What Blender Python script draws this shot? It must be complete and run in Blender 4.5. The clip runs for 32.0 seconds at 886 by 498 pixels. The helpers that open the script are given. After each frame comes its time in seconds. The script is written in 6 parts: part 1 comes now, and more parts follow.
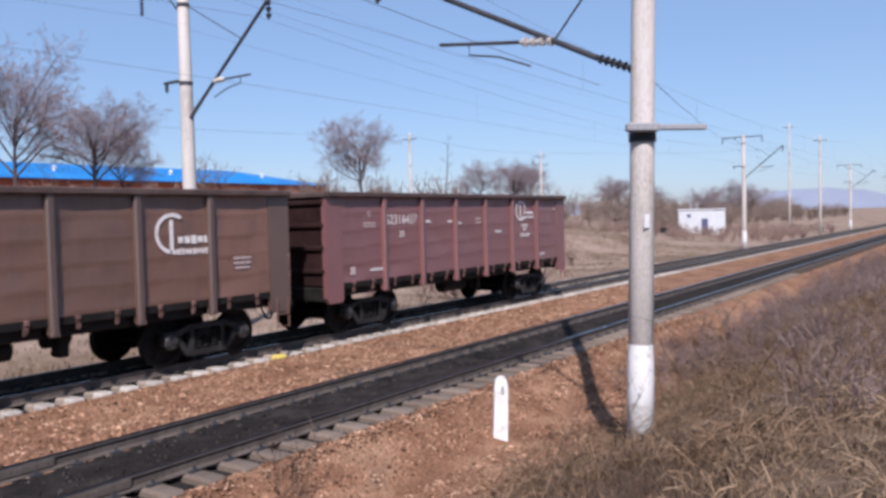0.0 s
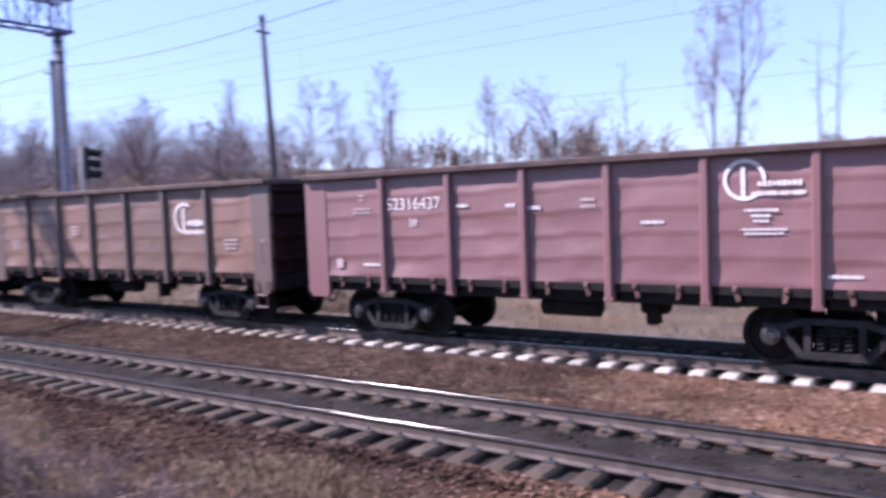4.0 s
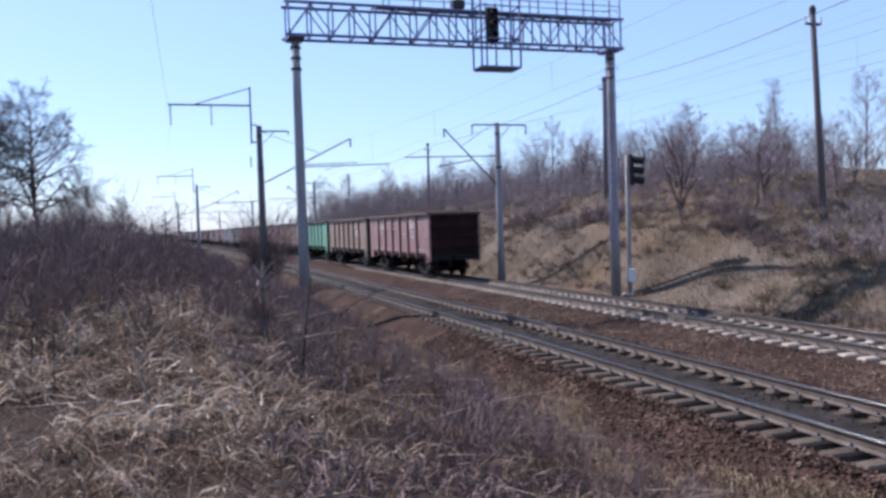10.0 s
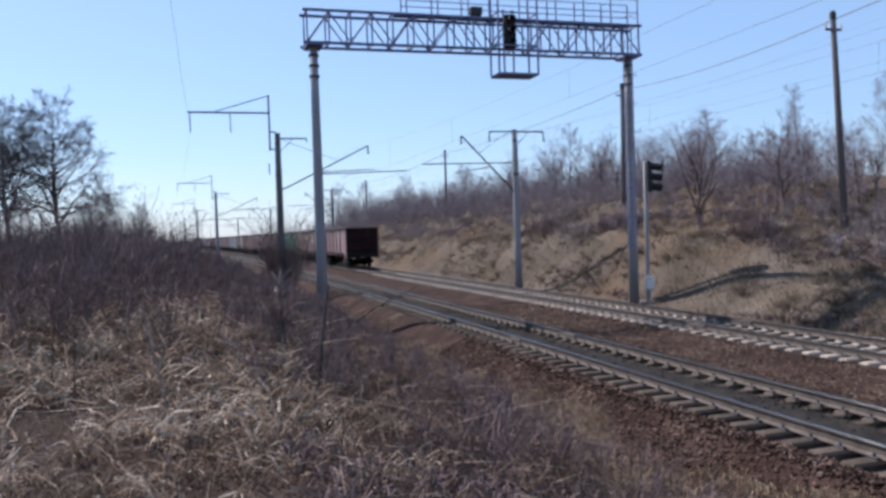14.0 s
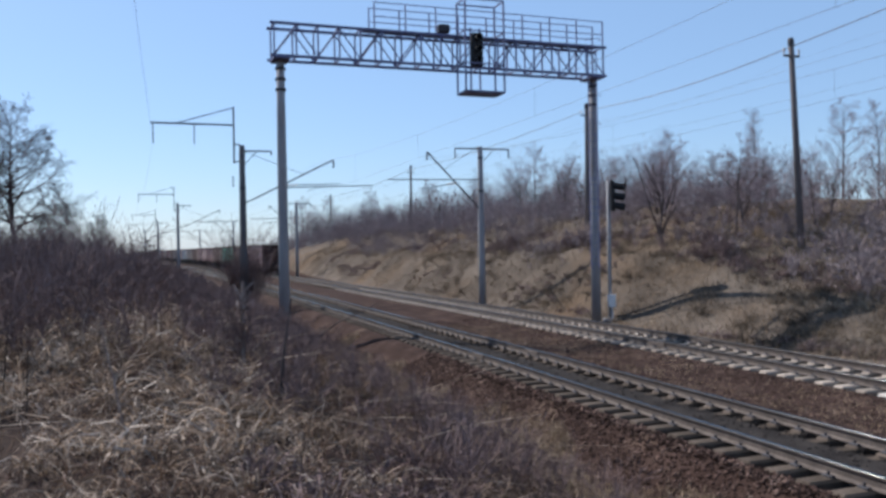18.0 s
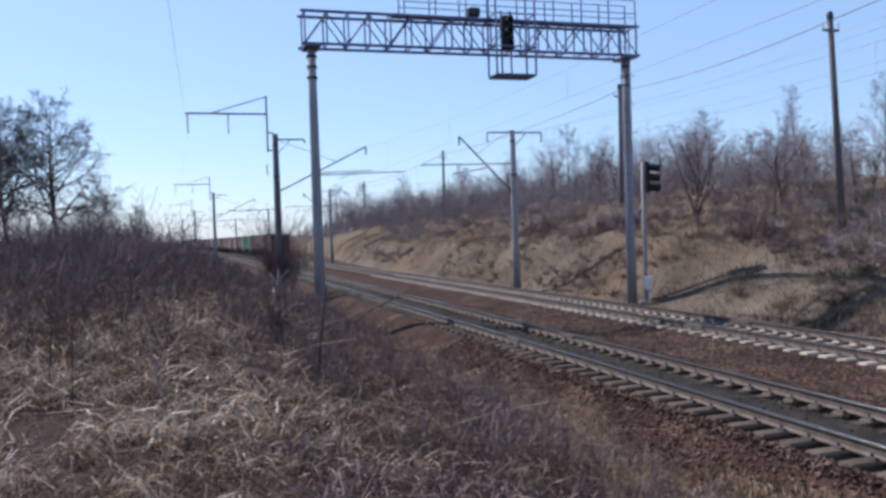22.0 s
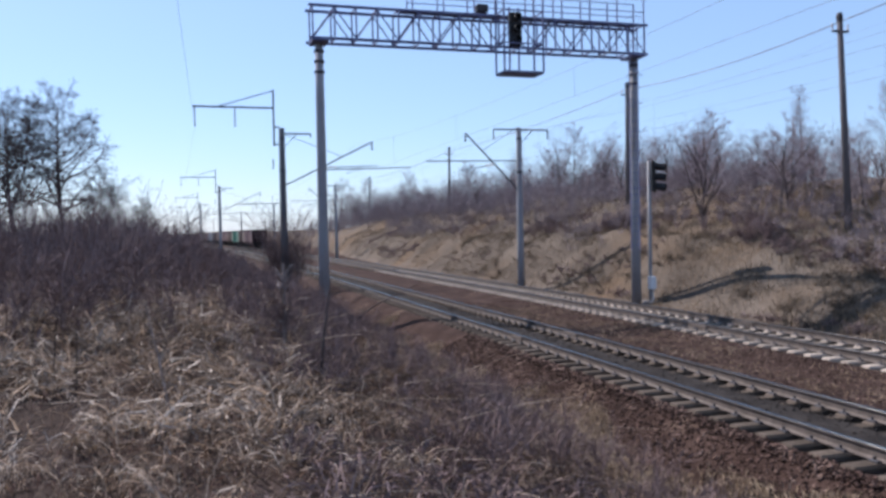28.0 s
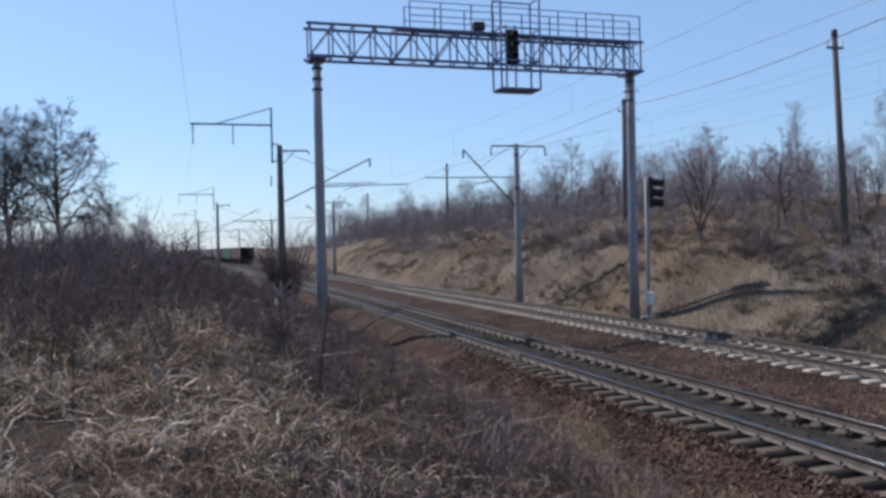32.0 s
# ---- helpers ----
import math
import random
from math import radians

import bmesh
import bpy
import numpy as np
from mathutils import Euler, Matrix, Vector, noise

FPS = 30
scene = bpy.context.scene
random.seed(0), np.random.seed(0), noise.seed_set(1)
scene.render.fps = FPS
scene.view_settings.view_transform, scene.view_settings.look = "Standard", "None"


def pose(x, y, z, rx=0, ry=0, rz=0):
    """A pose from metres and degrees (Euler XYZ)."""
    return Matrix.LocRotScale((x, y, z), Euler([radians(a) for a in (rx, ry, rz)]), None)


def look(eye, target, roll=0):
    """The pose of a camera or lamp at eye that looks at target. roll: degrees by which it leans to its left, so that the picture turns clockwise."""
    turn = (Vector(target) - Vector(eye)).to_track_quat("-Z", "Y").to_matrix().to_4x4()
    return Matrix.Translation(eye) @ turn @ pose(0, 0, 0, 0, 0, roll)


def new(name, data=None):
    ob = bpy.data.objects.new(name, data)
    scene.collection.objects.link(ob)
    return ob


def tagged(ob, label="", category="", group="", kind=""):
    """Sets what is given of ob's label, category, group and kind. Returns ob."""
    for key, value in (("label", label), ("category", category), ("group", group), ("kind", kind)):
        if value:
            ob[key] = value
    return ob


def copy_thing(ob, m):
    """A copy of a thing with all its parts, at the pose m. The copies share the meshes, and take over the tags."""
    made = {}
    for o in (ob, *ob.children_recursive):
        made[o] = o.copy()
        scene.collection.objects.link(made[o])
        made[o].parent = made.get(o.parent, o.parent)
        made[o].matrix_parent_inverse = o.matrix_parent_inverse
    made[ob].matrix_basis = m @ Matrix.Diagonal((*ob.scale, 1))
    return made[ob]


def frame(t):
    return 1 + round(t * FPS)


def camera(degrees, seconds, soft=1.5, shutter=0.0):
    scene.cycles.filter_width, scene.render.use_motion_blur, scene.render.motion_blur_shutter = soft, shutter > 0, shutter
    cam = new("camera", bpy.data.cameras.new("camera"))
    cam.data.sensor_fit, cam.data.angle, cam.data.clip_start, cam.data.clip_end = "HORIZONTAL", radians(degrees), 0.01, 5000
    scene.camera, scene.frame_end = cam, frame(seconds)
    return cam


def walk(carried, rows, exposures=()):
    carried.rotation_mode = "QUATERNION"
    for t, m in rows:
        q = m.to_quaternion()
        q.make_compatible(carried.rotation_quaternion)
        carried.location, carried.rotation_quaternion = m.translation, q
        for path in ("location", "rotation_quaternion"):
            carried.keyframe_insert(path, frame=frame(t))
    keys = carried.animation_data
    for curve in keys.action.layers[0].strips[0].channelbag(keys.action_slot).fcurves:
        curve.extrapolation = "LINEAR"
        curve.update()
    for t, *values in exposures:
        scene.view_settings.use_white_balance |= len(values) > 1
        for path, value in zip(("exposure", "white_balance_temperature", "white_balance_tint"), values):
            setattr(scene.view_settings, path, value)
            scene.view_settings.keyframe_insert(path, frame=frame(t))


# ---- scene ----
cam = camera(57.64, 32.0, soft=3.15, shutter=0.22)
EYE_ROWS = [
    (0.0, 0.000, 0.000, 2.838, 87.760, 1.433, -55.416),
    (0.5, 0.000, 0.000, 2.838, 87.333, 1.525, -51.259),
    (1.0, 0.000, 0.000, 2.838, 86.572, 1.591, -44.407),
    (1.5, 0.000, 0.000, 2.838, 86.623, 1.732, -38.297),
    (2.0, 0.000, 0.000, 2.838, 86.094, 2.175, -28.956),
    (2.5, 0.000, 0.000, 2.838, 85.876, 1.812, -17.406),
    (2.7, 0.000, 0.000, 2.838, 86.161, 1.257, -10.857),
    (3.0, 0.000, 0.000, 2.838, 86.210, 1.499, -2.558),
    (3.5, 0.000, 0.000, 2.838, 85.808, 1.570, 12.876),
    (4.0, 0.000, 0.000, 2.838, 86.624, 2.140, 34.593),
    (4.2, 0.000, 0.000, 2.838, 86.079, 2.338, 43.081),
    (4.5, 0.000, 0.000, 2.838, 84.988, 2.684, 52.133),
    (6.5, 0.000, 0.000, 2.838, 88.562, 2.185, 71.952),
    (7.0, 0.000, 0.000, 2.838, 88.850, 1.991, 71.715),
    (7.5, 0.000, 0.000, 2.838, 89.396, 1.524, 71.763),
    (8.0, 0.000, 0.000, 2.838, 88.941, 1.744, 71.886),
    (8.5, 0.000, 0.000, 2.838, 88.880, 1.548, 71.647),
    (9.0, 0.000, 0.000, 2.838, 88.082, 1.998, 71.976),
    (9.5, 0.000, 0.000, 2.838, 88.085, 2.549, 71.727),
    (10.0, 0.000, 0.000, 2.838, 88.286, 1.938, 71.502),
    (10.5, 0.000, 0.000, 2.838, 89.090, 2.074, 71.634),
    (11.0, 0.000, 0.000, 2.838, 89.021, 1.963, 72.305),
    (11.5, 0.000, 0.000, 2.838, 88.618, 2.008, 72.530),
    (12.0, 0.000, 0.000, 2.838, 88.465, 1.998, 72.345),
    (12.5, 0.000, 0.000, 2.838, 88.507, 2.077, 72.631),
    (13.0, 0.000, 0.000, 2.838, 88.842, 1.827, 72.286),
    (13.5, 0.000, 0.000, 2.838, 88.809, 1.578, 72.630),
    (14.0, 0.000, 0.000, 2.838, 88.809, 1.908, 72.729),
    (14.5, 0.000, 0.000, 2.838, 88.980, 1.993, 72.300),
    (16.5, 0.000, 0.000, 2.838, 89.919, 2.101, 70.823),
    (17.0, 0.000, 0.000, 2.838, 90.212, 1.676, 71.008),
    (17.5, 0.000, 0.000, 2.838, 89.933, 1.231, 70.719),
    (18.0, 0.000, 0.000, 2.838, 89.870, 1.040, 70.201),
    (18.5, 0.000, 0.000, 2.838, 89.933, 0.976, 70.102),
    (19.0, 0.000, 0.000, 2.838, 89.861, 0.851, 70.061),
    (19.5, 0.000, 0.000, 2.838, 89.814, 1.392, 71.036),
    (20.0, 0.000, 0.000, 2.838, 89.785, 1.874, 71.105),
    (20.5, 0.000, 0.000, 2.838, 89.328, 1.929, 71.565),
    (21.0, 0.000, 0.000, 2.838, 89.088, 1.862, 71.678),
    (21.5, 0.000, 0.000, 2.838, 88.725, 1.942, 72.451),
    (22.0, 0.000, 0.000, 2.838, 88.866, 1.972, 72.587),
    (22.5, 0.000, 0.000, 2.838, 88.796, 1.842, 72.756),
    (23.0, 0.000, 0.000, 2.838, 88.624, 1.933, 72.603),
    (23.5, 0.000, 0.000, 2.838, 88.706, 1.872, 72.730),
    (24.0, 0.000, 0.000, 2.838, 88.729, 1.859, 72.796),
    (24.5, 0.000, 0.000, 2.838, 88.308, 1.974, 72.456),
    (25.0, 0.000, 0.000, 2.838, 88.315, 1.806, 72.952),
    (25.5, 0.000, 0.000, 2.838, 88.298, 1.495, 72.957),
    (27.5, 0.000, 0.000, 2.838, 88.372, 1.301, 72.906),
    (28.0, 0.000, 0.000, 2.838, 88.618, 1.154, 72.940),
    (28.5, 0.000, 0.000, 2.838, 88.613, 1.628, 73.019),
    (29.0, 0.000, 0.000, 2.838, 88.729, 1.699, 72.549),
    (29.5, 0.000, 0.000, 2.838, 89.135, 1.590, 72.529),
    (30.0, 0.000, 0.000, 2.838, 89.763, 1.901, 72.931),
    (30.5, 0.000, 0.000, 2.838, 89.786, 1.607, 72.821),
    (31.0, 0.000, 0.000, 2.838, 89.804, 1.572, 72.844),
    (31.5, 0.000, 0.000, 2.838, 89.554, 1.401, 72.623),
    (32.0, 0.000, 0.000, 2.838, 89.777, 1.334, 72.796),
]
walk(cam, [(t, pose(x, y, z, rx, ry, rz)) for t, x, y, z, rx, ry, rz in EYE_ROWS],
     exposures=[(0.0, 0.347, 6200, 20), (1.0, 0.637, 6350, 23), (2.0, 0.757, 6400, 27), (3.0, 1.087, 6450, 30), (4.0, 1.227, 5950, 37), (4.5, 0.967, 6150, 27), (6.5, 0.677, 6280, 18), (8.0, 0.717, 6260, 18), (10.0, 0.887, 6120, 21), (11.0, 0.747, 6200, 18), (12.0, 0.727, 6200, 18), (13.0, 0.747, 6200, 18), (14.5, 0.647, 6230, 16), (17.0, 0.527, 6220, 13), (20.0, 0.547, 6200, 14), (22.0, 0.707, 6230, 17), (24.0, 0.667, 6230, 17), (25.0, 0.747, 6230, 17), (28.0, 0.757, 6210, 18), (30.0, 0.537, 6200, 13), (31.0, 0.457, 6150, 13), (32.0, 0.497, 6150, 13)])

# ---- light ----
SUN_DIR = Vector((-0.85, -0.53, 1.0)).normalized()
world = bpy.data.worlds.new("world")
scene.world = world
world.use_nodes = True
wn = world.node_tree
sky = wn.nodes.new("ShaderNodeTexSky")
sky.sky_type = "NISHITA"
sky.sun_disc = False
sky.sun_elevation = math.asin(SUN_DIR.z)
sky.sun_rotation = math.atan2(SUN_DIR.x, SUN_DIR.y)
sky.air_density, sky.dust_density, sky.ozone_density = 1.05, 0.45, 6.0
wn.nodes["Background"].inputs["Strength"].default_value = 0.088
haze = wn.nodes.new("ShaderNodeMixRGB")       # thin even spring haze over the clear sky
haze.inputs[0].default_value, haze.inputs[2].default_value = 0.38, (3.75, 5.6, 7.9, 1)
wn.links.new(sky.outputs[0], haze.inputs[1])
wn.links.new(haze.outputs[0], wn.nodes["Background"].inputs["Color"])
sun_data = bpy.data.lights.new("sun", "SUN")
sun_data.energy, sun_data.angle, sun_data.color = 4.8, radians(0.6), (1.0, 0.95, 0.87)
sun = new("sun", sun_data)
sun.matrix_world = look(SUN_DIR * 60, (0, 0, 0))


# ---- materials ----
def material(name, colors, scale=4.0, rough=0.8, metal=0.0, bump=0.3, fine=60.0, vary=0.0, island=0.0,
             stretch=(1, 1, 1), left_tones=None, left_from=-4.5, dirt=None, dirt_amount=0.0, dirt_scale=1.5, spec=0.3):
    """Two scales of noise between the colours, optional stains, random shift per object or per island, fine relief."""
    colors, left_tones = ([tuple(v * (0.76 if max(q) < 0.6 else 0.88) for v in q) for q in c] if c else None for c in (colors, left_tones))
    m = bpy.data.materials.new(name)
    m.use_nodes = True
    n, l = m.node_tree.nodes, m.node_tree.links
    b = n["Principled BSDF"]
    tc, mp = n.new("ShaderNodeTexCoord"), n.new("ShaderNodeMapping")
    mp.inputs["Scale"].default_value = stretch
    l.new(tc.outputs["Object"], mp.inputs["Vector"])
    big, small = n.new("ShaderNodeTexNoise"), n.new("ShaderNodeTexNoise")
    big.inputs["Scale"].default_value, big.inputs["Detail"].default_value = scale, 5
    small.inputs["Scale"].default_value, small.inputs["Detail"].default_value = fine, 4
    for t in (big, small):
        l.new(mp.outputs[0], t.inputs["Vector"])
    mix = n.new("ShaderNodeMath")
    mix.operation = "MULTIPLY_ADD"
    l.new(small.outputs["Fac"], mix.inputs[0])
    mix.inputs[1].default_value = 0.5
    add = n.new("ShaderNodeMath")
    add.operation = "MULTIPLY"
    l.new(big.outputs["Fac"], add.inputs[0])
    add.inputs[1].default_value = 0.5
    l.new(add.outputs[0], mix.inputs[2])
    ramp = n.new("ShaderNodeValToRGB")
    e = ramp.color_ramp.elements
    k = len(colors)
    for i in range(k - 2):
        e.new(0.5)
    for i, c in enumerate(colors):
        e[i].position = 0.33 + 0.34 * i / max(1, k - 1)
        e[i].color = (*c, 1)
    l.new(mix.outputs[0], ramp.inputs[0])
    out = ramp.outputs[0]
    if left_tones:
        # darker set of tones towards the left end of the place
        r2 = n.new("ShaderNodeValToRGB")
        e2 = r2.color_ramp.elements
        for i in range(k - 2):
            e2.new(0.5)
        for i, c in enumerate(left_tones):
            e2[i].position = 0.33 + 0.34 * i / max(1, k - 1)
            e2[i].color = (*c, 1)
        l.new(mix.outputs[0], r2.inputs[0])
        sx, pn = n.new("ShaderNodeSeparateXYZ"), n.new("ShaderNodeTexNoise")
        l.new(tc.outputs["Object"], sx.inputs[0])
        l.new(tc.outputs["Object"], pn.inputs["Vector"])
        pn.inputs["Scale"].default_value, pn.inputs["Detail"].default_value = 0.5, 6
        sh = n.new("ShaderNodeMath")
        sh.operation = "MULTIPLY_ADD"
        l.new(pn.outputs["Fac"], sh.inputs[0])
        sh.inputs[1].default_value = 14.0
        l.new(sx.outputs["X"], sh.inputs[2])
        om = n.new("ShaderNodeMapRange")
        om.inputs["From Min"].default_value, om.inputs["From Max"].default_value = left_from, left_from + 11.0
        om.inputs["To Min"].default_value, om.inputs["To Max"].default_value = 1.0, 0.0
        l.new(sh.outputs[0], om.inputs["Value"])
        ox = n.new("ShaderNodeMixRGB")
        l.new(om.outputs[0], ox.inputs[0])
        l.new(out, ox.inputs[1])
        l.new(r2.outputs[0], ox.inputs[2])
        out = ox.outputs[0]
    if dirt:
        dn = n.new("ShaderNodeTexNoise")
        dn.inputs["Scale"].default_value, dn.inputs["Detail"].default_value = dirt_scale, 8
        dn.inputs["Roughness"].default_value = 0.65
        l.new(mp.outputs[0], dn.inputs["Vector"])
        dr = n.new("ShaderNodeValToRGB")
        dr.color_ramp.elements[0].position, dr.color_ramp.elements[1].position = 0.62 - dirt_amount * 0.3, 0.72 - dirt_amount * 0.1
        l.new(dn.outputs["Fac"], dr.inputs[0])
        dm = n.new("ShaderNodeMixRGB")
        dm.inputs[2].default_value = (*dirt, 1)
        l.new(dr.outputs[0], dm.inputs[0])
        l.new(out, dm.inputs[1])
        out = dm.outputs[0]
    if vary or island:
        hs = n.new("ShaderNodeHueSaturation")
        mr = n.new("ShaderNodeMapRange")
        src = n.new("ShaderNodeNewGeometry").outputs["Random Per Island"] if island else n.new("ShaderNodeObjectInfo").outputs["Random"]
        a = island or vary
        mr.inputs["To Min"].default_value, mr.inputs["To Max"].default_value = 1 - a, 1 + a
        l.new(src, mr.inputs["Value"])
        l.new(mr.outputs[0], hs.inputs["Value"])
        l.new(out, hs.inputs["Color"])
        out = hs.outputs[0]
    l.new(out, b.inputs["Base Color"])
    b.inputs["Roughness"].default_value, b.inputs["Metallic"].default_value = rough, metal
    b.inputs["Specular IOR Level"].default_value = spec
    if bump:
        bp = n.new("ShaderNodeBump")
        bp.inputs["Strength"].default_value, bp.inputs["Distance"].default_value = bump, 0.02
        l.new(mix.outputs[0], bp.inputs["Height"])
        l.new(bp.outputs[0], b.inputs["Normal"])
    return m


def leafy(m, amount, warm=(1.0, 0.93, 0.85)):
    """Lets light through dry leaves and stalks."""
    n, l = m.node_tree.nodes, m.node_tree.links
    b = n["Principled BSDF"]
    colour = b.inputs["Base Color"].links[0].from_socket
    tint, tr, mix = n.new("ShaderNodeMixRGB"), n.new("ShaderNodeBsdfTranslucent"), n.new("ShaderNodeMixShader")
    tint.blend_type = "MULTIPLY"
    tint.inputs[0].default_value, tint.inputs[2].default_value = 1.0, (*warm, 1)
    l.new(colour, tint.inputs[1])
    l.new(tint.outputs[0], tr.inputs["Color"])
    mix.inputs[0].default_value = amount
    l.new(b.outputs[0], mix.inputs[1])
    l.new(tr.outputs[0], mix.inputs[2])
    l.new(mix.outputs[0], n["Material Output"].inputs["Surface"])
    return m


M_EARTH = material("dry_earth", [(0.12, 0.074, 0.05), (0.20, 0.132, 0.09), (0.30, 0.21, 0.145)], 0.35, 0.95, bump=0.8, fine=9, left_from=6.0,
                   left_tones=[(0.022, 0.0155, 0.0135), (0.042, 0.030, 0.026), (0.085, 0.061, 0.052)], dirt=(0.035, 0.025, 0.019), dirt_amount=0.35, dirt_scale=0.9, spec=0.04)
M_FIELD = material("straw_litter", [(0.22, 0.15, 0.114), (0.37, 0.27, 0.21), (0.49, 0.38, 0.305)], 0.35, 0.95, bump=0.8, fine=9, left_from=4.0,
                   left_tones=[(0.058, 0.046, 0.037), (0.118, 0.095, 0.077), (0.215, 0.176, 0.142)],
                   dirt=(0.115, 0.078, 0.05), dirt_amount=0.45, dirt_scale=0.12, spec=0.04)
M_STRAW = material("pale_straw", [(0.145, 0.098, 0.066), (0.30, 0.222, 0.15), (0.50, 0.40, 0.285)], 0.3, 0.9, bump=0, fine=5, island=0.5, spec=0.04)
M_SLOPE = material("slope_grass", [(0.068, 0.055, 0.044), (0.185, 0.15, 0.118), (0.395, 0.33, 0.262)], 0.3, 0.9, bump=0, fine=5, island=0.5, spec=0.04)
M_VERGE = material("russet_verge_grass", [(0.13, 0.078, 0.049), (0.27, 0.178, 0.115), (0.46, 0.335, 0.23)], 0.4, 0.9, bump=0, fine=9, island=0.5, spec=0.04)
M_OAK = material("dark_twigs", [(0.05, 0.042, 0.045), (0.085, 0.07, 0.073), (0.13, 0.105, 0.11)], 4, 0.95, bump=0, island=0.3, spec=0.04)
# Darker concrete tone for one pole on the near bank.
M_CONC_DARK = material("sooty_concrete", [(0.10, 0.098, 0.105), (0.155, 0.15, 0.158), (0.21, 0.205, 0.21)], 1.5, 0.9, bump=0.35, fine=45, stretch=(1, 1, 0.3))
# For ballast and stones the left tones mix browner stone with backlit shade.
M_BALLAST = material("rusty_ballast", [(0.125, 0.062, 0.039), (0.28, 0.147, 0.09), (0.475, 0.295, 0.192)], 1.2, 0.95, bump=1.0, fine=26, left_from=0.5,
                     left_tones=[(0.021, 0.013, 0.0108), (0.046, 0.028, 0.0227), (0.102, 0.067, 0.056)], dirt=(0.10, 0.07, 0.052), dirt_amount=0.15, dirt_scale=0.6, spec=0.04)
M_STONE = material("ballast_stones", [(0.12, 0.06, 0.038), (0.30, 0.162, 0.102), (0.62, 0.43, 0.30)], 3, 0.9, bump=0.5, fine=30, island=0.8, left_from=0.5,
                   left_tones=[(0.026, 0.0165, 0.0137), (0.070, 0.044, 0.037), (0.235, 0.167, 0.138)], spec=0.04)
M_DARK_BALLAST = material("oily_ballast", [(0.014, 0.012, 0.0115), (0.032, 0.028, 0.026), (0.065, 0.057, 0.052)], 2.0, 0.9, bump=1.0, fine=30, spec=0.04)
M_DARK_STONE = material("oily_stones", [(0.018, 0.0155, 0.015), (0.042, 0.036, 0.034), (0.09, 0.078, 0.072)], 3, 0.85, bump=0.5, fine=30, island=0.5, spec=0.04)
M_SLEEPER = material("sleeper_concrete", [(0.056, 0.044, 0.035), (0.104, 0.083, 0.067), (0.175, 0.146, 0.122)], 3, 0.9, bump=0.4, fine=70, vary=0.25,
                     dirt=(0.10, 0.075, 0.06), dirt_amount=0.35, dirt_scale=3, spec=0.04)
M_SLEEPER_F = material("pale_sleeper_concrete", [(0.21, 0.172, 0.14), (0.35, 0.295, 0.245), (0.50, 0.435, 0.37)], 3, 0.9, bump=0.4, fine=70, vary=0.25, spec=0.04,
                       dirt=(0.10, 0.075, 0.06), dirt_amount=0.25, dirt_scale=3)
M_SLEEPER_N = material("dusty_sleeper_concrete", [(0.13, 0.102, 0.084), (0.215, 0.173, 0.143), (0.315, 0.262, 0.22)], 3, 0.9, bump=0.4, fine=70, vary=0.2, spec=0.04,
                       dirt=(0.16, 0.10, 0.07), dirt_amount=0.3, dirt_scale=3)
M_SLEEPER_W = material("whitewashed_concrete", [(0.36, 0.33, 0.30), (0.50, 0.47, 0.43), (0.63, 0.60, 0.56)], 3, 0.9, bump=0.4, fine=70, vary=0.2,
                       dirt=(0.35, 0.28, 0.22), dirt_amount=0.2, dirt_scale=4)
M_YELLOW = material("yellow_paint", [(0.60, 0.48, 0.08), (0.74, 0.60, 0.14)], 5, 0.8, bump=0.2, fine=50, dirt=(0.4, 0.33, 0.2), dirt_amount=0.2, dirt_scale=5)
M_RAIL = material("rail_side", [(0.07, 0.055, 0.047), (0.115, 0.093, 0.081), (0.18, 0.148, 0.13)], 5, 0.85, 0.0, bump=0.2, fine=50)
M_RAIL_TOP = material("rail_running_surface", [(0.12, 0.115, 0.11), (0.19, 0.182, 0.175)], 8, 0.17, 1.0, bump=0.01, fine=90, stretch=(0.1, 1, 1))
M_CONC = material("weathered_concrete", [(0.47, 0.42, 0.385), (0.60, 0.55, 0.51), (0.68, 0.64, 0.60)], 1.5, 0.9, bump=0.35, fine=45, stretch=(1, 1, 0.3),
                  dirt=(0.26, 0.21, 0.17), dirt_amount=0.3, dirt_scale=1.2)
M_CONC_GREY = material("grey_concrete", [(0.26, 0.26, 0.28), (0.35, 0.35, 0.37), (0.42, 0.42, 0.44)], 1.5, 0.9, bump=0.35, fine=45, stretch=(1, 1, 0.3),
                       dirt=(0.2, 0.18, 0.17), dirt_amount=0.25, dirt_scale=1.2)
M_WHITE = material("flaking_whitewash", [(0.62, 0.61, 0.60), (0.78, 0.78, 0.78), (0.84, 0.84, 0.84)], 3, 0.9, bump=0.3, fine=50,
                   dirt=(0.42, 0.38, 0.33), dirt_amount=0.3, dirt_scale=4)
M_STEEL = material("painted_grey_steel", [(0.10, 0.118, 0.23), (0.15, 0.17, 0.31), (0.215, 0.235, 0.39)], 3, 0.6, 0.2, bump=0.1, fine=50)
M_DARKSTEEL = material("dark_weathered_steel", [(0.035, 0.035, 0.042), (0.06, 0.06, 0.07), (0.10, 0.095, 0.10)], 3, 0.65, 0.3, bump=0.15, fine=50)
M_WOODPOLE = material("grey_pole_wood", [(0.095, 0.085, 0.088), (0.15, 0.135, 0.14), (0.21, 0.19, 0.195)], 2, 0.9, bump=0.6, fine=40, stretch=(1, 1, 0.08))
M_INSUL_W = material("pale_porcelain", [(0.55, 0.50, 0.45), (0.68, 0.64, 0.60)], 6, 0.25, bump=0.02)
M_WIRE = material("dark_wire", [(0.12, 0.12, 0.13), (0.20, 0.20, 0.21)], 3, 0.6, 0.4, bump=0)
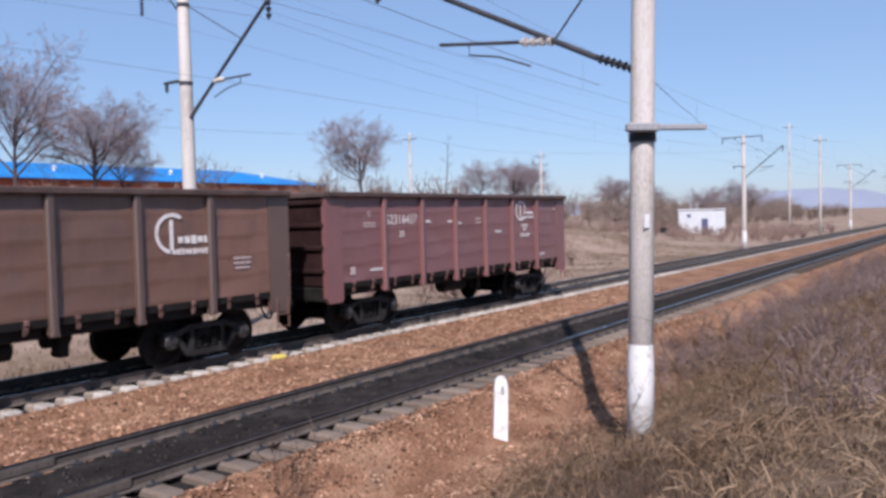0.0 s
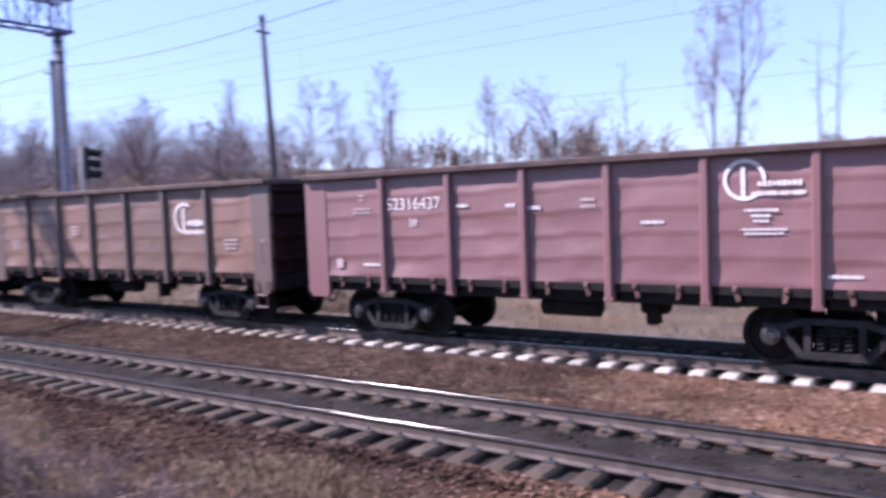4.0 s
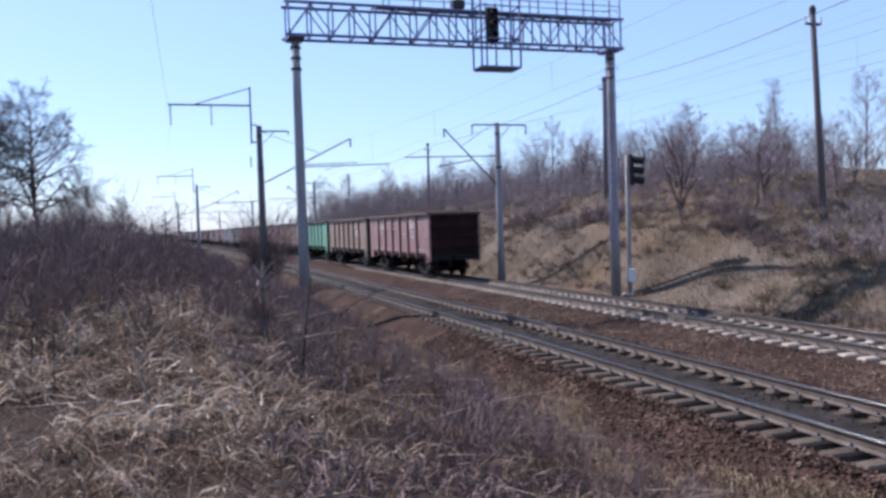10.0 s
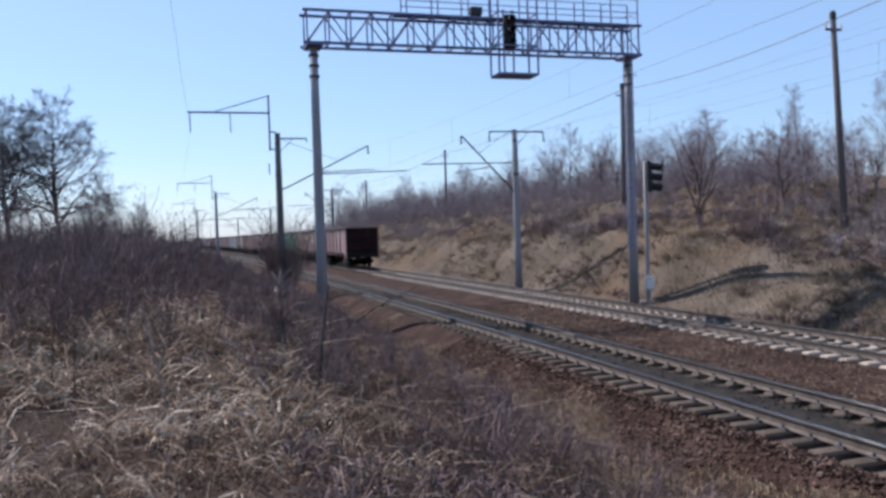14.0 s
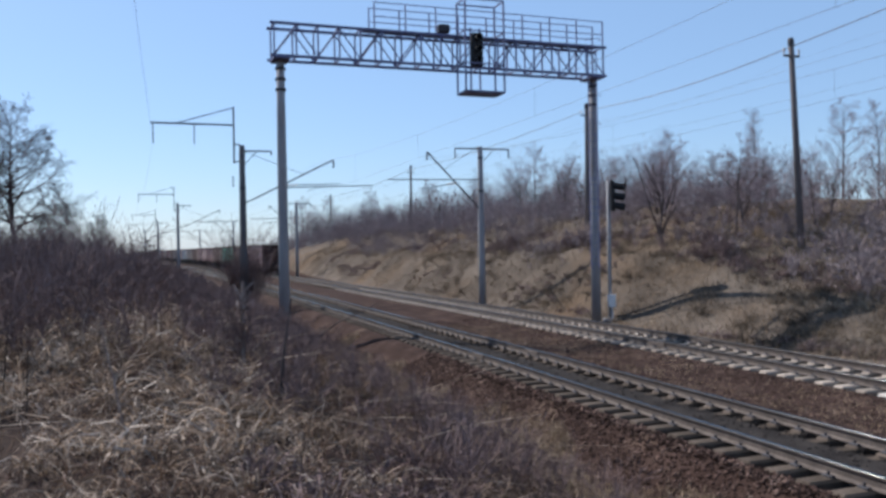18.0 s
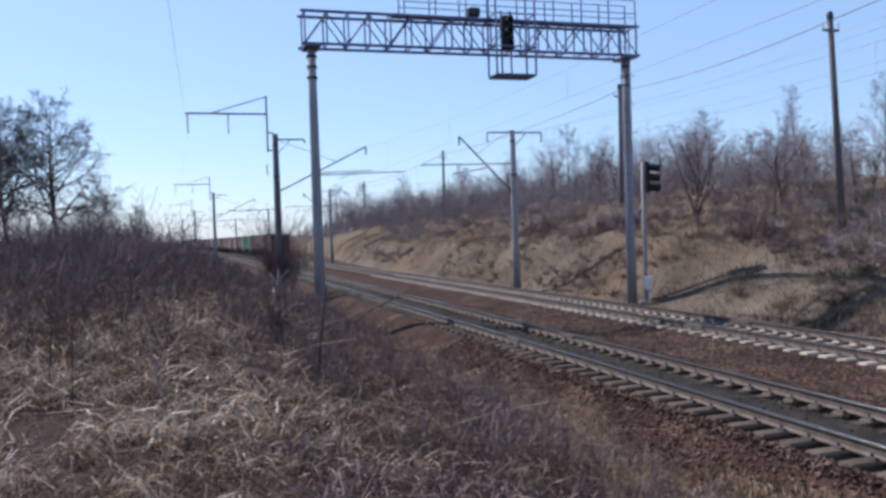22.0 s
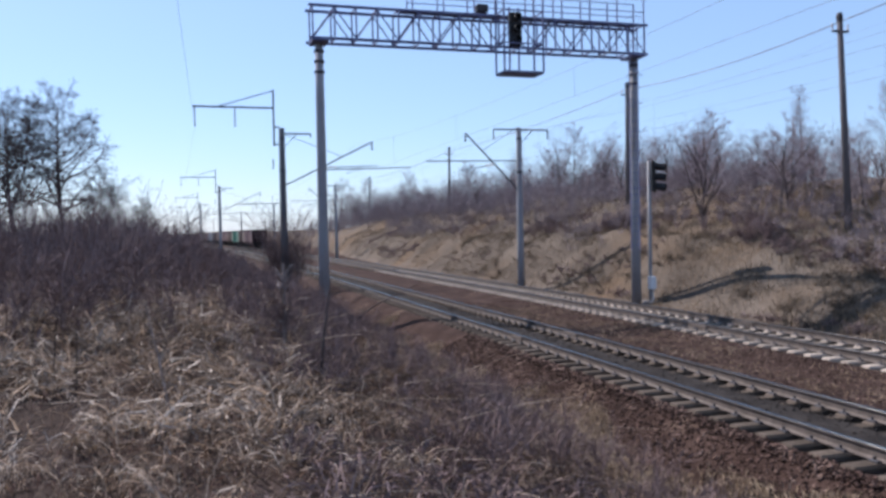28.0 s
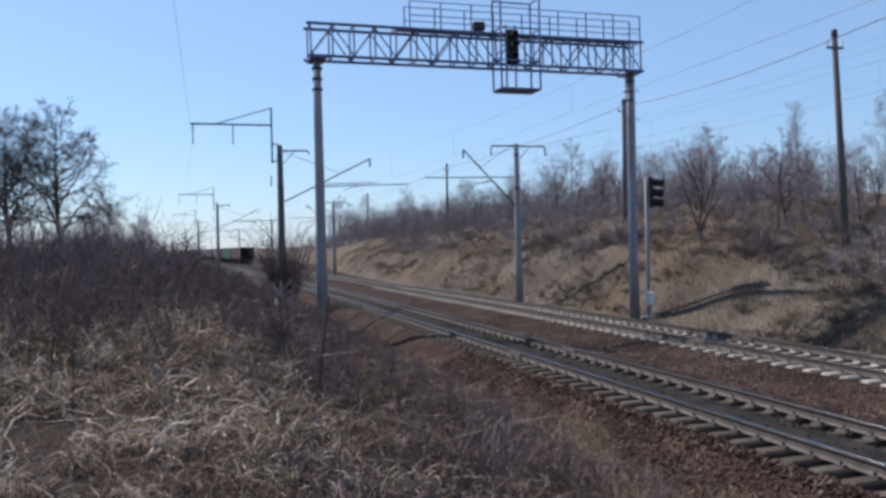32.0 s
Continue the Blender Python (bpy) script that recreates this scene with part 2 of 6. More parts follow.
M_BLACK = material("black_enamel", [(0.012, 0.012, 0.014), (0.025, 0.025, 0.028)], 5, 0.55, bump=0.05)
M_LENS = material("dark_signal_glass", [(0.02, 0.02, 0.025), (0.03, 0.03, 0.035)], 5, 0.1, bump=0)
# Near-black holds both the grime and the shade under the wagon body.
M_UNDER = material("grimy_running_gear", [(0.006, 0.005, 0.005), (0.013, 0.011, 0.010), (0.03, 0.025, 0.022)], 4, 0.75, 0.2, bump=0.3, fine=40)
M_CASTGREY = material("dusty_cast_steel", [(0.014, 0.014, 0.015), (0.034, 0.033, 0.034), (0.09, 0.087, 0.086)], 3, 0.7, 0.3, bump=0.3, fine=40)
# Wheel colour is darkened to paint in the shade of the body overhang.
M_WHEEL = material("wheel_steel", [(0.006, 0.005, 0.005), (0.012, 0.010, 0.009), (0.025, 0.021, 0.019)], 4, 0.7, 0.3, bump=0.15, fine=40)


def paint(name, c, rust=(0.13, 0.06, 0.04), amount=0.3, vary=0.05, dust=(0.85, 0.72, 0.66)):
    a = [tuple(v * k for v in c) for k in (0.8, 1.0, 1.14)]
    m = material(name, a, 1.1, 0.55, spec=1.0, bump=0.12, fine=22, stretch=(1, 1, 0.55), dirt=rust, dirt_amount=amount, dirt_scale=1.6, vary=vary)
    b = m.node_tree.nodes["Principled BSDF"]        # a film of road dust
    b.inputs["Sheen Weight"].default_value, b.inputs["Sheen Roughness"].default_value = 0.06, 0.5
    b.inputs["Coat Weight"].default_value, b.inputs["Coat Roughness"].default_value = 0.7, 0.55
    b.inputs["Sheen Tint"].default_value = (*dust, 1)
    return m


P_MAROON = paint("maroon_paint", (0.205, 0.072, 0.069), (0.145, 0.05, 0.047), 0.45)
# End walls turned from the sun: their shade is painted into this maroon.
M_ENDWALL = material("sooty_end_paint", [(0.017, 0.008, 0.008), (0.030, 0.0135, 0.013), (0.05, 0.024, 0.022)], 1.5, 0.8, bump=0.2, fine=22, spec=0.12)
P_BROWN = paint("ochre_brown_paint", (0.172, 0.072, 0.039), (0.085, 0.034, 0.024), 0.5, 0.28, (0.95, 0.72, 0.42))
P_FRAME = paint("dark_brown_frame_paint", (0.105, 0.055, 0.038), (0.065, 0.034, 0.027), 0.4, 0.05, (0.7, 0.55, 0.4))
P_GREEN = paint("green_paint", (0.02, 0.27, 0.15), (0.10, 0.14, 0.09), 0.15)
P_PINK = paint("faded_red_paint", (0.34, 0.17, 0.15), (0.20, 0.10, 0.08), 0.35)
P_GREY = paint("faded_grey_brown_paint", (0.27, 0.21, 0.19), (0.16, 0.10, 0.08), 0.4)
P_PALE = paint("pale_blue_grey_paint", (0.36, 0.38, 0.42), (0.2, 0.16, 0.14), 0.3)
M_MARK = material("white_stencil_paint", [(0.66, 0.62, 0.60), (0.80, 0.77, 0.75)], 14, 0.8, bump=0.0, fine=60, dirt=(0.42, 0.25, 0.23), dirt_amount=0.25, dirt_scale=9)
M_MARK_DIM = material("worn_stencil_paint", [(0.45, 0.33, 0.31), (0.60, 0.50, 0.48)], 14, 0.8, bump=0.0, fine=60)
M_ROOF_BLUE = material("blue_sheet_roof", [(0.008, 0.17, 0.50), (0.014, 0.225, 0.59), (0.035, 0.29, 0.66)], 0.25, 0.5, bump=0.1, fine=6)
M_RED_WALL = material("orange_red_cladding", [(0.46, 0.11, 0.05), (0.56, 0.15, 0.07)], 0.5, 0.8, bump=0.2, fine=6)
M_HUT = material("white_hut_paint", [(0.70, 0.72, 0.74), (0.80, 0.82, 0.84)], 1, 0.7, bump=0.1, fine=20)
M_BARK = material("grey_brown_bark", [(0.06, 0.048, 0.048), (0.105, 0.085, 0.084), (0.17, 0.142, 0.138)], 4, 0.95, bump=0.6, fine=30, stretch=(1, 1, 0.3), spec=0.04)
M_TWIG = material("bare_twigs", [(0.22, 0.175, 0.19), (0.31, 0.252, 0.27), (0.41, 0.342, 0.362)], 4, 0.95, bump=0, island=0.25, spec=0.04)
M_BRUSH = material("leafless_brush", [(0.127, 0.09, 0.086), (0.214, 0.155, 0.149), (0.325, 0.244, 0.236)], 1.5, 0.95, bump=0, island=0.35, spec=0.04)
M_THICKET = material("grey_thicket", [(0.195, 0.159, 0.165), (0.315, 0.262, 0.269), (0.46, 0.388, 0.393)], 1.5, 0.95, bump=0, island=0.3, spec=0.04)
M_GRASS = material("dry_grass", [(0.034, 0.022, 0.021), (0.082, 0.0535, 0.051), (0.215, 0.15, 0.142)], 0.5, 0.9, bump=0, fine=14, island=0.6, spec=0.04)
M_REED = material("pale_dead_stalks", [(0.07, 0.048, 0.036), (0.155, 0.11, 0.085), (0.40, 0.31, 0.25)], 2, 0.65, bump=0, island=0.6, spec=0.1)
M_STALK = material("bleached_stalks", [(0.115, 0.086, 0.066), (0.30, 0.235, 0.185), (0.72, 0.61, 0.51)], 2, 0.55, bump=0, island=0.5, spec=0.2)
M_GREYSTEM = material("weathered_stem", [(0.17, 0.135, 0.125), (0.29, 0.24, 0.22), (0.42, 0.36, 0.335)], 9, 0.9, bump=0.5, fine=60, spec=0.04)
M_SHOULDER = material("shoulder_straw", [(0.17, 0.118, 0.08), (0.34, 0.252, 0.175), (0.54, 0.43, 0.31)], 0.5, 0.9, bump=0, fine=8, island=0.5, spec=0.04)
M_RUSSET = material("russet_brush", [(0.22, 0.145, 0.122), (0.32, 0.222, 0.19), (0.44, 0.325, 0.285)], 1.5, 0.95, bump=0, island=0.35, spec=0.04)
for m in (M_STALK, M_REED, M_STRAW, M_SLOPE, M_VERGE, M_GRASS):
    leafy(m, 0.28)
# Distance haze is mixed into the pale blue of the hills.
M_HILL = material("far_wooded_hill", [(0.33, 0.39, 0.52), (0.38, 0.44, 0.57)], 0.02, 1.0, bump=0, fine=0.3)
M_FARWOOD = material("far_bare_wood", [(0.16, 0.12, 0.11), (0.24, 0.18, 0.15), (0.30, 0.23, 0.18)], 0.1, 1.0, bump=0, island=0.25)


# ---- mesh helpers ----
class Mesh:
    """Collects plain geometry for one mesh object."""

    def __init__(self):
        self.v, self.f, self.mi, self.slot = [], [], [], 0

    def add(self, vs, fs):
        k = len(self.v)
        self.v += [tuple(q) for q in vs]
        self.f += [tuple(i + k for i in q) for q in fs]
        self.mi += [self.slot] * len(fs)
        return self

    def box(self, c, s, b=0.0, m=None):
        """A box at c with size s; b chamfers its long edges."""
        x, y, z = (q / 2 for q in s)
        if b <= 0:
            vs = [(i * x, j * y, k * z) for i in (-1, 1) for j in (-1, 1) for k in (-1, 1)]
            fs = [(0, 1, 3, 2), (4, 6, 7, 5), (0, 4, 5, 1), (2, 3, 7, 6), (0, 2, 6, 4), (1, 5, 7, 3)]
        else:
            vs, idx = [], {}
            for i in (-1, 1):
                for j in (-1, 1):
                    for k in (-1, 1):
                        for a in range(3):
                            q = [i * (x - b), j * (y - b), k * (z - b)]
                            q[a] = (i * x, j * y, k * z)[a]
                            idx[i, j, k, a] = len(vs)
                            vs.append(q)
            fs = []
            for a in range(3):
                o = [q for q in range(3) if q != a]
                for s1 in (-1, 1):
                    loop = []
                    for p1, p2 in ((-1, -1), (1, -1), (1, 1), (-1, 1)):
                        g = [0, 0, 0]
                        g[a], g[o[0]], g[o[1]] = s1, p1, p2
                        loop.append(idx[(*g, a)])
                    flip = (s1 < 0) ^ (a == 1)
                    fs.append(tuple(reversed(loop)) if flip else tuple(loop))
                for p1 in (-1, 1):
                    for p2 in (-1, 1):
                        g0, g1 = [0, 0, 0], [0, 0, 0]
                        g0[a], g1[a] = -1, 1
                        for g in (g0, g1):
                            g[o[0]], g[o[1]] = p1, p2
                        loop = (idx[(*g0, o[0])], idx[(*g1, o[0])], idx[(*g1, o[1])], idx[(*g0, o[1])])
                        flip = (p1 * p2 < 0) ^ (a == 1)
                        fs.append(tuple(reversed(loop)) if flip else loop)
            for i in (-1, 1):
                for j in (-1, 1):
                    for k in (-1, 1):
                        loop = tuple(idx[i, j, k, a] for a in range(3))
                        fs.append(loop if i * j * k > 0 else tuple(reversed(loop)))
        t = Matrix.Translation(c) @ (m or Matrix())
        return self.add([t @ Vector(q) for q in vs], fs)

    def tube(self, p0, p1, r0, r1=None, n=8, caps=True):
        p0, p1 = Vector(p0), Vector(p1)
        r1 = r0 if r1 is None else r1
        q = (p1 - p0).to_track_quat("Z", "Y")
        ring = [Vector((math.cos(6.28318 * i / n), math.sin(6.28318 * i / n), 0)) for i in range(n)]
        vs = [p0 + q @ (a * r0) for a in ring] + [p1 + q @ (a * r1) for a in ring]
        fs = [(i, (i + 1) % n, n + (i + 1) % n, n + i) for i in range(n)]
        if caps:
            fs += [tuple(range(n - 1, -1, -1)), tuple(range(n, 2 * n))]
        return self.add(vs, fs)

    def path(self, pts, r, n=5):
        """One continuous tube through the points; r is a radius or one for each point."""
        pts = [Vector(q) for q in pts]
        rs = r if isinstance(r, (list, tuple)) else [r] * len(pts)
        vs, fs = [], []
        for i, p in enumerate(pts):
            d = pts[min(i + 1, len(pts) - 1)] - pts[max(i - 1, 0)]
            q = d.to_track_quat("Z", "Y")
            vs += [p + q @ Vector((rs[i] * math.cos(6.28318 * k / n), rs[i] * math.sin(6.28318 * k / n), 0)) for k in range(n)]
        for i in range(len(pts) - 1):
            fs += [(i * n + k, i * n + (k + 1) % n, i * n + n + (k + 1) % n, i * n + n + k) for k in range(n)]
        fs += [tuple(range(n - 1, -1, -1)), tuple(range((len(pts) - 1) * n, len(pts) * n))]
        return self.add(vs, fs)

    def lathe(self, prof, n=16, m=None):
        """Turns (radius, height) pairs round z."""
        m = m or Matrix()
        vs, fs = [], []
        for r, h in prof:
            vs += [m @ Vector((r * math.cos(6.28318 * i / n), r * math.sin(6.28318 * i / n), h)) for i in range(n)]
        for k in range(len(prof) - 1):
            fs += [(k * n + i, k * n + (i + 1) % n, k * n + n + (i + 1) % n, k * n + n + i) for i in range(n)]
        fs += [tuple(range(n - 1, -1, -1)), tuple(range((len(prof) - 1) * n, len(prof) * n))]
        return self.add(vs, fs)

    def prism(self, poly, y0, y1):
        """A polygon in x, z pushed along y from y0 to y1."""
        n = len(poly)
        vs = [(x, y0, z) for x, z in poly] + [(x, y1, z) for x, z in poly]
        fs = [tuple(range(n)), tuple(range(2 * n - 1, n - 1, -1))] + [(i, n + i, n + (i + 1) % n, (i + 1) % n) for i in range(n)]
        return self.add(vs, fs)

    def data(self, name, mats, smooth=False):
        me = bpy.data.meshes.new(name)
        me.from_pydata(self.v, [], self.f)
        for m in mats if isinstance(mats, (list, tuple)) else [mats]:
            me.materials.append(m)
        if any(self.mi):
            me.polygons.foreach_set("material_index", self.mi)
        if smooth:
            me.polygons.foreach_set("use_smooth", [True] * len(me.polygons))
        me.update()
        return me


def part(name, bm, mats, parent, label="", smooth=False, m=None):
    """One mesh object under a thing or a part. bm: a Mesh, or mesh data to share."""
    ob = new(name, bm.data(name, mats, smooth) if isinstance(bm, Mesh) else bm)
    ob.parent = parent
    if m is not None:
        ob.matrix_basis = m
    if label:
        tagged(ob, label)
    return ob


def thing(name, label, category, group="", m=None):
    ob = new(name)
    ob.empty_display_size = 0.3
    if m is not None:
        ob.matrix_basis = m
    return tagged(ob, label, category, group)


def stuff(name, bm, mats, label, category, kind="stuff"):
    return tagged(new(name, bm.data(name, mats) if isinstance(bm, Mesh) else bm), label, category, kind=kind)


def smooth_step(a, b, x):
    t = min(1.0, max(0.0, (x - a) / (b - a)))
    return t * t * (3 - 2 * t)


# ---- ground ----
Y_NEAR, Y_FAR = 8.95, 14.59          # centre lines of the two tracks
RAIL = 0.795                         # half the distance between rail heads


def bend(x):
    """How far the line swings to the near side, far down to the left."""
    return -4.0 * ((-x - 30) / 142) ** 1.5 if x < -30 else 0.0


def bed(y, c):
    """Height of a track's ballast bed at y, centre line c: flat shoulder, then a slope."""
    d = abs(y - c)
    if d < 1.30:
        return -0.30 if c == Y_FAR else -0.208 if d < 0.60 else -0.275
    return -0.215 if d < 1.60 else -0.215 - (d - 1.60) * (0.08 if (y > c) == (c == Y_NEAR) else 0.55)


def ground_z(x, y):
    y -= max(-7.0, bend(x))
    n = noise.noise(Vector((x * 0.09, y * 0.11, 0.3))) * 0.35 + noise.noise(Vector((x * 0.5, y * 0.5, 4.3))) * 0.07
    # near bank, on which the viewer stands, higher to the left
    near = -0.75 + 1.95 * smooth_step(6.6, 0.4, y)
    left = smooth_step(-3, -30, x)
    near += left * (0.95 * smooth_step(4.2, -4.0, y) + 0.8 * smooth_step(-2, -14, y)) 
    near -= 0.45 * smooth_step(6, 26, x) * smooth_step(6.5, 2, y)
    # far side: flat field to the right, a cutting bank to the left
    cut = smooth_step(-14, -34, x) * (1 - 0.55 * smooth_step(-95, -190, x))
    far = -0.55 + 5.4 * cut * (0.50 * smooth_step(18.2, 22.0, y) + 0.50 * smooth_step(21.0, 29.0, y)) + 0.8 * cut * smooth_step(29, 60, y)
    far += (0.9 * smooth_step(20, 42, y) + 3.6 * smooth_step(42, 82, y)) * (1 - cut) * (1 - 0.6 * smooth_step(90, 200, x)) * smooth_step(400, 200, y)
    far += 1.2 * smooth_step(22, 34, y) * smooth_step(18, 34, x) * smooth_step(92, 70, x)
    far += 0.42 * cut * smooth_step(19, 22, y) * noise.noise(Vector((x * 0.22, y * 0.33, 8.1)))
    far += 0.20 * cut * smooth_step(18.6, 20.5, y) * smooth_step(36, 30, y) * noise.noise(Vector((x * 0.6, y * 0.85, 2.9)))
    if y < 12.1:
        base = near if y < 6.9 else -0.75
        w = 0.0 if 6.3 < y < 17.2 else 1.0
        z = max(base + n * w * min(1, abs(6.3 - y) / 2), bed(y, Y_NEAR))
    else:
        base = -0.6 if y < 17.6 else far
        w = min(1.0, max(0.0, (y - 18.0) / 3))
        z = max(base + n * w, bed(y, Y_FAR))
    z = max(z, bed(y, Y_NEAR), bed(y, Y_FAR)) if 6.0 < y < 17.8 else z
    # oily ballast packed level with the sleepers towards the right
    if abs(y - Y_FAR) < 0.62:
        return z + 0.115 * smooth_step(-16, -7, x)
    return z + 0.035 * smooth_step(-6, 0, x) if abs(y - Y_NEAR) < 0.6 else z + 0.10 * smooth_step(-4, 2, x) if abs(y - Y_NEAR) < 0.8 else z


def strips(a, b, steps):
    return [a + (b - a) * i / steps for i in range(steps + 1)]


def build_ground():
    xs = strips(-3000, -400, 10)[:-1] + strips(-400, -110, 24)[:-1] + strips(-110, 70, 240)[:-1] + strips(70, 300, 46)[:-1] + strips(300, 3000, 10)
    ys = (strips(-2500, -150, 8)[:-1] + strips(-150, -20, 16)[:-1] + strips(-20, 5.4, 44)[:-1]
          + strips(5.4, 18.6, 44)[:-1] + strips(18.6, 25, 20)[:-1] + strips(25, 40, 22)[:-1] + strips(40, 160, 24)[:-1] + strips(160, 3500, 12))
    vs = [(x, y, ground_z(x, y)) for x in xs for y in ys]
    k = len(ys)
    fs, mi = [], []
    for i in range(len(xs) - 1):
        for j in range(k - 1):
            fs.append((i * k + j, i * k + k + j, i * k + k + j + 1, i * k + j + 1))
            yc, xc = (ys[j] + ys[j + 1]) / 2, xs[i]
            edge = 4.9 + 0.9 * smooth_step(0, -7, xc) + 0.8 * noise.noise(Vector((xc * 0.3, 1.7, 0)))
            right_edge = 5.1 if xc < 4 else 4.3 + 1.7 * smooth_step(10, 22, xc)
            # The far bed's oily strip is widened to paint in the train's shade.
            inner = abs(yc - Y_NEAR) < 1.1 or -1.0 < yc - Y_FAR < 1.5
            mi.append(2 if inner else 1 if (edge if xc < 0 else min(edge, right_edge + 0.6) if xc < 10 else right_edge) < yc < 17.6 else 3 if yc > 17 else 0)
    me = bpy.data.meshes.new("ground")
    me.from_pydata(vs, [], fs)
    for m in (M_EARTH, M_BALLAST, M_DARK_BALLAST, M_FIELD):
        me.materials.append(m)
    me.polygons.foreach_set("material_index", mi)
    me.polygons.foreach_set("use_smooth", [True] * len(fs))
    me.update()
    tagged(new("ground", me), "dry earth banks and rust-stained ballast beds beside the tracks", "ground", kind="structure")


build_ground()


# ---- tracks ----
def rail_mesh(length):
    """A flat-bottomed rail along x, running surface at z 0."""
    prof = [(-0.075, -0.18), (0.075, -0.18), (0.075, -0.168), (0.012, -0.145), (0.012, -0.05), (0.036, -0.036)]
    head = [(0.0365 - 0.014 * (1 - math.cos(k * 0.1963)), -0.014 + 0.014 * math.sin(k * 0.1963)) for k in range(9)]
    n0 = len(prof)
    prof += head + [(-y, z) for y, z in reversed(head)] + [(-0.036, -0.036), (-0.012, -0.05), (-0.012, -0.145), (-0.075, -0.168)]
    n = len(prof)
    ms = Mesh()
    ends = [(0, y, z) for y, z in prof] + [(length, y, z) for y, z in prof]
    ms.add(ends, [(i, (i + 1) % n, n + (i + 1) % n, n + i) for i in range(n)])
    ms.add(ends, [tuple(range(n - 1, -1, -1)), tuple(range(n, 2 * n))])
    ms.mi = [1 if n0 <= i < n0 + 17 else 0 for i in range(n)] + [0, 0]
    return ms


def build_tracks():
    x0, x1, pitch = -420.0, 400.0, 0.545
    rail = rail_mesh(25.0).data("rail", [M_RAIL, M_RAIL_TOP])
    for f in rail.polygons:
        f.use_smooth = f.material_index == 1
    plate = Mesh().box((0, -0.03, -0.09), (0.8, 0.03, 0.10), 0.008).box((0, 0.03, -0.09), (0.8, 0.03, 0.10), 0.008).data("fishplate", M_RAIL)
    sl = Mesh()
    # waisted concrete sleeper, 2.7 m long across the track
    for s in (-1, 1):
        sl.box((0, s * 0.97, -0.275), (0.27, 0.76, 0.20), 0.035)
    sl.box((0, 0, -0.30), (0.235, 1.2, 0.17), 0.03)
    far_sl = Mesh().box((0, 0, -0.275), (0.26, 2.7, 0.20))
    far_e = Mesh().box((0, -1.225, -0.2725), (0.274, 0.256, 0.207))
    fast = Mesh()
    for s in (-1, 1):
        for d in (-0.115, 0.115):
            fast.box((0, s * RAIL + d, -0.168), (0.16, 0.07, 0.045), 0.008)
            fast.tube((0, s * RAIL + d, -0.16), (0, s * RAIL + d, -0.10), 0.02, n=6)
    end = Mesh().box((0, -1.225, -0.2725), (0.274, 0.256, 0.207), 0.03)
    for name, yc in (("track_near", Y_NEAR), ("track_far", Y_FAR)):
        tr = tagged(new(name), "concrete-sleepered railway track on rust-stained ballast", "railway track", kind="structure")
        tr.matrix_basis = pose(0, yc, 0)
        for s in (-1, 1):
            for i in range(int((x1 - x0) / 25)):
                xa = x0 + 25 * i
                yaw = math.degrees(math.atan2(bend(xa + 25) - bend(xa), 25)) if xa > -330 else 0
                part("rail", rail, None, tr, m=pose(xa + 0.004, s * RAIL + bend(max(-330, xa)), 0, 0, 0, yaw))
                if -60 < xa < 60:
                    part("fishplate", plate, None, tr, m=pose(xa, s * RAIL + bend(xa), 0))
        sd = sl.data("sleeper", M_SLEEPER_F if yc == Y_FAR else M_SLEEPER)
        pale = sl.data("sleeper", M_SLEEPER_F if yc == Y_FAR else M_SLEEPER_N)
        fd = fast.data("rail_fastening", M_DARKSTEEL)
        ed = end.data("sleeper_end", M_SLEEPER_W)
        yd = end.data("yellow_end", M_YELLOW)
        far_ms, far_fast, far_end = Mesh(), Mesh(), Mesh()
        for i in range(int((x1 - x0) / pitch)):
            x = x0 + pitch * i
            if -60 < x < 40:
                r = pose(x + random.uniform(-0.015, 0.015), bend(x), 0, 0, 0, random.uniform(-0.8, 0.8))
                o = part("sleeper", pale if x > random.uniform(-3, 5) else sd, None, tr, m=r)
                part("rail_fastening", fd, None, o)
                if yc == Y_FAR and random.random() < smooth_step(-15, -9, x):
                    if 12.4 < x < 12.95:
                        part("painted_end", yd, None, o, "yellow-painted sleeper end")
                    else:
                        part("whitewashed_end", ed, None, o)
            else:
                bx = bend(max(-330, x))
                far_ms.add([(a + x, b + bx, c) for a, b, c in far_sl.v], far_sl.f)
                if yc == Y_FAR and x > 0:
                    far_end.add([(a + x, b + bx, c) for a, b, c in far_e.v], far_e.f)
        tagged(part("sleepers_beyond", far_ms, M_SLEEPER, tr), kind="stuff")
        if far_end.v:
            tagged(part("sleeper_ends_beyond", far_end, M_SLEEPER_W, tr), kind="stuff")


build_tracks()


# ---- train ----
LEN, HALF_W, TOP, SILL = 12.73, 1.57, 3.52, 1.30      # open wagon body
PITCH = 13.92                                          # wagon to wagon over the couplers


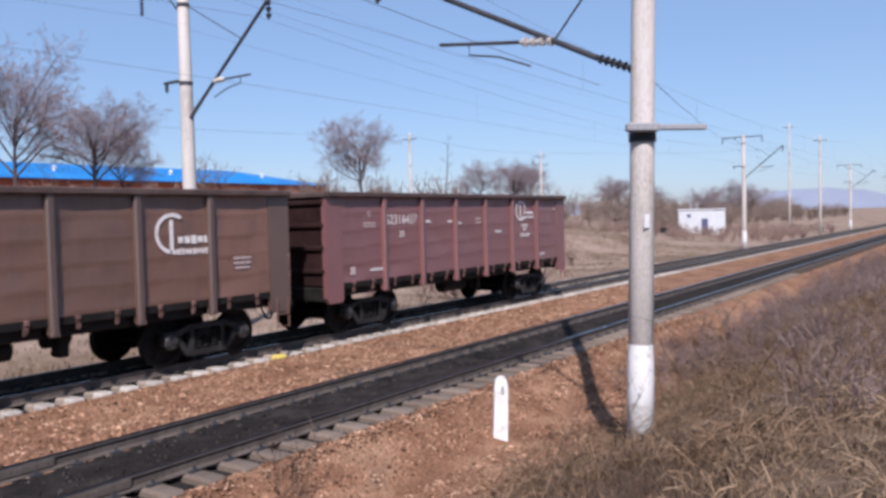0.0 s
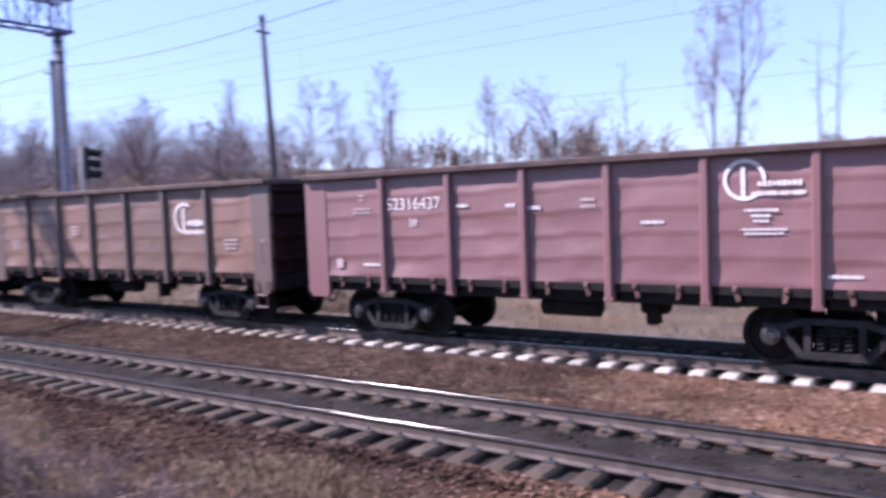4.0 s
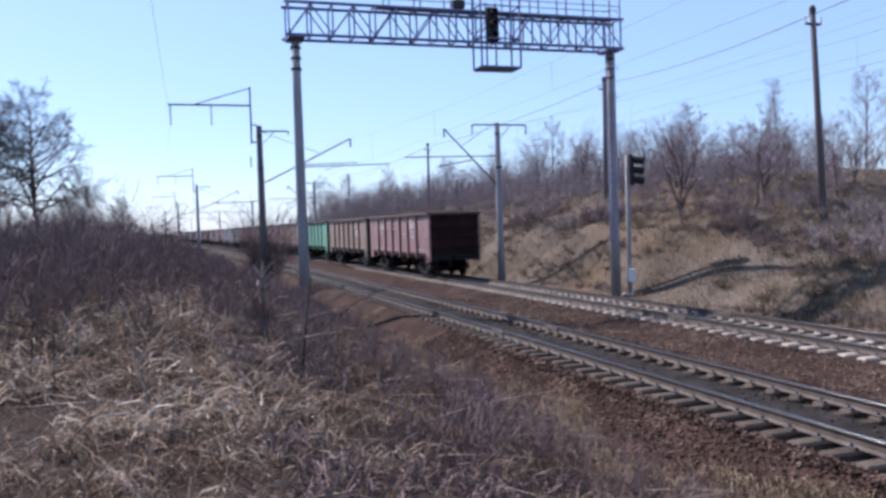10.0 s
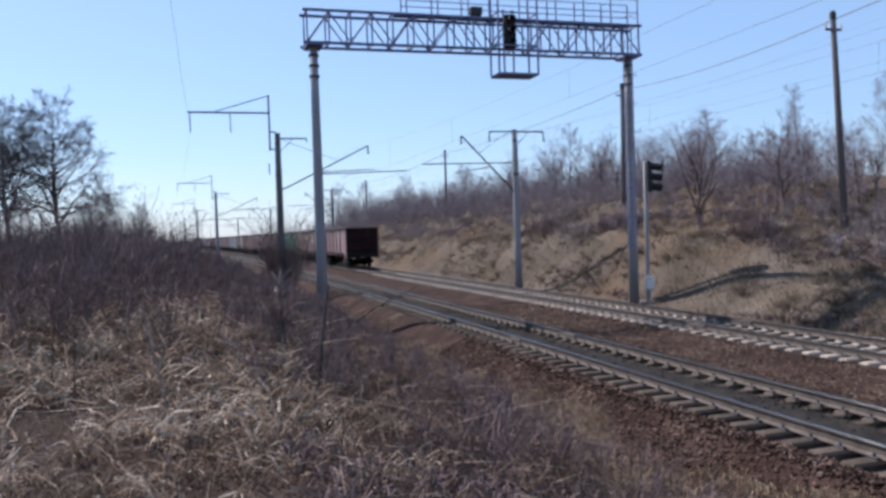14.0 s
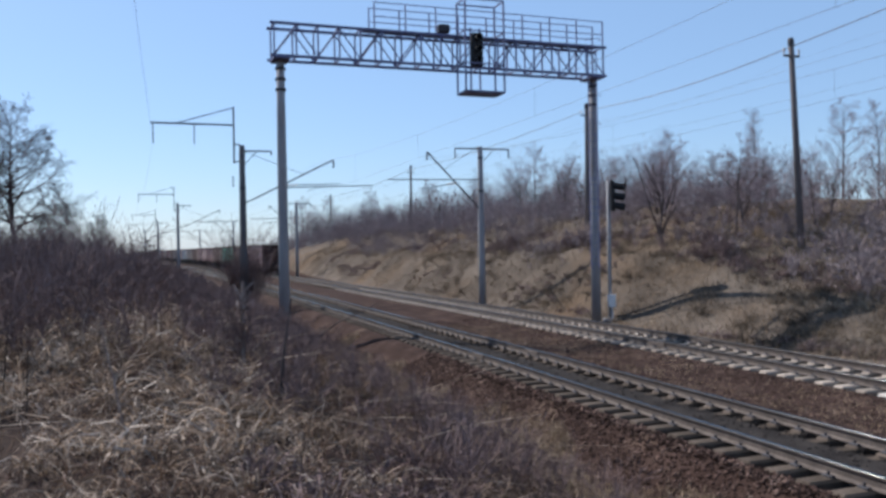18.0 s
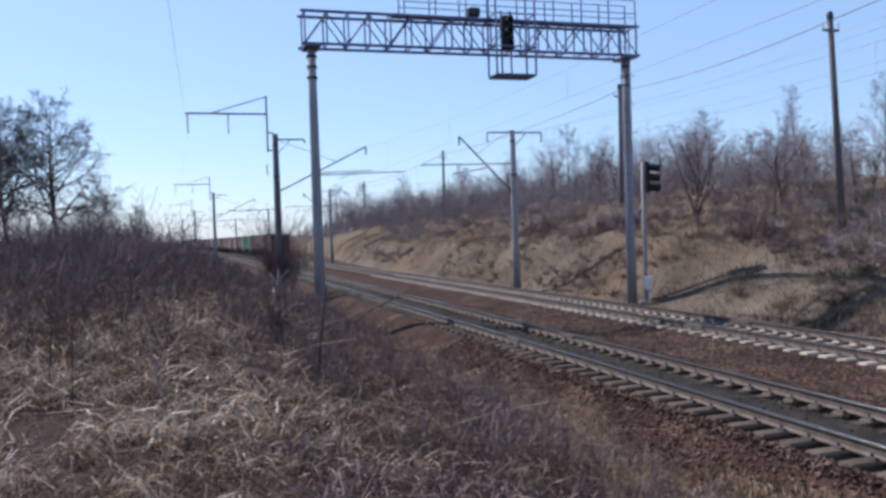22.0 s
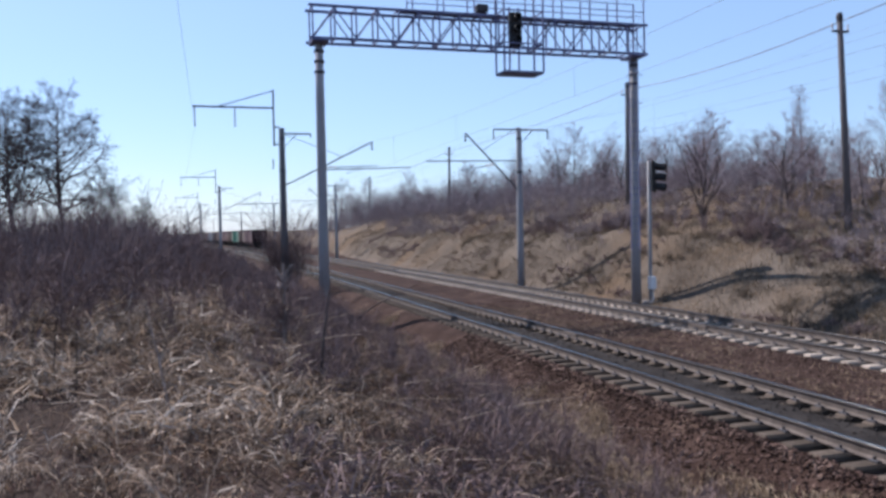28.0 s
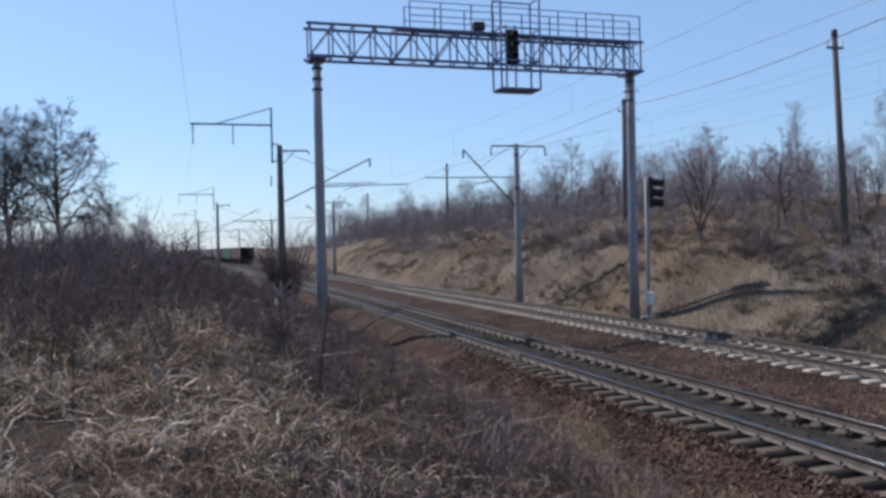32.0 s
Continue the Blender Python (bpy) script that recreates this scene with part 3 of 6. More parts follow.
def panel_mesh(w, h, seed):
    """A pressed side sheet, w wide and h high in x, z, with shallow dents, in five overlapping courses."""
    r = random.Random(seed)
    nx, nz = max(6, int(w / 0.12)), 40
    ph = r.uniform(0, 9)
    vs, fs = [], []
    for i in range(nx + 1):
        for k in range(nz + 1):
            u, q = i / nx, k / nz
            x, z = (u - 0.5) * w, q * h
            d = 0.0
            band = q * 5 + 0.02 * noise.noise(Vector((x * 0.7 + ph, 0.5, ph)))
            d -= 0.013 * (1 - band % 1.0) ** 3
            rim = min(1, u * 6, (1 - u) * 6, q * 8, (1 - q) * 8)
            d += rim * (0.045 * max(0.0, noise.noise(Vector((x * 1.1 + ph, z * 1.3, ph))) + 0.1) + 0.014 * max(0.0, noise.noise(Vector((x * 4 + ph, z * 3, 2 + ph)))))
            vs.append((x, d, z))
    k = nz + 1
    fs = [(i * k + j, i * k + k + j, i * k + k + j + 1, i * k + j + 1) for i in range(nx) for j in range(nz)]
    ms = Mesh().add(vs, fs)
    ms.box((0, 0.085, h / 2), (w - 0.02, 0.012, h - 0.02))
    return ms


M_TOPRAIL = material("grimy_top_rail", [(0.06, 0.04, 0.038), (0.10, 0.066, 0.06), (0.16, 0.11, 0.10)], 2, 0.8, bump=0.2, fine=30)
M_LATCH = material("rusty_latches", [(0.05, 0.028, 0.024), (0.13, 0.07, 0.06), (0.27, 0.16, 0.14)], 3, 0.85, bump=0.3, fine=30)
M_AXLEBOX = material("dusty_axle_box", [(0.02, 0.02, 0.021), (0.065, 0.063, 0.062), (0.20, 0.19, 0.185)], 9, 0.5, 0.3, bump=0.4, fine=40)
PANELS = {}


def wheelset_mesh():
    ms = Mesh()
    turn = Matrix.Rotation(radians(90), 4, "X")
    ms.tube((0, -1.05, 0), (0, 1.05, 0), 0.08, n=12)
    for s in (-1, 1):
        ms.lathe([(0.10, -0.09), (0.16, -0.09), (0.17, -0.03), (0.38, -0.015), (0.40, -0.065), (0.470, -0.065), (0.475, 0.055),
                  (0.500, 0.06), (0.500, 0.085), (0.40, 0.085), (0.38, 0.03), (0.17, 0.04), (0.16, 0.09), (0.10, 0.09)], 28,
                 Matrix.Translation((0, s * RAIL, 0)) @ (turn if s < 0 else turn.inverted()))
        # spokes of grime so that turning shows
        for a in range(5):
            m = Matrix.Rotation(radians(72 * a), 4, "Y")
            ms.box((0, 0, 0), (0.03, 0.012, 0.15), 0.0, Matrix.Translation((0, s * (RAIL + 0.045), 0)) @ m @ Matrix.Translation((0, 0, 0.28)))
    return ms


def bogie_parts():
    """Meshes of a three-piece cast bogie, origin on the rail under its centre."""
    out = {}
    side = Mesh()
    # upper chord, bottom chord and slanted struts round the spring window
    side.prism([(-1.06, 0.62), (-1.04, 0.70), (-0.74, 0.70), (-0.44, 0.80), (0.44, 0.80), (0.74, 0.70), (1.04, 0.70), (1.06, 0.62),
                (0.72, 0.60), (0.40, 0.70), (-0.40, 0.70), (-0.72, 0.60)], -0.10, 0.10)
    side.prism([(-0.46, 0.16), (0.46, 0.16), (0.50, 0.27), (-0.50, 0.27)], -0.10, 0.10)
    for s in (-1, 1):
        a = [(s * 0.72, 0.62), (s * 0.86, 0.60), (s * 0.52, 0.17), (s * 0.40, 0.20)]
        side.prism(a if s < 0 else a[::-1], -0.09, 0.09)
        b = [(s * 0.44, 0.26), (s * 0.34, 0.26), (s * 0.34, 0.73), (s * 0.44, 0.73)]
        side.prism(b if s < 0 else b[::-1], -0.10, 0.10)
    out["side_frame"] = side.data("side_frame", M_CASTGREY)
    spring = Mesh()
    spring.path([(0.065 * math.cos(6.2832 * i / 6), 0.065 * math.sin(6.2832 * i / 6), 0.012 * i) for i in range(31)], 0.016, 5)
    out["spring"] = spring.data("spring", M_CASTGREY)
    abox = Mesh().box((0, 0, 0.03), (0.26, 0.20, 0.22), 0.04)
    abox.lathe([(0.15, 0.02), (0.15, 0.115), (0.135, 0.13), (0.095, 0.132), (0.09, 0.145), (0.04, 0.15)], 18, Matrix.Rotation(radians(90), 4, "X"))
    for k in range(6):
        c, d = 0.115 * math.cos(k * 1.0472), 0.115 * math.sin(k * 1.0472)
        abox.tube((c, -0.13, d), (c, -0.15, d), 0.016, n=6)
    out["axle_box"] = abox.data("axle_box", M_AXLEBOX)
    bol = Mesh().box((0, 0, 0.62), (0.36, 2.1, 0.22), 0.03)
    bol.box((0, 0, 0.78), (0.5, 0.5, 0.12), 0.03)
    # Added backing block, closes off the bright ground behind the springs.
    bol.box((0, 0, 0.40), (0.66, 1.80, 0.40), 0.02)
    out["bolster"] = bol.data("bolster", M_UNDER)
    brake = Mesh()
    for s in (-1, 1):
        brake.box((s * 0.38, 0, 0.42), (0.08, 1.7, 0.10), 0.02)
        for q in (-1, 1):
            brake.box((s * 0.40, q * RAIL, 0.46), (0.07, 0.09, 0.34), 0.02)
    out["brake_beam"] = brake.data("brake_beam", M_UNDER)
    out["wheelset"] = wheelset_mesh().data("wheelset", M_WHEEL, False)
    return out


WHEELS = []


def build_wagon(name, label, body, marks=0, detail=True, frame_paint=None):
    w = thing(name, label, "freight wagon", "open freight wagons of the train")
    fp = frame_paint or body
    posts = [-4.17, -2.50, -0.83, 0.83, 2.50, 4.17]
    edges = [-LEN / 2 + 0.55] + posts + [LEN / 2 - 0.55]
    h = TOP - 0.12 - SILL - 0.01
    for s in (-1, 1):
        turn = 0 if s < 0 else 180
        for i in range(7):
            a, b = edges[i] + 0.06, edges[i + 1] - 0.06
            key = (round(b - a, 2), i if s < 0 else i + 7, body.name)
            if key not in PANELS:
                PANELS[key] = panel_mesh(b - a, h, hash(key[:2]) % 1000).data("side_panel", body, True)
            part("side_panel", PANELS[key], None, w, m=pose((a + b) / 2, s * (HALF_W - 0.105), SILL + 0.01, 0, 0, turn))
        for i, x in enumerate(posts):
            p = Mesh().box((x, s * (HALF_W - 0.10), (TOP - 0.10 + SILL - 0.30) / 2), (0.15, 0.20, TOP - 0.10 - SILL + 0.30), 0.03)
            p.box((x, s * (HALF_W - 0.05), SILL - 0.28), (0.17, 0.10, 0.07), 0.012)
            part("side_post", p, fp, w)
        for e in (-1, 1):
            xa, xb, xc = e * (LEN / 2 - 0.60), e * (LEN / 2), e * (LEN / 2 - 0.10)
            poly = [(xa, TOP - 0.13), (xa, SILL - 0.40), (e * (LEN / 2 - 0.52), SILL - 0.46), (xc, SILL - 0.46), (xb, SILL - 0.32), (xb, TOP - 0.13)]
            c = Mesh().prism(poly if e > 0 else poly[::-1], s * (HALF_W - 0.20), s * (HALF_W - 0.085))
            part("corner_post", c, fp, w)
        part("top_rail", Mesh().box((0, s * (HALF_W - 0.07), TOP - 0.065), (LEN, 0.22, 0.13), 0.025), M_TOPRAIL, w)
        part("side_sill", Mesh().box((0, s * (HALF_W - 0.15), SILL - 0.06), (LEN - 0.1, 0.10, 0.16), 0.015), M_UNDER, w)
        if detail:
            for i in range(7):
                a, b = edges[i], edges[i + 1]
                for q in (0.27, 0.73):
                    x = a + (b - a) * q
                    lean = random.uniform(-0.05, 0.05)
                    k = Mesh().box((x, s * (HALF_W - 0.09), SILL - 0.03), (0.09, 0.07, 0.09), 0.015)
                    k.prism([(x - 0.05, SILL - 0.02), (x - 0.02 + lean, SILL - 0.24), (x + 0.04 + lean, SILL - 0.22), (x + 0.06, SILL - 0.02)], s * (HALF_W - 0.13), s * (HALF_W - 0.09))
                    k.box((x - 0.14, s * (HALF_W - 0.13), SILL - 0.09 + lean), (0.16, 0.04, 0.035), 0.01)
                    part("hatch_latch", k, M_LATCH, w)
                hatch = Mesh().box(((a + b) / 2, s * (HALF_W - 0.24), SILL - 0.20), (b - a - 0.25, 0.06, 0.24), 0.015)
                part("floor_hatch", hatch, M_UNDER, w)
    for e in (-1, 1):
        x = e * LEN / 2
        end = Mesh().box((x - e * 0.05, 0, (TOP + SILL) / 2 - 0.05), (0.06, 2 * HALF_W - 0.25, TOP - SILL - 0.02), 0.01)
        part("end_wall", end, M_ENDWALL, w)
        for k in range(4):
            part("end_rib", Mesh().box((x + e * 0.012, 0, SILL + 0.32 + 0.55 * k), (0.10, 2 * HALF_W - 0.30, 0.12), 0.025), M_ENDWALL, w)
        part("end_rail", Mesh().box((x - e * 0.01, 0, TOP - 0.068), (0.16, 2 * HALF_W - 0.1, 0.14), 0.025), M_TOPRAIL, w)
        part("headstock", Mesh().box((x - e * 0.04, 0, 1.06), (0.16, 2.75, 0.34), 0.03), M_UNDER, w)
        cp = Mesh().box((x + e * 0.24, 0, 1.04), (0.50, 0.24, 0.26), 0.05)
        cp.box((x + e * 0.50, 0.10 * e, 1.04), (0.22, 0.36, 0.34), 0.06)
        cp.box((x + e * 0.58, -0.16 * e, 1.04), (0.14, 0.14, 0.30), 0.04)
        part("coupler", cp, M_UNDER, w)
        hose = Mesh()
        pts = [(x + e * (0.05 + 0.5 * t), -0.42, 0.92 - 0.36 * math.sin(3.1416 * t)) for t in [i / 10 for i in range(11)]]
        hose.path(pts, 0.024, 6)
        part("brake_hose", hose, M_BLACK, w)
        lx = x - e * 0.30
        for q in ((-1,) if e > 0 else (1,)):
            lad = Mesh().path([(lx - 0.17, q * (HALF_W - 0.04), 1.15), (lx - 0.17, q * (HALF_W - 0.03), 0.52), (lx + 0.17, q * (HALF_W - 0.03), 0.52),
                               (lx + 0.17, q * (HALF_W - 0.04), 1.15)], 0.022, 6)
            lad.box((lx, q * (HALF_W - 0.03), 0.80), (0.34, 0.05, 0.03), 0.006)
            part("step_ladder", lad, body, w)
        for q in ((-1,) if e > 0 else (1,)):
            grip = Mesh().path([(x - e * 0.14, q * (HALF_W + 0.0), 1.55), (x - e * 0.14, q * (HALF_W + 0.05), 1.62), (x - e * 0.14, q * (HALF_W + 0.05), 2.05),
                                (x - e * 0.14, q * HALF_W, 2.12)], 0.014, 6)
            part("grab_rail", grip, body, w)
    part("centre_sill", Mesh().box((0, 0, 1.02), (LEN - 0.2, 0.42, 0.36), 0.03), M_UNDER, w)
    part("wagon_floor", Mesh().box((0, 0, SILL - 0.02), (LEN - 0.2, 2 * HALF_W - 0.35, 0.06)), M_UNDER, w)
    tank = Mesh().lathe([(0.10, -0.62), (0.20, -0.56), (0.20, 0.56), (0.10, 0.62)], 14, Matrix.Translation((-0.2, -0.85, 0.80)) @ Matrix.Rotation(radians(90), 4, "Y"))
    part("air_tank", tank, M_UNDER, w)
    cyl = Mesh().lathe([(0.05, -0.28), (0.17, -0.24), (0.17, 0.20), (0.10, 0.26)], 14, Matrix.Translation((1.35, -0.62, 0.85)) @ Matrix.Rotation(radians(90), 4, "Y"))
    cyl.box((1.35, -0.75, 0.72), (0.22, 0.3, 0.42), 0.04)
    part("brake_valve", cyl, M_UNDER, w)
    rod = Mesh().path([(-3.0, -1.05, 0.95), (2.9, -1.05, 0.93)], 0.018, 6).path([(-3.1, -0.7, 0.88), (3.0, -0.7, 0.9)], 0.02, 6)
    part("brake_rod", rod, M_CASTGREY, w)
    for bx in (-4.325, 4.325):
        bg = part("bogie", BOGIE["bolster"], None, w, m=pose(bx, 0, 0))
        for q in (-1, 1):
            part("side_frame", BOGIE["side_frame"], None, bg, m=pose(0, q * 1.02, 0))
            for sx in (-0.20, 0.0, 0.20):
                part("spring", BOGIE["spring"], None, bg, m=pose(sx, q * 1.03, 0.28))
            for ax in (-0.925, 0.925):
                part("axle_box", BOGIE["axle_box"], None, bg, m=pose(ax, q * 1.05, 0.50, 0, 0, 0 if q < 0 else 180))
        part("brake_beam", BOGIE["brake_beam"], None, bg)
        for ax in (-0.925, 0.925):
            WHEELS.append((part("wheelset", BOGIE["wheelset"], None, bg, m=pose(ax, 0, 0.477)), ax))
    if marks:
        mark_wagon(w, posts, marks)
    return w


def stencil(w, text, x, z, size, mat, label):
    """Letters of the built-in font turned to a thin mesh on the near side."""
    cu = bpy.data.curves.new("text", "FONT")
    cu.body, cu.size, cu.extrude = text, size, 0.002
    ob = bpy.data.objects.new("text", cu)
    me = bpy.data.meshes.new_from_object(ob)
    bpy.data.objects.remove(ob)
    me.materials.clear()
    me.materials.append(mat)
    lo, hi = min(v.co.x for v in me.vertices), max(v.co.x for v in me.vertices)
    o = part("lettering", me, None, w, label, m=pose(x - (hi + lo) / 2, -(HALF_W - 0.087), z, 90))
    return o


def bars(w, x, z, widths, h, mat, label="", gap=1.7):
    ms = Mesh()
    for i, k in enumerate(widths):
        n = max(2, int(k / (h * 0.8)))
        for j in range(n):
            ms.box((x - k / 2 + k * (j + 0.5) / n, -(HALF_W - 0.087), z - i * h * gap), (k / n * 0.80, 0.004, h * (0.72 + 0.28 * ((j * 7 + i * 3) % 3) / 2)))
    return tagged(part("stencilled_text", ms, mat, w, label), kind="stuff")


def mark_wagon(w, posts, kind):
    y = -(HALF_W - 0.087)
    bays = [(a + b) / 2 for a, b in zip([-LEN / 2 + 0.55] + posts, posts + [LEN / 2 - 0.55])]
    lg = bays[5]
    ex, ez, er = (lg - 0.06, 2.66, 1.2) if kind == 2 else (lg - 0.22, 3.0, 1.0)
    n0, n1 = (4, 19) if kind == 2 else (0, 23)
    vs = []
    for i in range(n0, n1):
        a = math.radians(-4 + 322 * i / 22)
        for rad in (0.33, 0.268):
            for yy in (y - 0.004, y):
                vs.append((er * rad * math.cos(a) + ex, yy, er * rad * math.sin(a) + ez))
    fs = []
    for k in range(n1 - n0 - 1):
        b = 4 * k
        fs += [(b, b + 4, b + 6, b + 2), (b + 1, b + 3, b + 7, b + 5), (b, b + 1, b + 5, b + 4), (b + 2, b + 6, b + 7, b + 3)]
    ring = Mesh().add(vs, fs)
    part("emblem_bar", Mesh().box((ex - 0.02, y, ez - 0.03), (0.07 * er, 0.004, 0.50 * er)), M_MARK, w)
    part("ring_emblem", ring, M_MARK, w, "white painted ring emblem")
    if kind == 2:
        bars(w, ex + 0.50, ez - 0.13, [0.78], 0.17, M_MARK)
        bars(w, ex + 0.46, ez - 0.36, [0.96], 0.12, M_MARK)
    else:
        bars(w, ex + 0.52, ez - 0.07, [0.66], 0.09, M_MARK)
        bars(w, ex + 0.50, ez - 0.22, [0.80], 0.075, M_MARK)
    if kind == 1:
        stencil(w, "52316437", bays[1] - 0.045, 2.70, 0.345, M_MARK, "white stencilled wagon number")
        stencil(w, "20", bays[1] - 0.06, 2.36, 0.22, M_MARK, "white stencilled code")
        bars(w, bays[0] + 0.25, 2.74, [0.5, 0.5], 0.045, M_MARK_DIM)
        bars(w, bays[0] + 0.25, 3.02, [0.16, 0.12], 0.05, M_MARK_DIM)
        bars(w, bays[0] + 0.55, 1.56, [0.62], 0.07, M_MARK)
        b = Mesh().box((bays[0] - 0.42, y, 1.58), (0.18, 0.004, 0.20))
        part("stencilled_panel", b, M_MARK_DIM, w)
        bars(w, bays[2] - 0.52, 2.74, [0.26], 0.07, M_MARK)
        bars(w, bays[2] + 0.55, 2.72, [0.22], 0.07, M_MARK)
        bars(w, bays[3] - 0.62, 2.66, [0.28], 0.07, M_MARK)
        bars(w, bays[3] + 0.45, 2.78, [0.28, 0.28], 0.07, M_MARK_DIM)
        bars(w, bays[4] - 0.05, 2.36, [0.40], 0.06, M_MARK)
        bars(w, lg + 0.02, 2.52, [0.52, 0.30, 0.24], 0.05, M_MARK)
        bars(w, lg + 0.06, 2.22, [0.70, 0.60], 0.038, M_MARK)
        bars(w, bays[6] - 0.45, 1.50, [0.48], 0.06, M_MARK)
        bars(w, bays[6] + 0.55, 3.04, [0.22], 0.06, M_MARK_DIM)
    else:
        for i in (0, 2, 6):
            bars(w, bays[i], 2.1 + 0.2 * (i % 3), [0.5, 0.5, 0.4], 0.06, M_MARK_DIM)


BOGIE = bogie_parts()


def tail_x(t):
    """Where the last wagon's rear end stands at t seconds."""
    return 26.82 - 6.581 * t - 0.0402 * t * t + 0.001612 * t ** 3


TRAIN = []


def build_train():
    kinds = [("open_wagon", "maroon steel open wagon with white stencilled numbers, last in the train", P_MAROON, 1),
             ("open_wagon", "ochre-brown stained steel open wagon with a white ring emblem", P_BROWN, 2),
             ("open_wagon", "green painted steel open wagon with dark underframe", P_GREEN, 0)]
    colours = [(P_BROWN, "rust-brown steel open wagon with streaked sides"), (P_PINK, "faded red steel open wagon with ribbed sides"),
               (P_GREY, "faded grey-brown steel open wagon with ribbed sides"), (P_PALE, "pale blue-grey steel open wagon far down the train"),
               (P_MAROON, "maroon steel open wagon with ribbed sides")]
    order = [0, 1, 1, 0, 2, 3, 1, 2, 0, 4, 2, 1, 3, 0, 2, 1, 4]
    protos = {}
    for i in range(3 + len(order)):
        if i < 3:
            n, lab, mat, mk = kinds[i]
            w = build_wagon(n, lab, mat, mk, frame_paint=P_FRAME if i == 1 else None)
        else:
            c = order[i - 3]
            mat, lab = colours[c]
            if c not in protos:
                w = protos[c] = build_wagon("open_wagon", lab, mat, 0, detail=(i < 6))
            else:
                w = copy_thing(protos[c], pose(0, 0, 0))
        TRAIN.append((w, LEN / 2 + PITCH * i))
        w.matrix_basis = pose(tail_x(0) - LEN / 2 - PITCH * i, Y_FAR, 0)


build_train()


# ---- poles, gantry, signals, wires ----
def insulator(m, p0, p1, r=0.07, n=4):
    """A string of sheds along p0 to p1."""
    p0, p1 = Vector(p0), Vector(p1)
    m.tube(p0, p1, r * 0.3, n=8)
    for i in range(n):
        c = p0.lerp(p1, (i + 0.5) / n)
        d = (p1 - p0) / n * 0.28
        m.tube(c - d, c + d, r, r * 0.55, n=10)
    return m


def concrete_pole(name, label, x, y, z0, z1, r0=0.20, r1=0.135, mat=None, white=0.0, lean=0.0, group="catenary poles"):
    p = thing(name, label, "pole", group, pose(x, y, z0, lean))
    h = z1 - z0
    prof = [(r0, -0.6), (r0 + (r1 - r0) * 0.3, h * 0.3), (r0 + (r1 - r0) * 0.65, h * 0.65), (r1, h - 0.03), (r1 * 0.9, h)]
    part("shaft", Mesh().lathe(prof, 20), mat or M_CONC, p, smooth=True)
    if white:
        part("whitewashed_foot", Mesh().lathe([(r0 + 0.006, -0.1), (r0 + 0.004, white * 0.6), (r0 - 0.006, white * 0.93), (r0 - 0.012, white)], 20), M_WHITE, p,
             "flaking whitewash round the foot", smooth=True)
    for k, q in enumerate((0.72, 0.93)):
        r = r0 + (r1 - r0) * q + 0.012
        part("clamp", Mesh().lathe([(r, q * h - 0.05), (r, q * h + 0.05)], 16), M_DARKSTEEL, p)
    return p


def cantilever(p, s, za, reach, zb, wire_z, mat=None, tie=None, arm=None):
    """A slanted console tube from the pole towards the track (s: +1 along y or -1), its tie, insulators and registration arm."""
    mat = mat or M_DARKSTEEL
    a, b = Vector((0, s * 0.62, za + 0.62 * (zb - za) / reach)), Vector((0, s * reach, zb))
    ins = Mesh()
    insulator(ins, (0, s * 0.13, za + 0.1), a, 0.065, 6)
    part("console_insulator", ins, M_DARKSTEEL, p)
    part("console_tube", Mesh().tube(a, b, 0.042, n=10), mat, p)
    t0, t1 = tie or (zb + 0.35, 0.62)
    part("tie_rod", Mesh().tube((0, s * 0.15, t0), a.lerp(b, t1), 0.014, n=6), mat, p)
    hang = Mesh()
    insulator(hang, b + Vector((0, 0, -0.02)), b + Vector((0, 0, -0.48)), 0.075, 3)
    part("hanging_insulator", hang, M_DARKSTEEL, p)
    c, arm_end = a.lerp(b, 0.34), Vector((0, s * (reach + 0.35), wire_z + 0.38))
    if arm:
        c, arm_end = a.lerp(b, arm[0]), Vector((0, s * arm[1], arm[2]))
    k = c.lerp(arm_end, 0.28)
    ri = Mesh()
    insulator(ri, c, k, 0.075, 4)
    part("rod_insulator", ri, M_INSUL_W, p, "pale rod insulator of the registration arm")
    part("registration_arm", Mesh().tube(k, arm_end, 0.026, n=8), mat, p)
    e = k.lerp(arm_end, 0.62)
    part("steady_arm", Mesh().path([e, e + Vector((0, 0, -0.16)), e + Vector((0, -s * 0.5, -0.24)), e + Vector((0, -s * 1.0, -0.42))], 0.016, 6), mat, p)


def crossarm(p, z, y0, y1, drop=0.55):
    part("crossarm", Mesh().box((0, (y0 + y1) / 2, z), (0.09, abs(y1 - y0), 0.08), 0.012), M_DARKSTEEL, p)
    for y in (y0, y1):
        if abs(y) > 0.6:
            m = Mesh()
            insulator(m, (0, y, z - 0.04), (0, y, z - drop), 0.06, 4)
            part("pin_insulator", m, M_DARKSTEEL, p)
    if y1 > 0.5:
        part("brace", Mesh().tube((0, 0.12, z - 0.75), (0, 0.8, z - 0.05), 0.022, n=6), M_DARKSTEEL, p)


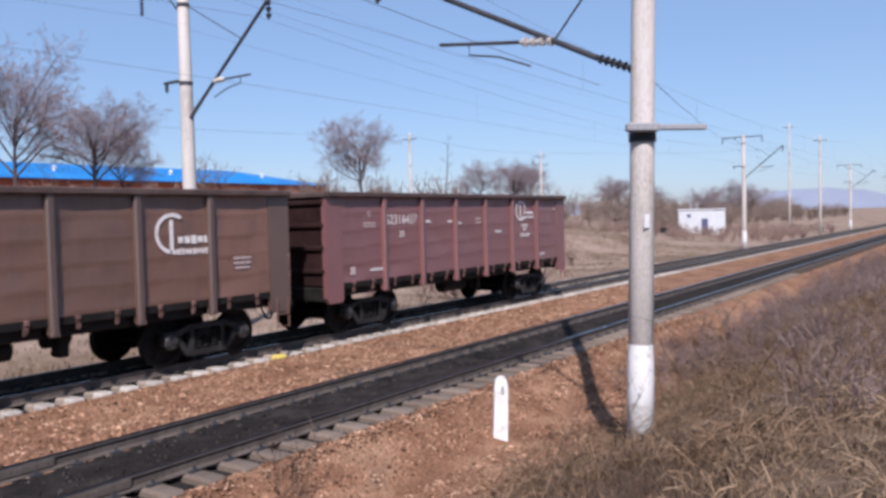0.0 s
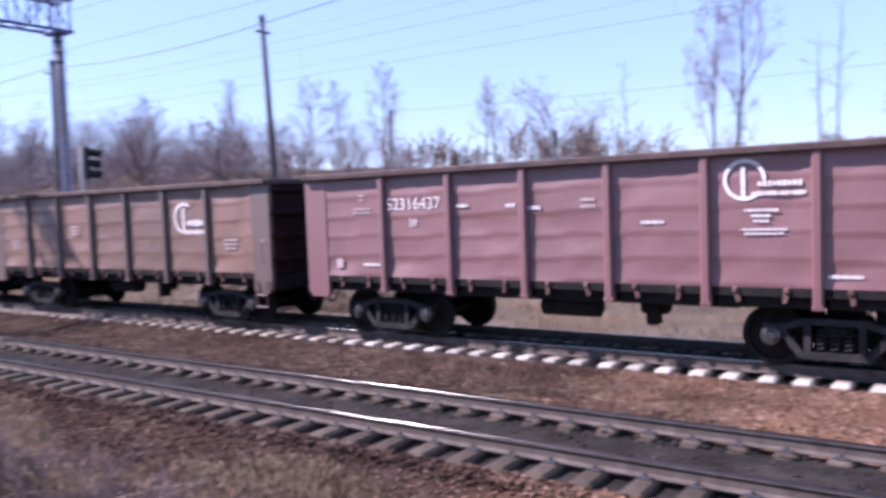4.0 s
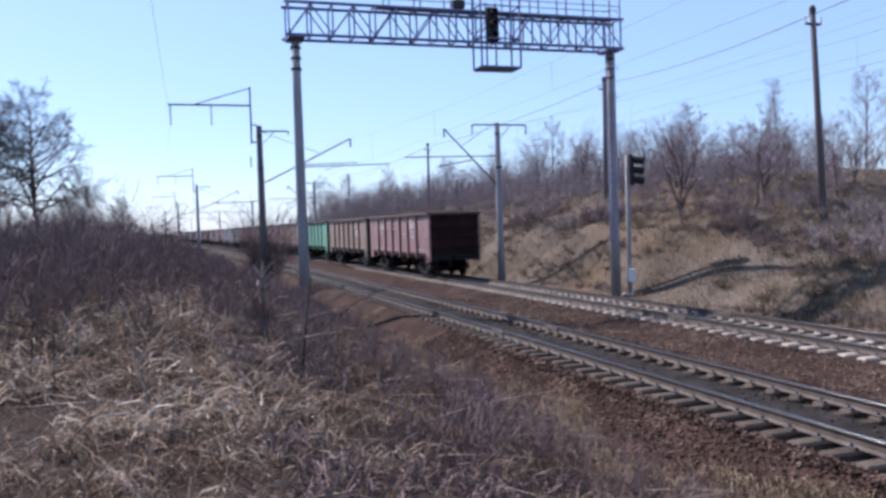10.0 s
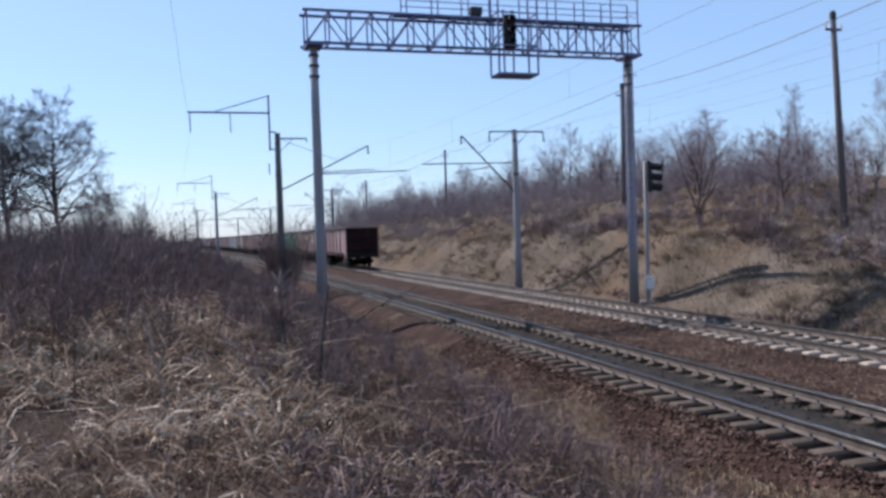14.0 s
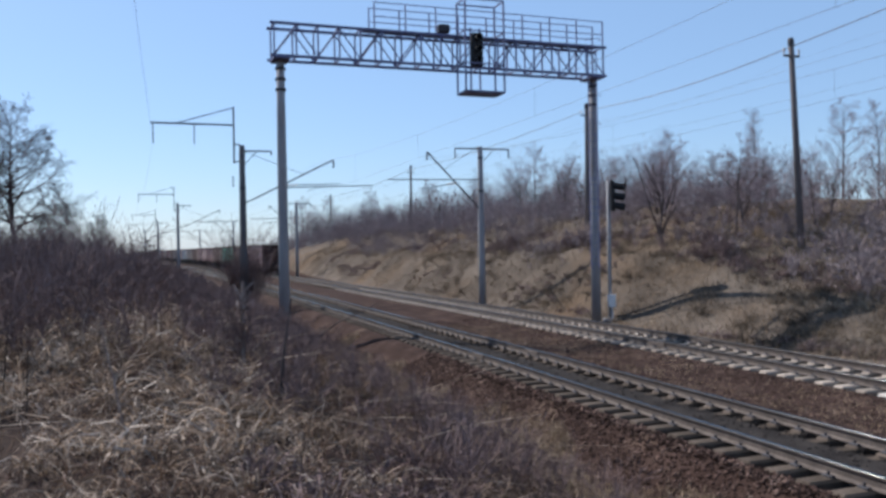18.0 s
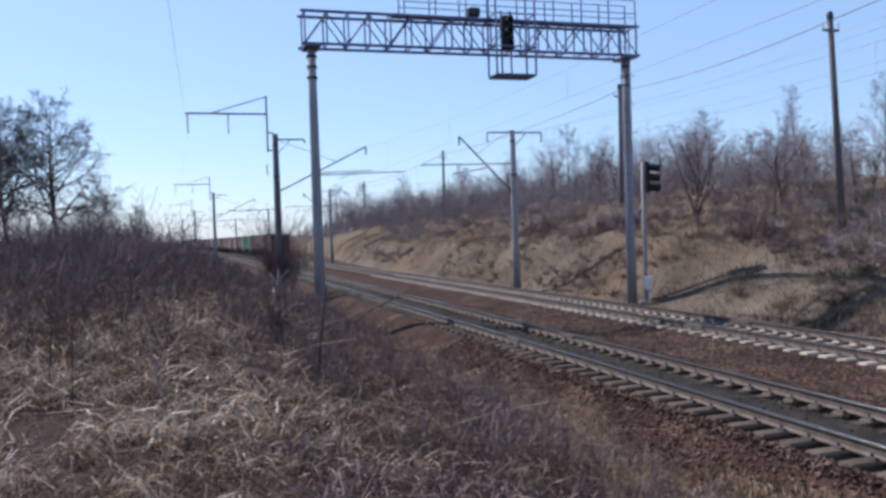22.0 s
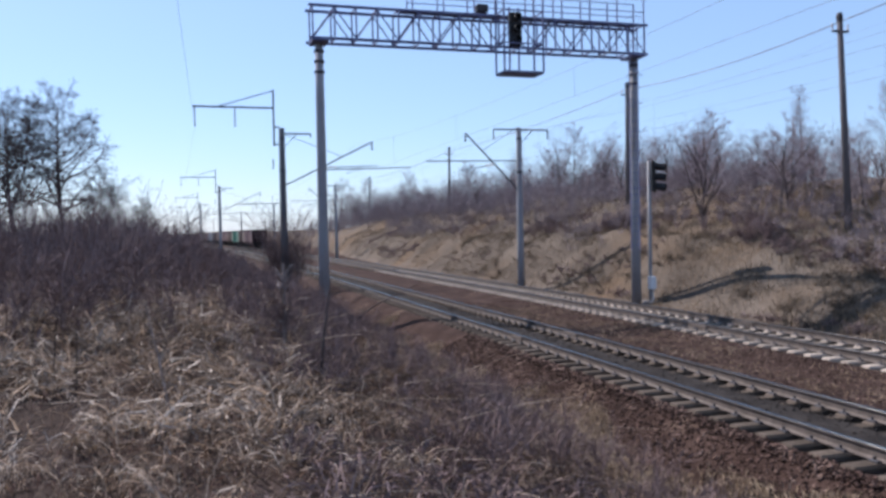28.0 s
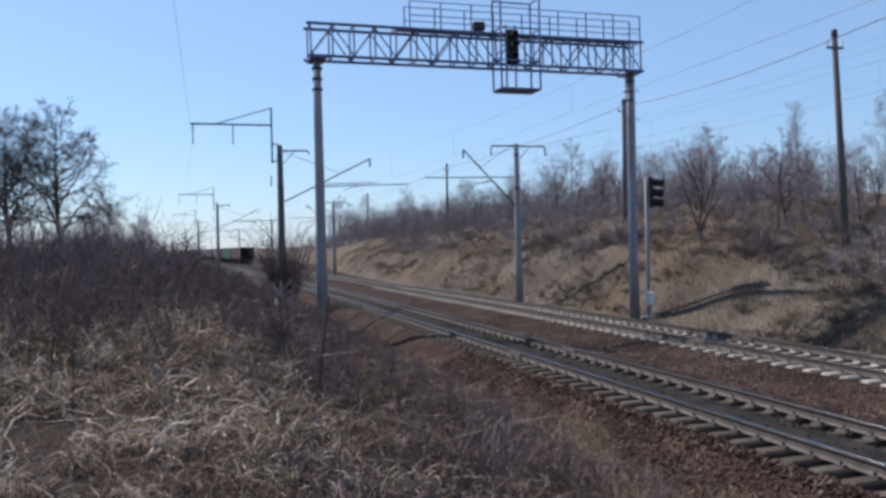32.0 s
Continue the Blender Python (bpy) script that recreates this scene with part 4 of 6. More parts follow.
def t_arm(p, h):
    """The tall feeder-line support on the bank side of a near pole."""
    part("riser", Mesh().box((0, -0.42, h + 0.55), (0.09, 0.09, 3.1), 0.01), M_DARKSTEEL, p)
    for z in (h - 0.9, h + 0.05):
        part("riser_bracket", Mesh().box((0, -0.27, z), (0.07, 0.34, 0.07), 0.01), M_DARKSTEEL, p)
    part("feeder_arm", Mesh().box((0, -2.55, h + 1.10), (0.09, 4.35, 0.09), 0.01), M_DARKSTEEL, p)
    part("arm_stay", Mesh().tube((0, -0.42, h + 2.05), (0, -3.3, h + 1.15), 0.03, n=6), M_DARKSTEEL, p)
    for y in (-4.6, -2.5):
        m = Mesh()
        insulator(m, (0, y, h + 1.05), (0, y, h + 0.0), 0.05, 7)
        part("feeder_insulator", m, M_DARKSTEEL, p)


def build_poles():
    # far row, beside the far track
    far = [(-214, 11.3), (-153, 14.0), (-96.0, 16.1), (-41.9, 17.4), (13.7, 17.5), (71.7, 18.0), (132.0, 18.0), (190, 18.0), (250, 18.0)]
    for i, (x, y) in enumerate(far):
        top = 8.45 if x < 0 else 9.2
        p = concrete_pole("catenary_pole", "pale round concrete catenary pole beside the far track", x, y, -0.45, top,
                          mat=M_CONC if x > 0 else M_CONC_GREY, r0=0.21, r1=0.14, white=1.5 if x > 20 else 0)
        h = top + 0.45
        cantilever(p, -1, 5.35 if x < 0 else 5.95, 3.15, h - 0.35 if x < 0 else 8.6, 6.1 if x < 0 else 6.9, None, None, (0.20, 2.45, 6.9) if x > 0 else None)
        crossarm(p, h - 0.12, -1.5, 1.75)
        if x < 0:
            part("registration_tube", Mesh().tube((0, -0.15, 7.05), (0, -5.4, 7.0), 0.03, n=8), M_DARKSTEEL, p)
        if x > 0:
            part("side_bracket", Mesh().box((0, 0.45, h - 2.6), (0.07, 0.9, 0.07), 0.01), M_DARKSTEEL, p)
            part("side_bracket", Mesh().box((0, 0.8, h - 2.72), (0.07, 0.07, 0.25), 0.01), M_DARKSTEEL, p)
    # near row, on the bank beside the near track
    # The last pole's top, out of view, is raised to lengthen its shadow.
    for x, y, z0, top, conc in ((-226, -1.9, 0.6, 9.0, M_CONC_GREY), (-166, 0.95, 0.6, 9.0, M_CONC_GREY), (-107, 3.0, 0.4, 9.0, M_CONC_GREY), (-45.5, 4.7, 0.2, 8.65, M_CONC_DARK),
                                (9.86, 3.80, -0.15, 12.6, M_CONC)):
        near = x > 0
        p = concrete_pole("catenary_pole", "weathered concrete catenary pole with whitewashed foot in dry grass" if near else
                          "grey concrete catenary pole with tall feeder-line arm above brush", x, y, z0, top, mat=conc,
                          white=1.45 if near else 0, r0=0.165 if near else 0.23, r1=0.125 if near else 0.15)
        h = top - z0
        if near:
            p.matrix_basis = pose(x, y, z0, 1.1, 0.6)
        cantilever(p, 1, 4.72 if near else 5.2, 4.3 if near else 5.1, 6.75 if near else 7.75, 5.8 if near else 6.0, None, (6.65, 0.17) if near else None, (0.17, 3.12, 5.48) if near else None)
        if near:
            arm = part("label_arm", Mesh().box((0.27, -0.06, 4.09), (0.98, 0.08, 0.07), 0.012).box((-0.02, -0.06, 4.09), (0.40, 0.12, 0.11), 0.02), M_CONC_GREY, p, m=pose(-0.18, -0.075, -0.05, 0, 0, -58))
            part("arm_clamp", Mesh().lathe([(0.172, 3.88), (0.172, 4.06)], 18), M_DARKSTEEL, p)
            part("small_plate", Mesh().box((-0.08, -0.165, 2.88), (0.09, 0.012, 0.17), 0.002), M_WHITE, p, m=pose(0, 0, 0, 0, 0, -24))
        else:
            t_arm(p, h)
            part("registration_tube", Mesh().tube((0, 2.4, 6.15), (0, 7.4, 6.3), 0.03, n=8), M_DARKSTEEL, p)
            crossarm(p, h - 0.3, -0.1, 1.6, 0.2)
            m = Mesh()
            insulator(m, (0, -0.5, h - 1.7), (0, -0.5, h - 2.3), 0.05, 5)
            part("bank_insulator", m, M_DARKSTEEL, p)
    # thin poles beyond the hut
    for x, y, top in ((126.6, 25.3, 15.4), (107.6, 18.0, 11.7), (88, 46, 10.6), (62.1, 46.5, 11.0)):
        p = concrete_pole("service_pole", "slim pale concrete service pole in the field", x, y, -0.3, top, 0.16, 0.11, group="service poles")
        part("service_arm", Mesh().box((0, 0, top - 0.3), (0.08, 1.6, 0.08), 0.01), M_DARKSTEEL, p)
        for q in (-0.7, 0, 0.7):
            part("pin_insulator", insulator(Mesh(), (0, q, top - 0.25), (0, q, top + 0.1), 0.05, 3), M_INSUL_W, p)


def build_gantry():
    gx, yl, yr, zb, hb, dp = -30.8, 4.66, 18.15, 10.12, 1.22, 0.9
    g = thing("signal_gantry", "grey steel lattice signal gantry on two concrete columns over both tracks", "gantry", m=pose(gx, 0, 0))
    for y, z0 in ((yl, -0.9), (yr, -0.7)):
        c = part("column", Mesh().lathe([(0.215, z0), (0.19, 4), (0.165, 8), (0.15, zb)], 20, Matrix.Translation((0, y, 0))), M_CONC_GREY, g, "tapered grey concrete column", smooth=True)
        for z in (zb - 1.25, zb - 0.85, zb - 0.45):
            part("column_band", Mesh().lathe([(0.20, z), (0.20, z + 0.09)], 16, Matrix.Translation((0, y, 0))), M_DARKSTEEL, c)
        part("column_head", Mesh().box((0, y, zb - 0.06), (1.1, 0.62, 0.10), 0.01), M_STEEL, c)
    a, b = yl - 0.28, yr + 0.28
    n = 17
    st = (b - a) / n
    for sx in (-1, 1):
        for z in (zb, zb + hb):
            part("chord", Mesh().box((sx * dp / 2, (a + b) / 2, z), (0.10, b - a + 0.3, 0.10), 0.01), M_STEEL, g)
        for i in range(n + 1):
            part("upright", Mesh().box((sx * dp / 2, a + st * i, zb + hb / 2), (0.055, 0.055, hb)), M_STEEL, g)
            if i < n:
                q = (zb + 0.05, zb + hb - 0.05) if (i < 8) == (i % 2 == 0) else (zb + hb - 0.05, zb + 0.05)
                part("diagonal", Mesh().tube((sx * dp / 2, a + st * i, q[0]), (sx * dp / 2, a + st * (i + 1), q[1]), 0.028, n=4), M_STEEL, g)
    for i in range(n + 1):
        for z in (zb, zb + hb):
            part("cross_tie", Mesh().box((0, a + st * i, z), (dp, 0.05, 0.05)), M_STEEL, g)
    part("walkway", Mesh().box((0, (a + b) / 2 + 1.7, zb + hb + 0.07), (0.62, b - a - 3.6, 0.03)), M_STEEL, g)
    r0 = yl + 3.6
    for sx in (-1, 1):
        for z in (0.55, 1.10):
            part("handrail", Mesh().tube((sx * 0.42, r0, zb + hb + z), (sx * 0.42, b, zb + hb + z), 0.02, n=6), M_STEEL, g)
        for i in range(9):
            y = r0 + (b - r0) * i / 8
            part("rail_post", Mesh().box((sx * 0.42, y, zb + hb + 0.55), (0.045, 0.045, 1.12)), M_STEEL, g)
    # service ladder with safety hoops on the far column
    for s in (-0.2, 0.2):
        part("ladder_stile", Mesh().box((0.42, yr - 0.25 + s, 6.6), (0.035, 0.035, 9.6)), M_STEEL, g)
    for i in range(30):
        part("rung", Mesh().tube((0.42, yr - 0.45, 2.0 + 0.31 * i), (0.42, yr - 0.05, 2.0 + 0.31 * i), 0.012, n=5), M_STEEL, g)
    for i in range(7):
        z = 4.4 + 1.2 * i
        pts = [(0.42 + 0.42 * math.sin(k * 0.5236), yr - 0.25 - 0.32 * math.cos(k * 0.5236), z) for k in range(7)]
        part("safety_hoop", Mesh().path(pts, 0.014, 5), M_STEEL, g)
    # the signal cage
    c0, c1, cz0, cz1 = 11.65, 13.3, zb - 1.15, zb + hb + 1.25
    for x in (0.55, 1.45):
        for y in (c0, c1):
            part("cage_post", Mesh().box((x, y, (cz0 + cz1) / 2), (0.06, 0.06, cz1 - cz0)), M_STEEL, g)
        for z in (cz0, cz0 + 1.1, zb + hb, cz1):
            part("cage_rail", Mesh().box((x, (c0 + c1) / 2, z), (0.05, c1 - c0, 0.05)), M_STEEL, g)
    for y in (c0, c1):
        for z in (cz0, cz0 + 1.1, zb + hb, cz1):
            part("cage_rail", Mesh().box((1.0, y, z), (0.9, 0.05, 0.05)), M_STEEL, g)
    part("cage_floor", Mesh().box((1.0, (c0 + c1) / 2, cz0 - 0.03), (0.95, c1 - c0, 0.05)), M_STEEL, g)
    for y in (c0 + 0.55, c0 + 0.95):
        part("signal_bracket", Mesh().box((0.62, y, zb + 0.2), (0.06, 0.06, 2.7)), M_STEEL, g)
    hd = part("signal_head", Mesh().box((0.86, c0 + 0.72, zb + 0.62), (0.22, 0.50, 1.35), 0.05), M_BLACK, g, "black colour-light signal head")
    for k in range(3):
        z = zb + 0.18 + 0.44 * k
        hood = Mesh().lathe([(0.14, 0), (0.15, 0.22), (0.13, 0.22), (0.12, 0.0)], 14, Matrix.Translation((0.97, c0 + 0.72, z)) @ Matrix.Rotation(radians(90), 4, "Y"))
        part("hood", hood, M_BLACK, hd)
        part("lens", Mesh().lathe([(0.11, 0), (0.08, 0.03), (0.02, 0.045)], 14, Matrix.Translation((0.972, c0 + 0.72, z)) @ Matrix.Rotation(radians(90), 4, "Y")), M_LENS, hd)
    part("lamp_bracket", Mesh().box((0.2, c0 - 0.45, zb + hb + 0.32), (0.3, 0.5, 0.35), 0.05), M_DARKSTEEL, g)


def build_mast_signal():
    x, y, z0 = -30.6, 18.72, -0.68
    s = thing("mast_signal", "black three-lamp signal head on a grey mast beside the gantry column", "signal", m=pose(x, y, z0))
    part("mast", Mesh().lathe([(0.09, -0.2), (0.085, 3), (0.075, 6.3)], 14), M_CONC_GREY, s, smooth=True)
    part("base_block", Mesh().box((0, 0, 0.1), (0.55, 0.55, 0.35), 0.04), M_CONC_GREY, s)
    part("relay_box", Mesh().box((0.16, -0.02, 1.05), (0.22, 0.30, 0.55), 0.02), M_WHITE, s, "small white equipment box")
    part("cable_pipe", Mesh().tube((0.12, 0.05, 0.1), (0.12, 0.05, 0.9), 0.03, n=8), M_WHITE, s)
    hd = part("signal_head", Mesh().box((0.20, 0, 5.62), (0.16, 0.42, 1.34), 0.05), M_BLACK, s, m=Matrix.Rotation(radians(46), 4, "Z"))
    part("head_bracket", Mesh().box((0.08, 0, 5.6), (0.16, 0.08, 0.08), 0.01), M_DARKSTEEL, hd)
    for k in range(3):
        z = 5.20 + 0.43 * k
        part("hood", Mesh().lathe([(0.155, 0), (0.165, 0.44), (0.15, 0.44), (0.135, 0.02)], 16, Matrix.Translation((0.27, 0, z)) @ Matrix.Rotation(radians(101), 4, "Y")), M_BLACK, hd)
        part("lens", Mesh().lathe([(0.11, 0), (0.08, 0.03), (0.02, 0.045)], 14, Matrix.Translation((0.282, 0, z)) @ Matrix.Rotation(radians(90), 4, "Y")), M_LENS, hd)


def build_wood_poles():
    for x, y, z0, z1 in ((-27.14, 26.0, 3.0, 11.55), (-45.2, 26.1, 3.2, 11.8), (-84, 26.6, 3.2, 11.8), (-128, 27.0, 3.0, 11.6), (-36.5, 46.5, 4.0, 9.6)):
        p = thing("telegraph_pole", "weathered brown wooden line pole on top of the cutting bank", "pole", "wooden line poles", pose(x, y, z0, 0.0 if x > -30 else random.uniform(-1, 1), -2.6 if x > -30 else 0.8))
        h = z1 - z0
        part("shaft", Mesh().lathe([(0.15, -0.5), (0.135, h * 0.5), (0.11, h - 0.05), (0.06, h)], 14), M_WOODPOLE, p, smooth=True)
        part("pole_cap", Mesh().lathe([(0.13, h - 0.32), (0.14, h - 0.1), (0.1, h + 0.03)], 12), M_DARKSTEEL, p)
        part("crossarm", Mesh().box((0, 0, h - 0.75), (0.12, 0.8, 0.08), 0.01), M_DARKSTEEL, p)
        for q in (-0.4, 0.4):
            part("pin_insulator", insulator(Mesh(), (0, q, h - 0.7), (0, q, h - 0.42), 0.05, 3), M_INSUL_W, p)


def wire(name, pts, r, sag=0.4, label="thin dark overhead wire", seg=10, group="overhead wires"):
    m, line = Mesh(), []
    for a, b in zip(pts, pts[1:]):
        a, b = Vector(a), Vector(b)
        q = [a.lerp(b, i / seg) - Vector((0, 0, sag * 4 * (i / seg) * (1 - i / seg))) for i in range(seg + 1)]
        line += q if not line else q[1:]
    m.path(line, r, 4)
    return tagged(new(name, m.data(name, M_WIRE)), label, "wire", group)


def build_wires():
    fx = [-214, -153, -96.0, -41.9, 13.7, 71.7, 132.0, 190, 250]
    for yc, xs in ((Y_FAR, fx), (Y_NEAR, [-226, -166, -107, -45.5, 9.87, 68, 126, 186, 250])):
        st = [(0.2 if i % 2 else -0.2) for i in range(len(xs))]
        wire("contact_wire", [(x, yc + s + bend(x), 6.05) for x, s in zip(xs, st)], 0.0038, 0.03, "thin dark contact wire over a track")
        wire("messenger_wire", [(x, yc + bend(x), 7.75) for x in xs], 0.0038, 1.05, "sagging messenger wire over a track")
        dr = Mesh()
        for x0, x1 in zip(xs, xs[1:]):
            if x0 < -100:
                continue
            for k in range(1, 6):
                t = k / 6
                yd = yc + bend(x0) * (1 - t) + bend(x1) * t
                dr.tube((x0 + (x1 - x0) * t, yd, 6.03), (x0 + (x1 - x0) * t, yd, 7.75 - 1.05 * 4 * t * (1 - t)), 0.003, n=4, caps=False)
        tagged(new("dropper_wires", dr.data("dropper_wires", M_WIRE)), "thin vertical dropper wires", "wire", kind="stuff")
    fy = [11.3, 14.0, 16.1, 17.4, 17.5, 18.0, 18.0, 18.0, 18.0]
    for d, z in ((1.75, 0.0), (-1.5, 0.0)):
        wire("feeder_wire", [(x, y + d, (8.45 if x < 0 else 9.2) - 0.68) for x, y in zip(fx, fy)], 0.0035, 0.75)
    for d in (-4.6,):
        wire("bank_feeder_wire", [(-226, -1.9 + d, 9.2), (-166, 0.95 + d, 9.2), (-107, 3.0 + d, 9.2), (-45.5, 4.7 + d, 8.85), (9.87, 3.82 + d, 10.4)], 0.004, 0.9)
    wx = [(-128, 27.0, 11.2), (-84, 26.6, 11.4), (-45.2, 26.1, 11.4), (-27.4, 26.0, 11.2), (12, 25.5, 14.6), (60, 26, 13)]
    wire("line_cable", wx, 0.022, 0.35, "heavy dark line cable between wooden poles")
    for dz, s in ((-0.75, 0.5),):
        wire("line_wire", [(x, y + dz * 0.4, z + dz * (1.6 if x > 0 else 1)) for x, y, z in wx], 0.003, s)
    wire("stay_wire", [(9.98, 3.86, 4.75), (71.7, 17.9, 8.55)], 0.007, 0.5, "thin dark stay wire between catenary poles")
    wire("service_wire", [(-36.5, 46.5, 9.5), (20, 46.5, 9.4), (62.1, 46.5, 10.8), (88, 46, 10.4), (153, 30.4, 13.8)], 0.010, 0.5)


build_poles()
build_gantry()
build_mast_signal()
build_wood_poles()
build_wires()


# ---- buildings and small trackside things ----
def build_warehouse():
    x0, x1, y0, y1, ze, zr = 26.5, 91.5, 85.0, 107.0, 8.2, 10.6
    w = thing("warehouse", "long low warehouse with a bright blue sheet roof and orange-red walls", "warehouse")
    part("front_wall", Mesh().box(((x0 + x1) / 2, y0, ze / 2 - 0.5), (x1 - x0, 0.3, ze + 1)), M_RED_WALL, w)
    part("back_wall", Mesh().box(((x0 + x1) / 2, y1, ze / 2 - 0.5), (x1 - x0, 0.3, ze + 1)), M_RED_WALL, w)
    ym = (y0 + y1) / 2
    for x in (x0 + 0.15, x1 - 0.15):
        part("end_wall", Mesh().box((x, ym, ze / 2 - 0.52), (0.3, y1 - y0 - 0.32, ze + 0.96)), M_RED_WALL, w)
    hip = 9.0
    xa, xb, ya, yb = x0 - 0.5, x1 + 0.5, y0 - 0.6, y1 + 0.6

    def slope(a, b, c, d=None):
        top = [a, b, c] + ([d] if d else [])
        n = len(top)
        vs = [(x, y, z + 0.08) for x, y, z in top] + top
        fs = [tuple(range(n)), tuple(range(2 * n - 1, n - 1, -1))] + [(i, n + i, n + (i + 1) % n, (i + 1) % n) for i in range(n)]
        return part("roof_slope", Mesh().add(vs, fs), M_ROOF_BLUE, w, "bright blue profiled sheet")
    ra, rb = (xa + hip, ym, zr), (xb - hip, ym, zr)
    front = slope((xa, ya, ze - 0.1), (xb, ya, ze - 0.1), rb, ra)
    slope((xb, yb, ze - 0.1), (xa, yb, ze - 0.1), ra, rb)
    slope((xa, yb, ze - 0.1), (xa, ya, ze - 0.1), ra)
    slope((xb, ya, ze - 0.1), (xb, yb, ze - 0.1), rb)
    for i in range(int(x1 - x0 - 2 * hip)):
        x = x0 + hip + i
        part("roof_seam", Mesh().add([(x - 0.05, ya, ze - 0.015), (x + 0.05, ya, ze - 0.015), (x + 0.05, ym, zr + 0.085), (x - 0.05, ym, zr + 0.085),
                                      (x, ya, ze + 0.05), (x, ym, zr + 0.15)], [(0, 4, 5, 3), (4, 1, 2, 5), (0, 1, 4), (3, 5, 2)]), M_ROOF_BLUE, front)
    part("annex_wall", Mesh().box((x1 + 2.9, ym, 3.4), (5.6, 12, 8.6), 0.02), M_RED_WALL, w, "lower orange-red annex")
    part("annex_roof", Mesh().box((x1 + 2.9, ym, 7.78), (6.0, 12.5, 0.16), 0.02), M_CONC_GREY, w)
    for i in range(4):
        part("roof_vent", Mesh().lathe([(0.22, 0), (0.22, 0.8), (0.35, 0.85), (0.1, 1.1)], 10, Matrix.Translation((x0 + 9 + 16 * i, y0 + 5, ze + 0.7))), M_WHITE, w)
    for i in range(14):
        wd = part("window", Mesh().box((x0 + 3 + 4.6 * i, y0 - 0.17, 4.6), (2.6, 0.08, 1.2), 0.02), M_LENS, w)
        part("window_frame", Mesh().box((x0 + 3 + 4.6 * i, y0 - 0.23, 4.6), (0.1, 0.05, 1.2)), M_WHITE, wd)
    f = thing("low_shed", "low building with a pale ridge roof beside the warehouse", "shed", m=pose(21.5, 84, 0))
    part("wall", Mesh().box((0, 0, 2.4), (7, 6, 6.6)), M_CONC_GREY, f)
    part("roof", Mesh().prism([(-3.9, 5.7), (3.9, 5.7), (0, 7.6)], -3.3, 3.3), M_CONC_GREY, f)


def build_hut():
    h = thing("trackside_hut", "white flat-roofed trackside equipment hut in the dry field", "hut", m=pose(107.4, 32.4, -0.25, 0, 0, -14))
    part("wall", Mesh().box((0, 0, 1.6), (3.2, 5.0, 3.3), 0.03), M_HUT, h)
    part("flat_roof", Mesh().box((0, 0, 3.3), (3.4, 5.25, 0.14), 0.03), M_HUT, h)
    d = part("door", Mesh().box((-1.63, -1.4, 1.1), (0.06, 0.9, 2.0), 0.01), M_STEEL, h, "grey steel door")
    part("door_handle", Mesh().box((-1.68, -1.05, 1.1), (0.05, 0.04, 0.15), 0.01), M_DARKSTEEL, d)
    part("vent_grille", Mesh().box((-1.63, 0.9, 2.5), (0.05, 0.5, 0.4), 0.01), M_STEEL, h)
    for y in (0.9, 1.8):
        part("roof_vent", Mesh().lathe([(0.14, 3.3), (0.14, 4.0), (0.2, 4.05), (0.06, 4.2)], 10, Matrix.Translation((0.3, y, 0))), M_CONC_GREY, h)
    b = thing("lineside_cabinet", "dark lineside cabinet beside the white hut", "cabinet", m=pose(104, 36.6, -0.3))
    part("case", Mesh().box((0, 0, 0.5), (0.8, 1.2, 1.0), 0.04), M_BLACK, b)
    part("lid", Mesh().box((0, 0, 1.03), (0.9, 1.3, 0.08), 0.02), M_DARKSTEEL, b)


def build_post():
    p = thing("marker_post", "white-painted concrete marker post with a rounded top in the ballast", "post", m=pose(10.87, 6.49, -0.52, 0, 2.0, -55))
    m = Mesh()
    m.prism([(-0.115, -0.3), (0.115, -0.3), (0.105, 0.70), (0.088, 0.77), (0.05, 0.815), (0, 0.83), (-0.05, 0.815), (-0.088, 0.77), (-0.105, 0.70)], -0.075, 0.075)
    part("post_body", m, M_WHITE, p)
    part("painted_figure", Mesh().box((0.02, -0.077, 0.62), (0.045, 0.006, 0.13)), M_CONC_GREY, p, "worn grey painted figure")


build_warehouse()
build_hut()
build_post()


# ---- plants ----
def tri_mesh(name, vs, fs, mat):
    """Mesh data from numpy arrays of points and triangles or quads."""
    me = bpy.data.meshes.new(name)
    n, k = len(fs), fs.shape[1]
    me.vertices.add(len(vs))
    me.vertices.foreach_set("co", np.ascontiguousarray(vs, dtype=np.float32).ravel())
    me.loops.add(n * k)
    me.loops.foreach_set("vertex_index", np.ascontiguousarray(fs, dtype=np.int32).ravel())
    me.polygons.add(n)
    me.polygons.foreach_set("loop_start", np.arange(0, n * k, k, dtype=np.int32))
    me.materials.append(mat)
    me.update(calc_edges=True)
    me.validate()
    return me


